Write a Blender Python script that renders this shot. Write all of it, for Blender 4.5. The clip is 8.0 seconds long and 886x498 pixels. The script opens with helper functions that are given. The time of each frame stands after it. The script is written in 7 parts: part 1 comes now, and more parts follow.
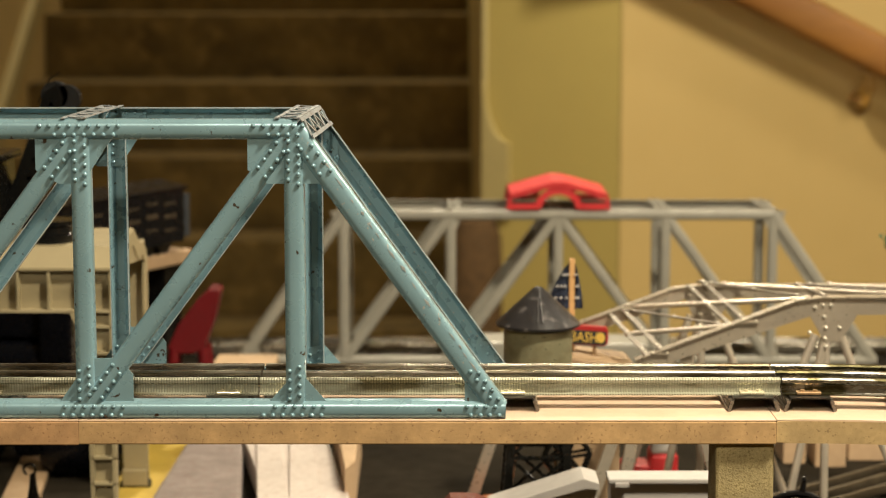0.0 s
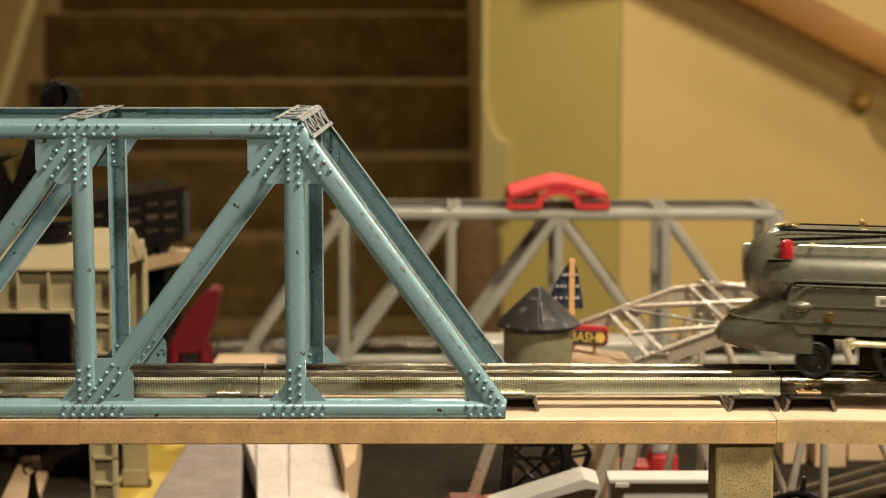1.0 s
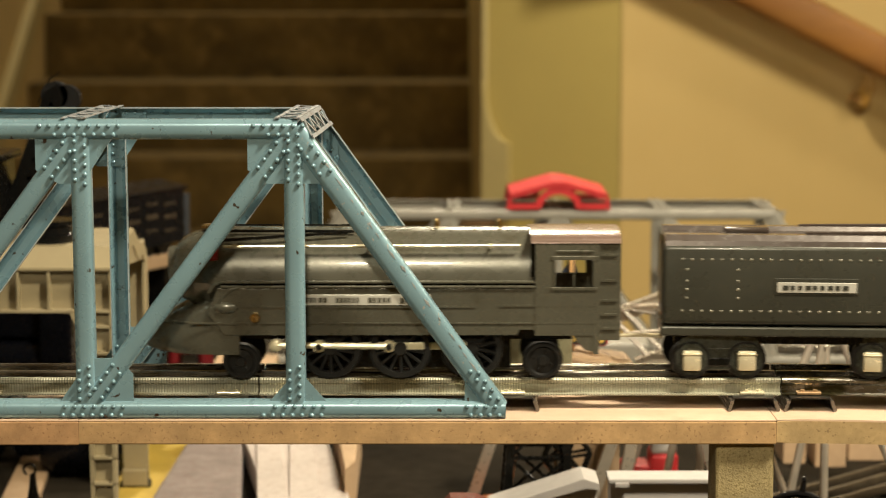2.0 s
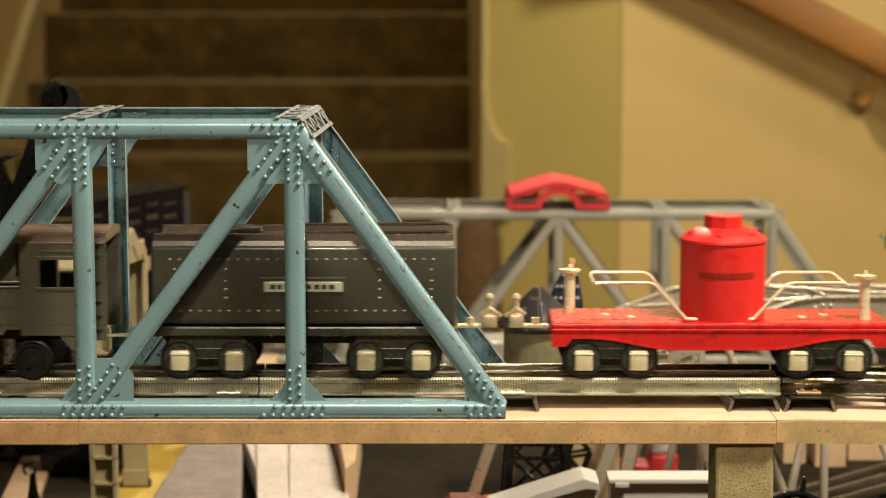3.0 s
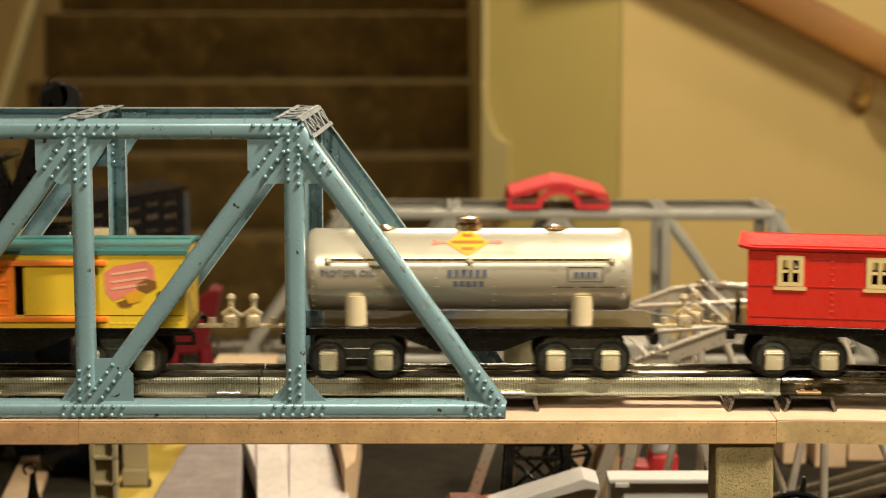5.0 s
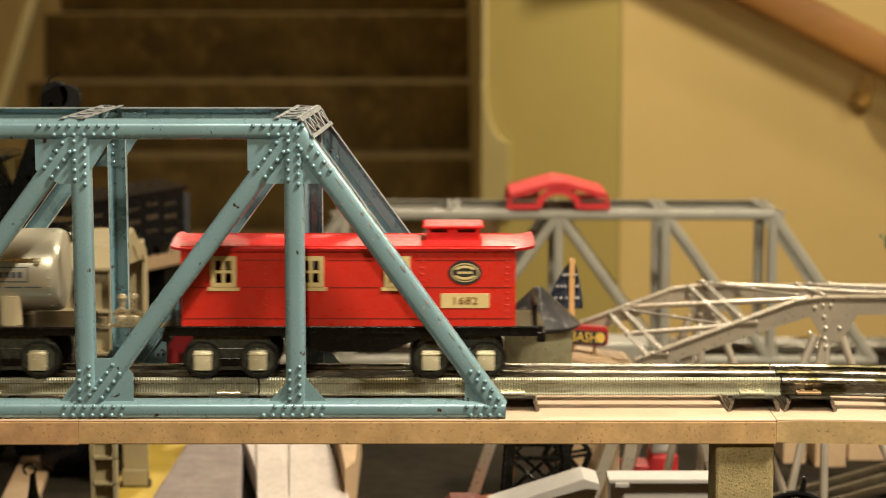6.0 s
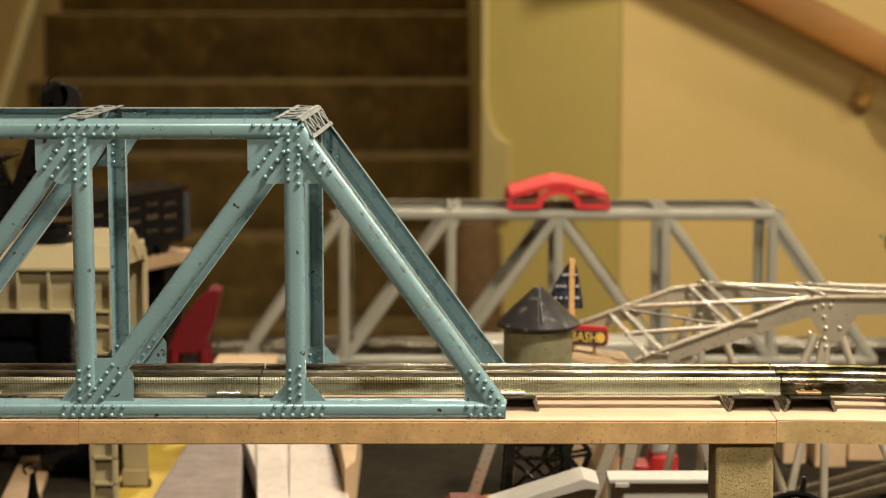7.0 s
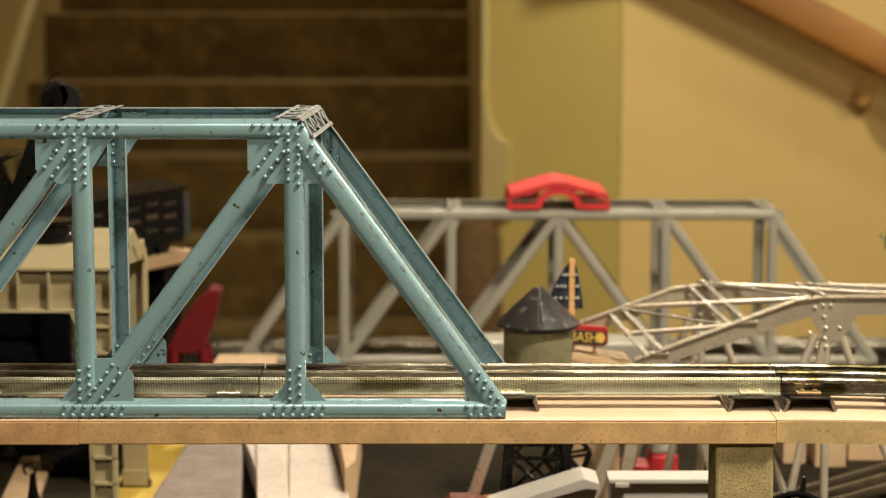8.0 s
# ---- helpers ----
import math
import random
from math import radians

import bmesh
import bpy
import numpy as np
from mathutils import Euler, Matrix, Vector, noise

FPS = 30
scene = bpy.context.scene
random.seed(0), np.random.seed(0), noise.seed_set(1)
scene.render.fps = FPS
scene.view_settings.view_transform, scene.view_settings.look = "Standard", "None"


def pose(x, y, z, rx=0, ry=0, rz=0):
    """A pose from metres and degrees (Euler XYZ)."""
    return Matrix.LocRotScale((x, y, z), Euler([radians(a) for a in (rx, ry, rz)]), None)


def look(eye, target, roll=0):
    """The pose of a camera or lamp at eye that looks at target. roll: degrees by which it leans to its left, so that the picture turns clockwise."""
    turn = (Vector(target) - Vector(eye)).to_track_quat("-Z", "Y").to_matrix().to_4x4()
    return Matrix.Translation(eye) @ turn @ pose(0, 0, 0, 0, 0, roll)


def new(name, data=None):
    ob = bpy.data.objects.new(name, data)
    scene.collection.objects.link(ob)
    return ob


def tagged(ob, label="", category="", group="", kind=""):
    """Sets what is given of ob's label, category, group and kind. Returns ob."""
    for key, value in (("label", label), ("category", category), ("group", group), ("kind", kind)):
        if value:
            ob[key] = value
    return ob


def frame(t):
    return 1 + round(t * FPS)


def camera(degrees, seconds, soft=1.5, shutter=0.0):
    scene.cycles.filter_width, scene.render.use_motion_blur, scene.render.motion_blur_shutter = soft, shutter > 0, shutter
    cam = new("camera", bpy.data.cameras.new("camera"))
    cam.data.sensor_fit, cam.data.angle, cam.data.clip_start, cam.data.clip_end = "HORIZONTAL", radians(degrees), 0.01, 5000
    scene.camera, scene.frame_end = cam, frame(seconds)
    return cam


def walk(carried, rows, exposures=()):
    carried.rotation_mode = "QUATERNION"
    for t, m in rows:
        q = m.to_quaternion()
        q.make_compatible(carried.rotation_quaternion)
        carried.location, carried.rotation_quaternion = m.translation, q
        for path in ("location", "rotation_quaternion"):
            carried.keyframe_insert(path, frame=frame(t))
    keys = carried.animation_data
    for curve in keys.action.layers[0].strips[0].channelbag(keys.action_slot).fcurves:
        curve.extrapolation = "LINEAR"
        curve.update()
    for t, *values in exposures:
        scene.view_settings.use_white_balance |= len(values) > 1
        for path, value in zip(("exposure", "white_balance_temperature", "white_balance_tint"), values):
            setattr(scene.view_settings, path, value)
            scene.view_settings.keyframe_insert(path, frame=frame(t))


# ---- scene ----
cam = camera(25.1, 8.0, soft=1.1, shutter=0.2)
cam.data.dof.use_dof = True
cam.data.dof.focus_distance = 0.95
cam.data.dof.aperture_fstop = 14.0
EYE = pose(0.0, -0.926, 0.211, 82.06, 0, 0)
walk(cam, [(0.0, EYE), (8.0, EYE)], exposures=[(0.0, 0.10), (8.0, 0.10)])

TABLE_Z = -0.155      # top of the layout table
FLOOR_Z = -1.02       # basement floor
RAIL_Z = 0.0150       # top of the rails on the raised board
TRACK_Y = 0.044       # middle rail of the raised track

JOINT, BEND_R, BEND = 0.1652, 0.362, math.radians(22.5)   # the line swings towards the near side, then back


def line_at(s):
    """Place and heading of the raised track at the length s along it."""
    arc = BEND_R * BEND
    if s <= JOINT:
        return s, TRACK_Y, 0.0
    a = min((s - JOINT) / BEND_R, BEND)
    x, y, h = JOINT + BEND_R * math.sin(a), TRACK_Y - BEND_R * (1 - math.cos(a)), -a
    if s > JOINT + arc:
        b = min((s - JOINT - arc) / BEND_R, BEND)
        x += BEND_R * (math.sin(BEND) - math.sin(BEND - b))
        y -= BEND_R * (math.cos(BEND - b) - math.cos(BEND))
        h = b - BEND
    return x + max(0.0, s - JOINT - 2 * arc), y, h


def along(s, y):
    """A point y across the layout, carried onto the swung line."""
    px, py, h = line_at(s)
    return px - math.sin(h) * (y - TRACK_Y), py + math.cos(h) * (y - TRACK_Y)


# ---- light ----
world = bpy.data.worlds.new("world")
scene.world = world
world.use_nodes = True
world.node_tree.nodes["Background"].inputs[0].default_value = (1.0, 0.86, 0.66, 1)
world.node_tree.nodes["Background"].inputs[1].default_value = 0.02


def area_lamp(name, m, sx, watts, colour):
    data = bpy.data.lights.new(name, "AREA")
    data.shape, data.size, data.energy, data.color = "DISK", sx, watts, colour
    ob = new(name, data)
    ob.matrix_world = m
    return ob


WARM = (1.0, 0.88, 0.655)
# All unseen: first and third follow shadows and highlights, the rest are added fill.
LAMPS = [(0.55, -0.35, 1.10, 36), (1.4, 0.6, 1.10, 13.5), (-0.1, -1.65, 1.10, 32), (0.10, 1.55, 1.10, 22), (1.7, 1.6, 1.10, 9)]
for lx, ly, lz, lw in LAMPS:
    area_lamp("ceiling_lamp_light", look((lx, ly, lz - 0.012), (lx, ly, 0)), 0.20, lw, WARM)


# Fill added to lift the stairs; no lamp is known up there.
area_lamp("stairwell_lamp_light", look((-0.5, 5.2, 2.55), (-0.5, 5.2, 0)), 0.4, 23, WARM)


# ---- materials ----
def mat(name, colour, rough=0.5, metal=0.0, vary=0.15, scale=40.0, bump=0.0, bump_scale=300.0,
        wear=None, wear_at=0.7, wear_scale=60.0, coat=0.0, per_object=0.0, emit=0.0, spread=0.08, noise_rough=0.1, grain=None, ribs=0.0, spec=0.5):
    """A surface with broad and fine colour variation, patches of wear and fine relief."""
    m = bpy.data.materials.new(name)
    m.use_nodes = True
    nt = m.node_tree
    b = nt.nodes["Principled BSDF"]
    tc = nt.nodes.new("ShaderNodeTexCoord")

    space = tc.outputs["Object"]
    if grain:
        mp = nt.nodes.new("ShaderNodeMapping")
        mp.inputs["Scale"].default_value = grain
        nt.links.new(space, mp.inputs["Vector"])
        space = mp.outputs[0]

    def noise_node(s, detail=4.0):
        n = nt.nodes.new("ShaderNodeTexNoise")
        n.inputs["Scale"].default_value, n.inputs["Detail"].default_value = s, detail
        nt.links.new(space, n.inputs["Vector"])
        return n

    def mix(kind, fac, a, c):
        n = nt.nodes.new("ShaderNodeMix")
        n.data_type, n.blend_type = "RGBA", kind
        for sock, v in ((n.inputs[0], fac), (n.inputs[6], a), (n.inputs[7], c)):
            if hasattr(v, "node"):
                nt.links.new(v, sock)
            elif isinstance(v, tuple):
                sock.default_value = (*v[:3], 1)
            else:
                sock.default_value = v
        return n.outputs[2]

    def ramp(src, lo, hi, a=0.0, c=1.0):
        n = nt.nodes.new("ShaderNodeMapRange")
        n.inputs[1].default_value, n.inputs[2].default_value = lo, hi
        n.inputs[3].default_value, n.inputs[4].default_value = a, c
        nt.links.new(src, n.inputs[0])
        return n.outputs[0]

    col = tuple(colour)
    dark = tuple(c * (1 - vary) for c in col)
    light = tuple(min(1, c * (1 + vary)) for c in col)
    n1, n2 = noise_node(scale), noise_node(scale * 7)
    c1 = mix("MIX", ramp(n1.outputs["Fac"], 0.3, 0.7), dark, light)
    c2 = mix("MIX", ramp(n2.outputs["Fac"], 0.35, 0.65, 0, vary), c1, tuple(c * 0.55 for c in col))
    if wear:
        n3 = noise_node(wear_scale, 8.0)
        c2 = mix("MIX", ramp(n3.outputs["Fac"], wear_at, wear_at + spread), c2, wear)
    if per_object:
        info = nt.nodes.new("ShaderNodeObjectInfo")
        hsv = nt.nodes.new("ShaderNodeHueSaturation")
        nt.links.new(ramp(info.outputs["Random"], 0, 1, 1 - per_object, 1 + per_object), hsv.inputs["Value"])
        nt.links.new(c2, hsv.inputs["Color"])
        c2 = hsv.outputs[0]
    nt.links.new(c2, b.inputs["Base Color"])
    nt.links.new(ramp(n2.outputs["Fac"], 0.3, 0.7, max(0.02, rough - noise_rough), min(1, rough + noise_rough)), b.inputs["Roughness"])
    b.inputs["Metallic"].default_value = metal
    b.inputs["Specular IOR Level"].default_value = spec
    b.inputs["Coat Weight"].default_value = coat
    if bump:
        bn = nt.nodes.new("ShaderNodeBump")
        bn.inputs["Strength"].default_value, bn.inputs["Distance"].default_value = bump, 0.001
        nt.links.new(noise_node(bump_scale).outputs["Fac"], bn.inputs["Height"])
        nt.links.new(bn.outputs[0], b.inputs["Normal"])
    if ribs:
        wv = nt.nodes.new("ShaderNodeTexWave")
        wv.inputs["Scale"].default_value = ribs
        nt.links.new(tc.outputs["Object"], wv.inputs["Vector"])
        bn = nt.nodes.new("ShaderNodeBump")
        bn.inputs["Strength"].default_value, bn.inputs["Distance"].default_value = 0.5, 0.0004
        nt.links.new(wv.outputs["Fac"], bn.inputs["Height"])
        nt.links.new(bn.outputs[0], b.inputs["Normal"])
    if emit:
        b.inputs["Emission Color"].default_value = (*col, 1)
        b.inputs["Emission Strength"].default_value = emit
    return m


M = {}
M["teal_worn"] = mat("scuffed_teal_enamel", (0.212, 0.348, 0.410), 0.30, 0.28, 0.10, 22, 0.02, 500, wear=(0.36, 0.37, 0.35), wear_at=0.645, wear_scale=420, coat=0.3, spread=0.03, noise_rough=0.06)
M["teal"] = mat("teal_enamel", (0.212, 0.348, 0.410), 0.30, 0.28, 0.10, 22, 0.02, 500, wear=(0.05, 0.034, 0.02), wear_at=0.668, wear_scale=170, coat=0.3, spread=0.02, noise_rough=0.06)
M["cream_strip"] = mat("grey_cream_lattice_paint", (0.22, 0.235, 0.25), 0.5, 0, 0.2, 60, wear=(0.15, 0.13, 0.11), wear_at=0.58, wear_scale=160)
M["rail"] = mat("tinplate_rail", (0.42, 0.39, 0.335), 0.27, 0.9, 0.25, 60, wear=(0.10, 0.078, 0.05), wear_at=0.47, wear_scale=70, spread=0.12, grain=(0.12, 1, 1), per_object=0.25)
M["rail_ribbed"] = mat("ribbed_tinplate_rail", (0.36, 0.355, 0.27), 0.50, 0.4, 0.25, 60, wear=(0.12, 0.10, 0.05), wear_at=0.54, wear_scale=70, spread=0.10, grain=(0.25, 1, 1), ribs=240, per_object=0.15)
# Raw flange edges, painted paler for the light they catch.
M["edge_gleam"] = mat("tin_edge_gleam", (0.66, 0.72, 0.76), 0.35, 0.5, 0.1, 60)
M["bare_tin"] = mat("dull_bare_tin", (0.37, 0.385, 0.385), 0.45, 0.2, 0.2, 120)
M["rod"] = mat("bright_silver_rod", (0.62, 0.55, 0.46), 0.38, 0.5, 0.10, 50)
M["rail_worn"] = mat("dark_worn_rail", (0.36, 0.34, 0.30), 0.25, 0.9, 0.25, 60, wear=(0.07, 0.062, 0.03), wear_at=0.47, wear_scale=110, spread=0.08, grain=(0.35, 1, 1))
M["tie"] = mat("blackened_tin", (0.05, 0.045, 0.04), 0.4, 0.7, 0.3, 60)
# For the tie edges and the rail shadows that band them.
M["lip"] = mat("lip_shadow_steel", (0.20, 0.175, 0.15), 0.35, 0.7, 0.25, 80)
M["pin"] = mat("brass_clip", (0.55, 0.36, 0.20), 0.4, 0.7, 0.2, 80)
M["fibre"] = mat("fibreboard", (0.42, 0.265, 0.120), 0.78, 0, 0.20, 70, 0.07, 1600, wear=(0.255, 0.15, 0.068), wear_at=0.60, wear_scale=620, spread=0.10)
M["fibre_red"] = mat("reddish_fibreboard", (0.42, 0.245, 0.115), 0.78, 0, 0.20, 70, 0.07, 1600, wear=(0.262, 0.143, 0.064), wear_at=0.60, wear_scale=620, spread=0.10)
M["fibre_olive"] = mat("olive_fibreboard", (0.40, 0.28, 0.13), 0.8, 0, 0.20, 70, 0.07, 1600, wear=(0.225, 0.15, 0.068), wear_at=0.60, wear_scale=620, spread=0.10)
M["fibre_pale"] = mat("painted_board_top", (0.60, 0.44, 0.32), 0.65, 0, 0.10, 12, 0.1, 700, wear=(0.50, 0.36, 0.25), wear_at=0.45, wear_scale=50, spread=0.3)
M["post_tan"] = mat("speckled_tan_post", (0.34, 0.27, 0.13), 0.85, 0, 0.25, 90, 0.4, 1200, wear=(0.20, 0.15, 0.06), wear_at=0.55, wear_scale=900, spread=0.1)
M["gun"] = mat("gunmetal_enamel", (0.106, 0.103, 0.078), 0.28, 0.3, 0.14, 22, 0.02, 400, coat=0.35, noise_rough=0.06, wear=(0.07, 0.062, 0.04), wear_at=0.60, wear_scale=70, spread=0.2)
M["gun_dark"] = mat("dark_gunmetal_enamel", (0.056, 0.057, 0.045), 0.3, 0.25, 0.14, 22, 0.02, 400, coat=0.25, noise_rough=0.06)
# Cab roof brown, raised for the pinkish highlight that lies on it.
M["gun_top"] = mat("gunmetal_roof_sheen", (0.185, 0.125, 0.100), 0.25, 0.25, 0.06, 30, coat=0.4, noise_rough=0.03)
M["gun_deck"] = mat("dark_brown_tender_deck", (0.060, 0.046, 0.038), 0.25, 0.2, 0.15, 30, coat=0.4, noise_rough=0.05)
M["black"] = mat("black_enamel", (0.0045, 0.0045, 0.004), 0.24, 0, 0.2, 50, spec=0.35)
M["wheel"] = mat("wheel_iron", (0.013, 0.013, 0.012), 0.42, 0.3, 0.3, 80)
M["nickel"] = mat("nickel", (0.84, 0.77, 0.55), 0.26, 0.5, 0.03, 60, noise_rough=0.02)
M["brass"] = mat("brass", (0.70, 0.52, 0.26), 0.25, 1.0, 0.1, 60)
M["red"] = mat("red_enamel", (0.56, 0.017, 0.016), 0.42, 0, 0.06, 30, coat=0.05, wear=(0.42, 0.011, 0.011), wear_at=0.65, wear_scale=90)
M["red_deck"] = mat("worn_red_enamel", (0.48, 0.014, 0.015), 0.3, 0, 0.15, 30, coat=0.3, wear=(0.26, 0.009, 0.009), wear_at=0.58, wear_scale=110, spread=0.15)
M["red_box"] = mat("orange_red_enamel", (0.53, 0.024, 0.014), 0.32, 0, 0.06, 30, coat=0.3)
M["dark_red"] = mat("dark_red_line", (0.22, 0.015, 0.01), 0.4)
M["yellow"] = mat("yellow_enamel", (0.74, 0.50, 0.035), 0.32, 0, 0.05, 30, coat=0.3)
M["orange"] = mat("orange_enamel", (0.80, 0.20, 0.02), 0.32, 0, 0.05, 30, coat=0.3)
M["turq"] = mat("turquoise_enamel", (0.055, 0.195, 0.19), 0.4, 0, 0.08, 30, coat=0.15, wear=(0.075, 0.17, 0.155), wear_at=0.62, wear_scale=110)
M["silver"] = mat("silver_enamel", (0.62, 0.58, 0.47), 0.32, 0.58, 0.05, 14, noise_rough=0.04)
M["alu"] = mat("aluminium_paint", (0.50, 0.44, 0.36), 0.34, 0.6, 0.12, 40, 0.05, 400)
M["alu_dark"] = mat("dull_aluminium_paint", (0.21, 0.18, 0.145), 0.5, 0.3, 0.15, 60)
M["grey"] = mat("grey_enamel", (0.325, 0.31, 0.265), 0.45, 0, 0.12, 20)
M["cream"] = mat("cream_plastic", (0.345, 0.288, 0.172), 0.5, 0, 0.08, 25)
M["ink"] = mat("black_ink", (0.02, 0.02, 0.02), 0.5)
M["white"] = mat("white_plastic", (0.47, 0.445, 0.425), 0.5, 0, 0.05, 20)
# The turned wall face's dimmer tone is worked into this olive.
M["wall"] = mat("olive_wall_tone", (0.46, 0.36, 0.11), 0.75, 0, 0.04, 1.5, 0.2, 90)
M["wall_b"] = mat("tan_wall_paint", (0.54, 0.39, 0.15), 0.75, 0, 0.04, 1.5, 0.2, 90)
M["ceiling"] = mat("ceiling_paint", (0.75, 0.70, 0.60), 0.9, 0, 0.04, 2)
M["carpet"] = mat("brown_carpet", (0.180, 0.120, 0.034), 0.95, 0, 0.4, 9, 1.0, 120, wear=(0.23, 0.152, 0.046), wear_at=0.55, wear_scale=14)
M["oak"] = mat("oak_handrail", (0.35, 0.155, 0.033), 0.5, 0, 0.4, 9, coat=0.05, wear=(0.24, 0.10, 0.02), wear_at=0.5, wear_scale=30, spread=0.2, grain=(0.25, 1, 1))
M["wood"] = mat("bare_pine", (0.38, 0.26, 0.155), 0.6, 0, 0.15, 12, 0.2, 200)
M["table"] = mat("table_felt", (0.020, 0.016, 0.011), 0.95, 0, 0.35, 10, 0.3, 300, spec=0.05)
M["trim"] = mat("pale_trim", (0.47, 0.385, 0.17), 0.55, 0, 0.05, 8)

M["marker"] = mat("dark_red_glass", (0.28, 0.012, 0.018), 0.25, 0, 0.05, 40)
M["rod_cream"] = mat("yellowed_nickel", (0.78, 0.72, 0.50), 0.35, 0.3, 0.06, 60)
M["coupler"] = mat("tarnished_coupler", (0.66, 0.56, 0.38), 0.32, 0.6, 0.15, 80)
M["truck"] = mat("grey_green_truck", (0.060, 0.065, 0.054), 0.28, 0.3, 0.2, 50, coat=0.2)
M["plate"] = mat("nickel_plate", (0.60, 0.59, 0.53), 0.38, 0.3, 0.10, 60)
M["copper"] = mat("copper_plate", (0.42, 0.17, 0.03), 0.4, 0.3, 0.1, 60)
M["pink"] = mat("pink_decal", (0.72, 0.22, 0.16), 0.4, 0, 0.1, 60)
M["pink_pale"] = mat("pale_pink_ink", (0.85, 0.50, 0.34), 0.4)
M["choc"] = mat("brown_ink", (0.22, 0.10, 0.02), 0.45)
M["mustard"] = mat("mustard_ink", (0.70, 0.36, 0.02), 0.4, 0, 0.08, 60)
M["green_ink"] = mat("dark_green_ink", (0.05, 0.08, 0.03), 0.45)
M["blue_ink"] = mat("blue_grey_ink", (0.10, 0.12, 0.17), 0.45)
M["deck_black"] = mat("glossy_black_deck", (0.020, 0.015, 0.011), 0.22, 0.0, 0.2, 40, noise_rough=0.04, spec=0.35)
M["tan_metal"] = mat("tan_lithographed_tin", (0.62, 0.48, 0.23), 0.4, 0, 0.06, 40)
# Tender rivets, a paler tone than the body round them.
M["rivet_dull"] = mat("pale_grey_rivet", (0.34, 0.33, 0.26), 0.3, 0.4, 0.1, 60)
M["cream_metal"] = mat("cream_metal", (0.66, 0.55, 0.36), 0.4, 0, 0.06, 40)
M["brass_pale"] = mat("pale_brass", (0.66, 0.50, 0.34), 0.22, 1.0, 0.08, 60)


# ---- helpers ----
def thing(name, label, category, group="", m=None, kind=""):
    ob = new(name)
    ob.empty_display_size = 0.02
    if m is not None:
        ob.matrix_basis = m
    return tagged(ob, label, category, group, kind)


def part(name, bm, material, parent=None, label="", smooth=False, second=None):
    """Links a bmesh as one mesh object under a thing or a part."""
    bmesh.ops.recalc_face_normals(bm, faces=bm.faces)
    me = bpy.data.meshes.new(name)
    for f in bm.faces:
        f.smooth = smooth
    bm.to_mesh(me)
    bm.free()
    me.materials.append(material)
    if second:
        me.materials.append(second)
    if smooth:
        me.set_sharp_from_angle(angle=radians(38))
    ob = new(name, me)
    if parent:
        ob.parent = parent
    if label:
        ob["label"] = label
    return ob


def box(bm, x0, x1, y0, y1, z0, z1, bevel=0.0, seg=2):
    r = bmesh.ops.create_cube(bm, size=1.0)
    vs = r["verts"]
    for v in vs:
        v.co = Vector(((x0 + x1) / 2 + v.co.x * (x1 - x0), (y0 + y1) / 2 + v.co.y * (y1 - y0), (z0 + z1) / 2 + v.co.z * (z1 - z0)))
    if bevel:
        es = list({e for v in vs for e in v.link_edges})
        bmesh.ops.bevel(bm, geom=es, offset=bevel, segments=seg, affect="EDGES", profile=0.5)
    return bm


def cyl(bm, a, b, r0, r1=None, seg=16, caps=True):
    a, b = Vector(a), Vector(b)
    d = b - a
    r = bmesh.ops.create_cone(bm, cap_ends=caps, segments=seg, radius1=r0, radius2=r0 if r1 is None else r1, depth=d.length)
    m = Matrix.Translation((a + b) / 2) @ d.to_track_quat("Z", "Y").to_matrix().to_4x4()
    bmesh.ops.transform(bm, matrix=m, verts=r["verts"])
    return bm


def pipe(bm, pts, r, seg=8):
    for a, b in zip(pts, pts[1:]):
        cyl(bm, a, b, r, seg=seg)
    for p in pts[1:-1]:
        ball(bm, p, r, 6)
    return bm


def ball(bm, c, r, seg=8, sx=1, sy=1, sz=1):
    v = bmesh.ops.create_uvsphere(bm, u_segments=seg, v_segments=max(4, seg // 2), radius=r)["verts"]
    bmesh.ops.transform(bm, matrix=Matrix.Translation(c) @ Matrix.Diagonal((sx, sy, sz, 1)), verts=v)
    return bm


def lathe(bm, profile, centre=(0, 0, 0), axis="Z", seg=24):
    """Turns (radius, height) pairs round an axis."""
    turn = {"Z": Matrix(), "Y": pose(0, 0, 0, -90, 0, 0), "X": pose(0, 0, 0, 0, 90, 0)}[axis]
    m = Matrix.Translation(centre) @ turn
    rings = []
    for r, h in profile:
        if r < 1e-6:
            rings.append([bm.verts.new(m @ Vector((0, 0, h)))])
        else:
            rings.append([bm.verts.new(m @ Vector((r * math.cos(2 * math.pi * i / seg), r * math.sin(2 * math.pi * i / seg), h))) for i in range(seg)])
    for a, b in zip(rings, rings[1:]):
        for i in range(seg):
            j = (i + 1) % seg
            f = [a[i % len(a)], a[j % len(a)], b[j % len(b)], b[i % len(b)]]
            f = list(dict.fromkeys(f))
            if len(f) > 2:
                bm.faces.new(f)
    return bm


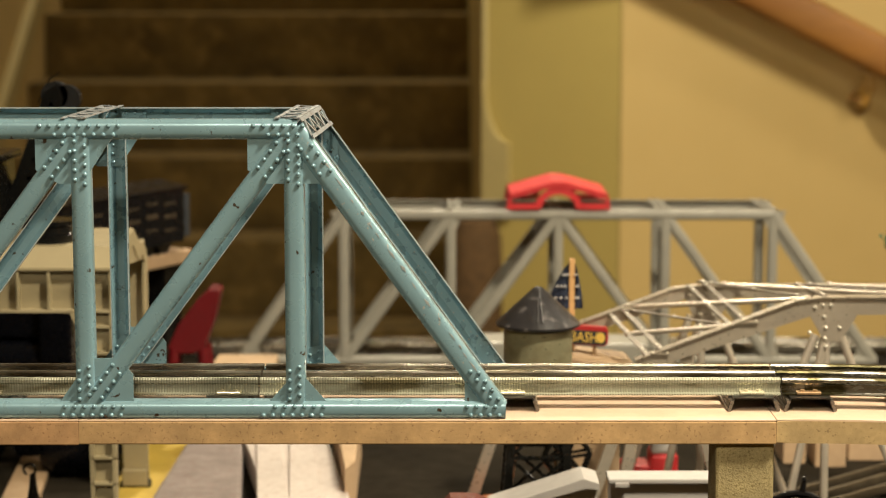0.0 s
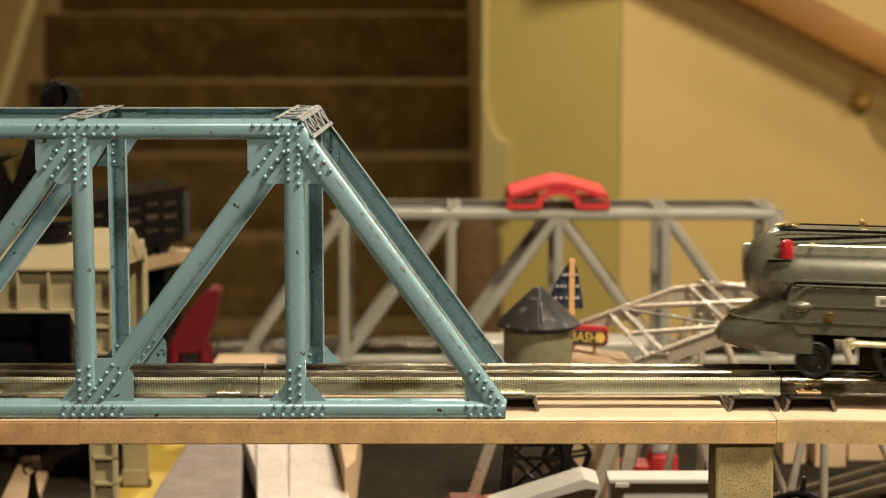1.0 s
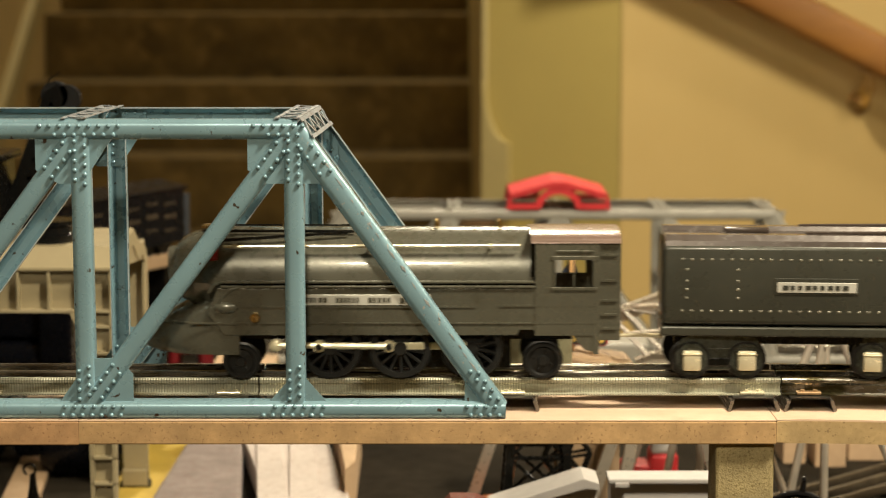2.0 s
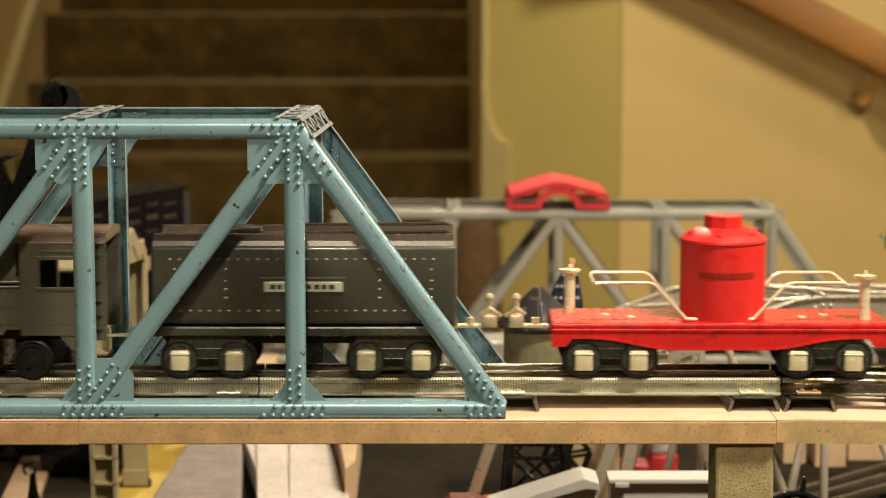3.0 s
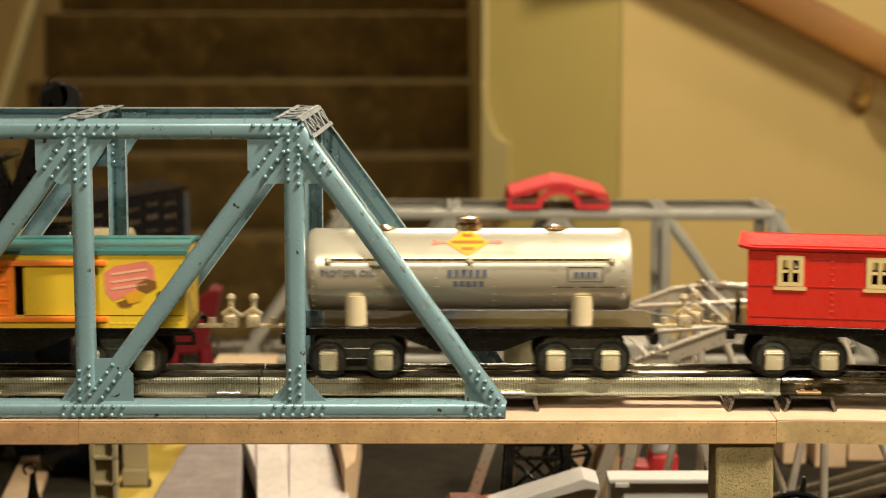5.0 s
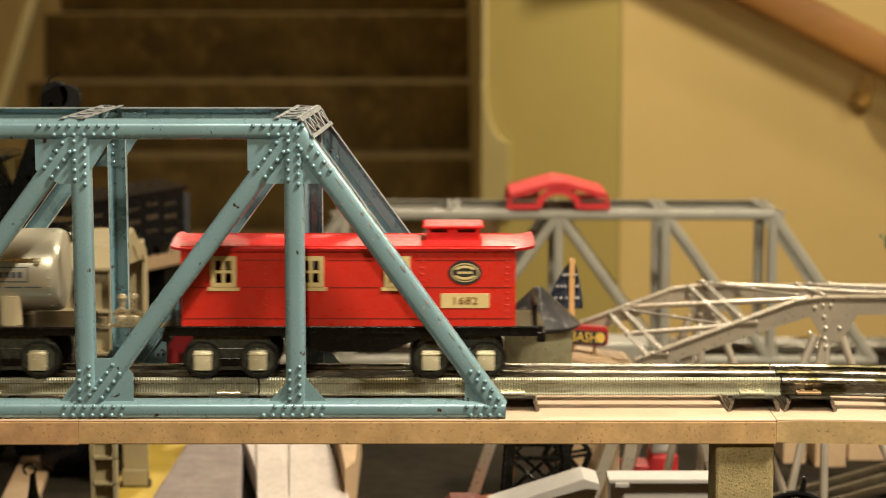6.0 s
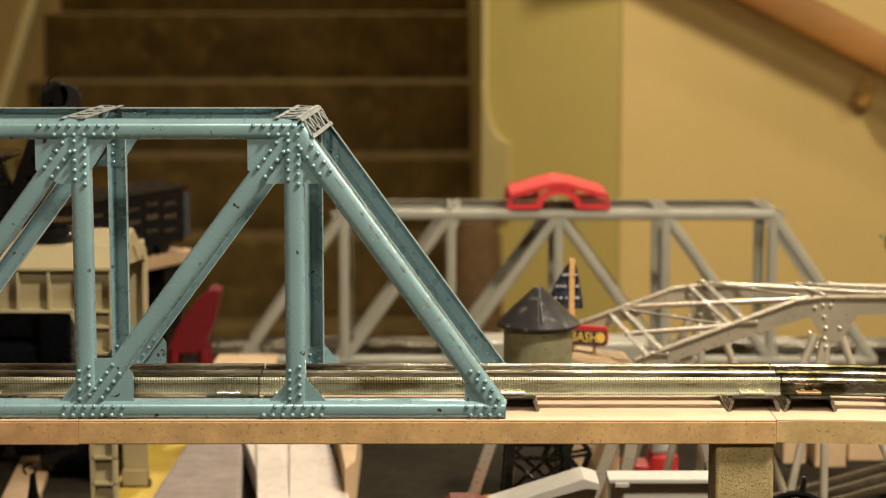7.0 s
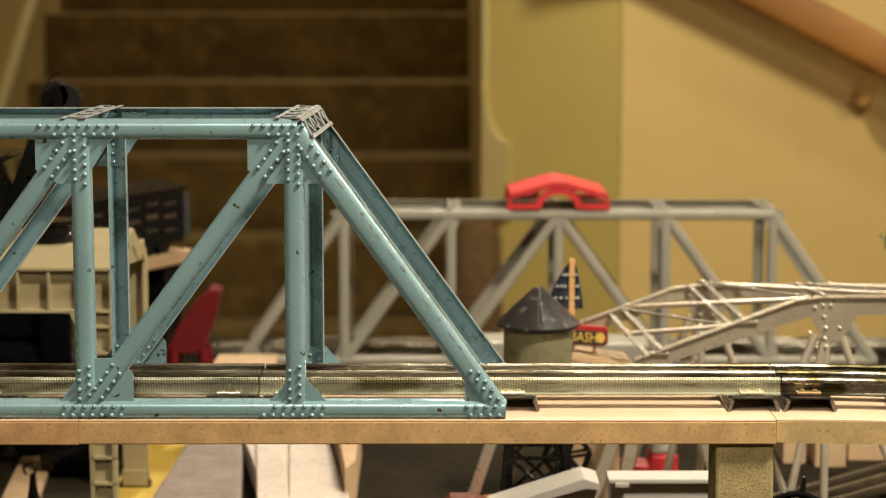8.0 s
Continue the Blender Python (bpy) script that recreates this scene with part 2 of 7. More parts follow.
def prism(bm, outline, lo, hi, plane="xz", bevel=0.0):
    """Extrudes a flat outline: plane xz along y, yz along x, xy along z."""
    def co(p, d):
        return {"xz": (p[0], d, p[1]), "yz": (d, p[0], p[1]), "xy": (p[0], p[1], d)}[plane]
    a = [bm.verts.new(co(p, lo)) for p in outline]
    b = [bm.verts.new(co(p, hi)) for p in outline]
    fs = [bm.faces.new(a), bm.faces.new(b)]
    n = len(a)
    for i in range(n):
        fs.append(bm.faces.new((a[i], a[(i + 1) % n], b[(i + 1) % n], b[i])))
    if bevel:
        es = list({e for f in fs[:2] for e in f.edges})
        bmesh.ops.bevel(bm, geom=es, offset=bevel, segments=2, affect="EDGES", profile=0.5)
    return bm


def loft(bm, rings, close=True):
    vs = [[bm.verts.new(p) for p in ring] for ring in rings]
    n = len(vs[0])
    for a, b in zip(vs, vs[1:]):
        for i in range(n if close else n - 1):
            bm.faces.new((a[i], a[(i + 1) % n], b[(i + 1) % n], b[i]))
    bm.faces.new(vs[0]), bm.faces.new(vs[-1])
    return bm


def channel(bm, p, q, w, depth, side, wall=0.0004, r=0.0031):
    """A pressed U-section from p to q in the xz plane; its web lies at y=0 and its flanges turn towards side."""
    p, q = Vector((p[0], 0, p[1])), Vector((q[0], 0, q[1]))
    along = (q - p).normalized()
    across = Vector((along.z, 0, -along.x))
    h = w / 2
    outer = [(-h, depth), (-h, r), (-h + r * 0.13, r * 0.5), (-h + r * 0.5, r * 0.13), (-h + r, 0),
             (h - r, 0), (h - r * 0.5, r * 0.13), (h - r * 0.13, r * 0.5), (h, r), (h, depth)]
    inner = [(h - wall, depth), (h - wall, r), (h - r, wall), (-h + r, wall), (-h + wall, r), (-h + wall, depth)]
    prof = outer + inner
    a = [bm.verts.new(p + across * s + Vector((0, side * d, 0))) for s, d in prof]
    b = [bm.verts.new(q + across * s + Vector((0, side * d, 0))) for s, d in prof]
    n = len(prof)
    for i in range(n):
        f = bm.faces.new((a[i], a[(i + 1) % n], b[(i + 1) % n], b[i]))
        f.material_index = 1 if i in (9, 15) else 0
    # close both ends of the thin section
    pairs = [(0, 15), (1, 14), (4, 13), (5, 12), (8, 11), (9, 10)]
    for ring in (a, b):
        for (o0, i0), (o1, i1) in zip(pairs, pairs[1:]):
            bm.faces.new([ring[k] for k in range(o0, o1 + 1)] + [ring[i1], ring[i0]])
    return bm


def text(word, size, m, material, parent, label="", name="lettering", extrude=0.0002, align="CENTER", stretch=1.0):
    """Raised lettering in the built-in font as a mesh."""
    cu = bpy.data.curves.new("lettering", "FONT")
    cu.body, cu.size, cu.extrude, cu.align_x, cu.align_y = word, size, extrude, align, "CENTER"
    cu.resolution_u = 2
    tmp = bpy.data.objects.new("lettering", cu)
    me = bpy.data.meshes.new_from_object(tmp)
    bpy.data.objects.remove(tmp)
    me.transform(m @ Matrix.Diagonal((stretch, 1, 1, 1)))
    me.materials.append(material)
    ob = new(name, me)
    ob.parent = parent
    if label:
        ob["label"] = label
    return ob


def bars(parent, material, x, y, z, w, h, n, name="lettering", label=""):
    """A row of n plain bars in place of small writing."""
    bm = bmesh.new()
    rng = random.Random(int(abs(x * 1e5)) + n)
    step = w / n
    for k in range(n):
        ww = step * rng.uniform(0.55, 0.8)
        box(bm, x - w / 2 + k * step, x - w / 2 + k * step + ww, y - 0.0002, y + 0.0002, z - h / 2, z + h / 2)
    return part(name, bm, material, parent, label)


def oval(bm, x, y0, y1, z, rx, rz, seg=28):
    prism(bm, [(x + rx * math.cos(2 * math.pi * i / seg), z + rz * math.sin(2 * math.pi * i / seg)) for i in range(seg)], y0, y1)
    return bm


FRONT = Matrix.Rotation(radians(90), 4, "X")   # lettering that faces the near side


# ---- the room ----
def room():
    # Ceilings and outer walls are assumed; the south one is distant to dim reflections.
    x0, x1, yb, yf, zt = -2.9, 2.9, -5.0, 7.2, 1.12
    floor = part("floor", box(bmesh.new(), x0, x1, yb, yf, FLOOR_Z - 0.1, FLOOR_Z), M["carpet"])
    tagged(floor, "dark brown carpeted basement floor", "floor", kind="structure")
    c = part("ceiling", box(bmesh.new(), x0, x1, yb, 3.4, zt, zt + 0.1), M["ceiling"])
    tagged(c, "plain off-white basement ceiling", "ceiling", kind="structure")
    c = part("ceiling_stairwell", box(bmesh.new(), x0, x1, 3.4, yf, 2.6, 2.7), M["ceiling"])
    tagged(c, "plain high ceiling over the stairwell", "ceiling", kind="structure")
    for name, b, hi in (("wall_south", (x0, x1, yb - 0.1, yb), zt), ("wall_west", (x0 - 0.1, x0, yb, yf), 2.6), ("wall_east", (x1, x1 + 0.1, yb, yf), 2.6),
                        ("wall_far", (x0, x1, yf, yf + 0.1), 2.6), ("wall_stair_front", (x0, -1.15, 3.4, 3.5), 2.6)):
        w = part(name, box(bmesh.new(), *b, FLOOR_Z, hi), M["wall_b"])
        tagged(w, "plain tan wall out of view closing the basement", "wall", kind="structure")
    bm = box(bmesh.new(), -1.15, x1, 3.4, 3.5, zt + 0.1, 2.6)
    tagged(part("wall_stair_header", bm, M["wall_b"]), "plain tan header wall over the stair opening", "wall", kind="structure")
    # handrail wall with its slanted return towards the stairs
    w = part("wall_north", prism(bmesh.new(), [(0.302, 2.45), (x1, 2.45), (x1, 2.57), (0.36, 2.57)], FLOOR_Z, zt, "xy"), M["wall_b"])
    tagged(w, "tan painted wall that carries the oak handrail", "wall", kind="structure")
    w = part("wall_return", prism(bmesh.new(), [(0.300, 2.452), (0.358, 2.572), (0.20, 2.74), (0.077, 2.62)], FLOOR_Z, zt, "xy"), M["wall"])
    tagged(w, "slanted wall beside the carpeted stairs, toned darker olive", "wall", kind="structure")
    w = part("wall_stair_east", box(bmesh.new(), 0.077, 0.20, 2.75, yf, FLOOR_Z, zt), M["wall"])
    tagged(w, "wall along the carpeted stairs, toned darker olive", "wall", kind="structure")
    w = part("wall_stair_west", box(bmesh.new(), -1.27, -1.15, 3.5, yf, FLOOR_Z, 2.6), M["wall_b"])
    tagged(w, "tan painted wall along the carpeted stairs", "wall", kind="structure")
    bm = bmesh.new()
    cyl(bm, (0.076, 2.625, FLOOR_Z), (0.076, 2.625, zt), 0.008, seg=12)
    tagged(part("trim_corner", bm, M["trim"], smooth=True), "pale rounded bead on the wall corner", "trim", kind="structure")
    # pale skirting of the slanted wall, sweeping up at the corner
    bm = bmesh.new()
    out = [(0.0, -0.22), (0.0, 0.02)] + [(0.055 - 0.053 * math.cos(math.radians(9 * k)), 0.02 - 0.11 * math.sin(math.radians(9 * k))) for k in range(1, 11)] + [(0.055, -0.22)]
    prism(bm, out, -0.012, 0.0, "xz")
    ob = part("trim_skirting", bm, M["trim"])
    ob.matrix_basis = Matrix.Translation((0.076, 2.6195, 0.0)) @ pose(0, 0, 0, 0, 0, -37.0)
    tagged(ob, "pale curved skirting at the wall corner", "trim", kind="structure")


def stairs():
    st = thing("stairs", "dark brown carpeted stairs going up between walls", "stairs", kind="structure")
    for i in range(13):
        y = 3.55 + 0.26 * i
        z = FLOOR_Z + 0.185 * (i + 1)
        bm = bmesh.new()
        box(bm, -1.15, 0.077, y, y + 0.285, z - 0.19, z, 0.004, 2)
        part("step", bm, M["carpet"], st, smooth=True)
    bm = bmesh.new()
    prism(bm, [(3.52, -0.60), (7.1, 1.55), (7.1, 1.62), (3.52, -0.53)], -1.149, -1.125, "yz")
    part("skirt_board", bm, M["trim"], st, "pale skirt board along the stairs")


def floor_cushion():
    c = thing("floor_pouffe", "brown plush pouffe at the foot of the stairs", "pouffe")
    bm = bmesh.new()
    lathe(bm, [(0, 0), (0.042, 0.0), (0.05, 0.03), (0.05, 0.70), (0.047, 0.76), (0.038, 0.79), (0.015, 0.802), (0, 0.803)], (0.062, 2.62, FLOOR_Z), "Z", 24)
    part("cover", bm, M["plush"], c, smooth=True)


def handrail():
    hr = thing("handrail", "varnished oak handrail on brass wall brackets", "handrail")
    bm = bmesh.new()
    a = Vector((0.15, 2.375, 0.363))
    prof = []
    for k in range(20):
        q = 2 * math.pi * k / 20
        prof.append((0.024 * math.copysign(abs(math.cos(q)) ** 0.6, math.cos(q)), 0.033 * math.copysign(abs(math.sin(q)) ** 0.6, math.sin(q))))
    d = Vector((1, 0, -0.505)).normalized()
    up = Vector((0.505, 0, 1)).normalized()
    rings = [[tuple(a + d * L + Vector((0, 1, 0)) * p + up * q) for p, q in prof] for L in (0.0, 2.0)]
    loft(bm, rings)
    part("rail", bm, M["oak"], hr, smooth=True)
    for bx in (0.704, 1.5):
        z = 0.363 - (bx - 0.15) * 0.505 - 0.036
        bm = bmesh.new()
        pipe(bm, [(bx, 2.45, z - 0.055), (bx, 2.40, z - 0.055), (bx, 2.375, z - 0.035), (bx, 2.375, z)], 0.0065, 10)
        cyl(bm, (bx, 2.45, z - 0.055), (bx, 2.443, z - 0.055), 0.020, seg=18)
        ball(bm, (bx, 2.385, z - 0.030), 0.013, 12)
        box(bm, bx - 0.018, bx + 0.018, 2.365, 2.385, z - 0.002, z + 0.002)
        part("bracket", bm, M["brass"], hr, "polished brass bracket", smooth=True)


def ceiling_lamps():
    # Assumed fixtures out of view, one round each lamp and each added fill.
    for lx, ly, lz, lw in LAMPS:
        c = thing("ceiling_lamp", "unseen round ceiling downlight with a white trim ring, assumed in place", "ceiling lamp", "ceiling lamps")
        bm = bmesh.new()
        lathe(bm, [(0.104, 0.0), (0.106, -0.006), (0.119, -0.006), (0.122, 0.0), (0.104, 0.0)], (lx, ly, 1.12), "Z", 32)
        part("trim_ring", bm, M["ceiling"], c, smooth=True)


def table():
    t = thing("layout_table", "dark cluttered train layout table top", "table")
    part("table_top", box(bmesh.new(), -2.6, 2.6, -0.25, 1.04, TABLE_Z - 0.03, TABLE_Z, 0.003), M["table"], t)
    for x in (-2.2, 0.0, 2.2):
        for y in (-0.15, 0.94):
            part("leg", box(bmesh.new(), x - 0.04, x + 0.04, y - 0.04, y + 0.04, FLOOR_Z, TABLE_Z - 0.03, 0.004), M["wood"], t)


# ---- raised board and track ----
def board():
    b = thing("raised_board", "tan fibreboard shelf carrying the raised track", "shelf board")
    for x0, x1, y0, low, material in ((-2.55, -0.1732, 0.0, -0.0124, M["fibre_red"]), (-0.1731, 0.1585, 0.0, -0.0120, M["fibre"]), (0.1588, 2.55, 0.0010, -0.0116, M["fibre_olive"])):
        steps = [x0, x1] if x0 < JOINT - 0.01 else [x0 + 0.01 * k for k in range(30)] + [x1]
        for nm, ye, za, zb, mt, lb, bev in (("board", y0 - 0.001, low, -0.0008, material, "", 0.0006), ("top_layer", y0 - 0.0008, -0.0008, 0.0, M["fibre_pale"], "pale painted top of the board", 0.0003)):
            edge = [along(q, ye) for q in steps] + [along(q, 0.115) for q in reversed(steps)]
            part(nm, prism(bmesh.new(), edge, za, zb, "xy", bev), mt, b, lb)
    for x in (-1.3, -0.75, 0.1445, 0.75, 1.3, 1.9, -1.9, 2.45, -2.45):
        bm = bmesh.new()
        py = line_at(x)[1] - TRACK_Y
        box(bm, x - 0.014, x + 0.014, 0.003 + py, 0.030 + py, TABLE_Z, -0.0122, 0.0015)
        part("post", bm, M["post_tan"], b, "rough speckled tan post")


def rail_mesh(x0, x1, y):
    """One rolled tin rail: a tubular head on a thin web with a foot."""
    prof = [(-0.0042, 0.0058), (-0.0042, 0.0064), (-0.0009, 0.0068), (-0.0007, 0.0105), (-0.0019, 0.0116), (-0.0020, 0.0130), (-0.0013, 0.0138),
            (0, 0.0140), (0.0013, 0.0138), (0.0020, 0.0130), (0.0019, 0.0116), (0.0007, 0.0105), (0.0009, 0.0068), (0.0042, 0.0064), (0.0042, 0.0058)]
    bm = bmesh.new()
    n = 1 if x1 <= JOINT else 14
    rings = []
    for k in range(n + 1):
        q = x0 + (x1 - x0) * k / n
        rings.append([(*along(q, y + a), b + RAIL_Z - 0.0140) for a, b in prof])
    return loft(bm, rings)


def track():
    section = 0.2545
    joint = 0.1652
    lip = None
    arc = BEND_R * BEND
    for k in range(-9, 10):
        x0 = joint + k * section if k < 2 else joint + 2 * arc + (k - 2) * section
        x1 = x0 + section - 0.0008
        if k in (0, 1):
            x0 = joint + k * arc
            x1 = x0 + arc - 0.0008
        worn = k == 0

        def lay(ob, q, z=0.0):
            px, py, h = line_at(q)
            ob.matrix_basis = pose(px, py, z, 0, 0, math.degrees(h))
        tr = thing("track_section", "dark worn three-rail tinplate track section" if worn else "shiny three-rail tinplate track section", "toy track", "track sections on the board")
        for dy in (-0.0172, 0, 0.0172):
            part("rail", rail_mesh(x0, x1, TRACK_Y + dy), M["rail_worn"] if worn else M["rail_ribbed"] if dy < 0 else M["rail"], tr, smooth=True)
        for xt in (x0 + 0.0135, (x0 + x1) / 2 - 0.0036, x1 - 0.0140):
            bm = bmesh.new()
            w = 0.0096
            prism(bm, [(xt - w - 0.002, 0), (xt - w, RAIL_Z - 0.0082), (xt + w, RAIL_Z - 0.0082), (xt + w + 0.002, 0), (xt + w + 0.0014, 0), (xt + w - 0.0004, RAIL_Z - 0.0088), (xt - w + 0.0004, RAIL_Z - 0.0088), (xt - w - 0.0014, 0)],
                  -0.027, 0.027)
            bmesh.ops.translate(bm, verts=bm.verts, vec=(-xt, 0, 0))
            tie = part("tie", bm, M["tie"], tr)
            lay(tie, xt)
            # Three rods a side: the tie's edge with the rails' shadow bands modelled on.
            for sx in (-1, 1):
                for j, zk in enumerate((0.0010, 0.0028, 0.0046)):
                    if lip is None:
                        lp = part("lip", cyl(bmesh.new(), (0, -0.0275, 0), (0, 0.0275, 0), 0.0010, seg=8), M["lip"], tie, smooth=True)
                        lip = lp.data
                    else:
                        lp = new("lip", lip)
                        lp.parent = tie
                    lp.location = (sx * (w + 0.0022 - 0.0006 * j), 0, zk)
            for dy in (-0.0172, 0.0172):
                bm = bmesh.new()
                box(bm, -0.006, 0.006, dy - 0.0048, dy + 0.0048, RAIL_Z - 0.0078, RAIL_Z - 0.0064, 0.0004)
                for cx in (-0.003, 0.003):
                    cyl(bm, (cx, dy - 0.003, RAIL_Z - 0.0066), (cx, dy - 0.003, RAIL_Z - 0.0056), 0.0012, seg=8)
                lay(part("clip", bm, M["pin"] if worn else M["nickel"], tr), xt)


# ---- truss bridges ----
def truss_bridge(name, label, paint, strip, m, flip=False, skew=0.0, detail=True, HT=0.1427):
    """Pressed-tin through truss, six panels long; the origin is the middle of its near side's base."""
    br = thing(name, label, "toy bridge", m=m)
    P, W, w = 0.0998, 0.089, 0.0095
    top, low = HT - w / 2, 0.0044
    for sgn, y, dx in ((1, 0.0, 0.0), (-1, W, skew)):
        def member(n, p, q, ww=w, depth=0.0072, back=0.0):
            bm = bmesh.new()
            channel(bm, (p[0] + dx, p[1]), (q[0] + dx, q[1]), ww, depth, sgn)
            bmesh.ops.translate(bm, verts=bm.verts, vec=(0, y + sgn * back, 0))
            return part(n, bm, M["teal_worn"] if detail and n == "end_post" else paint, br, smooth=True, second=M["edge_gleam"] if detail else paint)
        member("top_chord", (-2 * P - 0.002, top), (2 * P + 0.002, top))
        member("bottom_chord", (-3 * P, low), (3 * P, low), 0.0088)
        for i in (-2, -1, 0, 1, 2):
            member("vertical", (i * P, low + 0.003), (i * P, top - 0.003), depth=0.0068, back=0.0003)
        for s in (-1, 1):
            member("end_post", (s * 2 * P, top), (s * (3 * P - 0.0035), low), 0.0104, back=0.00015)
            for i in (1, 2):
                a, b = (i, i - 1) if not flip else (i - 1, i)
                member("diagonal", (s * a * P, top), (s * b * P, low), depth=0.0062, back=0.00045)
        # recessed gussets with rivets on the faces above them
        for i in (-3, -2, -1, 0, 1, 2, 3):
            for z, up in ((top, 1), (low, 0)):
                if abs(i) == 3 and up:
                    continue
                bm = bmesh.new()
                g = 0.0215
                if up and i == 0:
                    out = [(-0.0145, 0.0038), (0.0145, 0.0038), (0.0145, -0.0048), (0.0035, -0.0215), (-0.0035, -0.0215), (-0.0145, -0.0048)]
                elif up and abs(i) == 2:
                    out = [(-0.0215, 0.0038), (0.001, 0.0038), (0.0125, -0.013), (0.0125, -0.0255), (-0.0125, -0.0255), (-0.0215, -0.019)]
                elif up:
                    out = [(-0.021, 0.0038), (0.0145, 0.0038), (0.0145, -0.0048), (0.0035, -0.0215), (0.0035, -0.0255), (-0.0105, -0.0255), (-0.021, -0.019)]
                elif abs(i) == 3:
                    out = [(-0.0195, -0.004), (-0.0005, -0.004), (-0.0005, 0.004), (-0.012, 0.019), (-0.0195, 0.019)]
                elif abs(i) == 2:
                    out = [(-0.0125, -0.004), (0.0145, -0.004), (0.0145, 0.004), (0.0045, 0.0155), (-0.004, 0.0135), (-0.0125, 0.004)]
                elif i == 0:
                    out = [(-0.0226, -0.004), (0.0226, -0.004), (0.0226, 0.017), (0.016, 0.0248), (-0.016, 0.0248), (-0.0226, 0.017)]
                else:
                    out = [(-0.0118, -0.004), (0.0226, -0.004), (0.0226, 0.017), (0.0160, 0.0248), (0.004, 0.0248), (-0.0035, 0.0165), (-0.0118, 0.0045)]
                if flip and abs(i) < 3:
                    out = [(-0.012, 0.0038 if up else -0.0038), (0.012, 0.0038 if up else -0.0038), (0.005, -0.014 if up else 0.014), (-0.005, -0.014 if up else 0.014)]
                if i < 0:
                    out = [(-a, b) for a, b in out]
                prism(bm, [(i * P + dx + a, z + b) for a, b in out], y + sgn * 0.0020, y + sgn * 0.0026)
                gus = part("gusset", bm, paint, br)
                if detail:
                    bm = bmesh.new()
                    rivets = set()
                    fy = y - sgn * 0.0001
                    if up:
                        for k in range(-4, 5):
                            rivets.add((k * 0.0046, 0.0018))
                        for k in range(-3, 4):
                            rivets.add((k * 0.0046 + 0.0022, -0.0024))
                        for k in range(1, 6):
                            rivets.add((-0.0024, -0.0045 * k - 0.001)), rivets.add((0.0024, -0.0045 * k - 0.003))
                    elif abs(i) == 3:
                        k = 1 if i > 0 else -1
                        for j in range(4):
                            rivets.add((-k * (0.003 + 0.0045 * j), -0.0024)), rivets.add((-k * (0.005 + 0.0045 * j), 0.0018))
                            rivets.add((-k * (0.0075 + 0.0031 * j), 0.0062 + 0.0042 * j)), rivets.add((-k * (0.0035 + 0.0031 * j), 0.0056 + 0.0042 * j))
                    else:
                        for k in range(-4, 4):
                            rivets.add((k * 0.0046 + 0.003, -0.0024))
                        for k in range(-3, 4):
                            rivets.add((k * 0.0046 + 0.004, 0.0018))
                        for k in range(1, 5):
                            rivets.add((-0.0028, 0.0045 * k + 0.001)), rivets.add((0.0020, 0.0045 * k + 0.003))
                    # rows along the sloping members that meet here
                    slopes = []
                    if up and abs(i) == 2:
                        slopes = [math.copysign(1, i)]
                    if abs(i) < 3:
                        slopes += [-1 if i > 0 else 1] if up and i else ([] if up or abs(i) == 2 else ([1, -1] if i == 0 else [1 if i > 0 else -1]))
                    if flip:
                        slopes = []
                    sl = math.hypot(P, top - low)
                    for s in slopes:
                        for k in range(2, 6):
                            for off in (-0.0026, 0.0026):
                                d = 0.0048 * k + (0.0015 if off > 0 else 0)
                                vz = -1 if up else 1
                                ax, az = s * P / sl, vz * (top - low) / sl
                                rivets.add((ax * d - az * off, az * d + ax * off))
                    if abs(i) == 2 and up:
                        rivets = {(a, b) for a, b in rivets if a * i < 0.010 or b < -0.006}
                    if not up:
                        rivets = {(a, b) for a, b in rivets if min(o[0] for o in out) - 0.003 < a < max(o[0] for o in out) + 0.001}
                    for a, b in sorted(rivets):
                        bmesh.ops.create_icosphere(bm, subdivisions=2, radius=0.00112,
                                                   matrix=Matrix.Translation((i * P + dx + a, fy, z + b)) @ Matrix.Diagonal((1, 0.85, 1, 1)))
                    if sgn < 0:
                        # the same rivets come through on the inner face of the gusset
                        def inside(px, pz):
                            hit = False
                            for (ax, az), (bx, bz) in zip(out, out[1:] + out[:1]):
                                if (az > pz) != (bz > pz) and px < ax + (bx - ax) * (pz - az) / (bz - az):
                                    hit = not hit
                            return hit
                        for a, b in sorted(rivets):
                            if inside(a, b):
                                bmesh.ops.create_icosphere(bm, subdivisions=2, radius=0.00105,
                                                           matrix=Matrix.Translation((i * P + dx + a, y + sgn * 0.0027, z + b)) @ Matrix.Diagonal((1, 0.8, 1, 1)))
                    part("rivets", bm, paint, gus, smooth=True)
    if detail:
        # paint rubbed to bare tin in short streaks along the upper edge of the near end post
        rng = random.Random(11)
        a, b = Vector((2 * P, 0, top)), Vector((3 * P - 0.0035, 0, low))
        d = (b - a).normalized()
        out_dir = Vector((-d.z, 0, d.x))
        bm = bmesh.new()
        run = 0.020
        while run < (b - a).length - 0.02:
            long, wide = rng.uniform(0.002, 0.010), rng.uniform(0.0003, 0.0009)
            off = 0.0029 + rng.uniform(-0.0004, 0.0003)
            p, q = a + d * run + out_dir * off, a + d * (run + long) + out_dir * (off + rng.uniform(-0.0002, 0.0002))
            m2 = (p + q) / 2 + out_dir * wide
            prism(bm, [(v.x, v.z) for v in (p, m2 - out_dir * wide * 1.6, q, m2)], 0.0001, 0.0010, "xz")
            run += long + rng.uniform(0.0005, 0.007)
        part("scuff", bm, M["bare_tin"], br, "streaks of bare tin along the post")
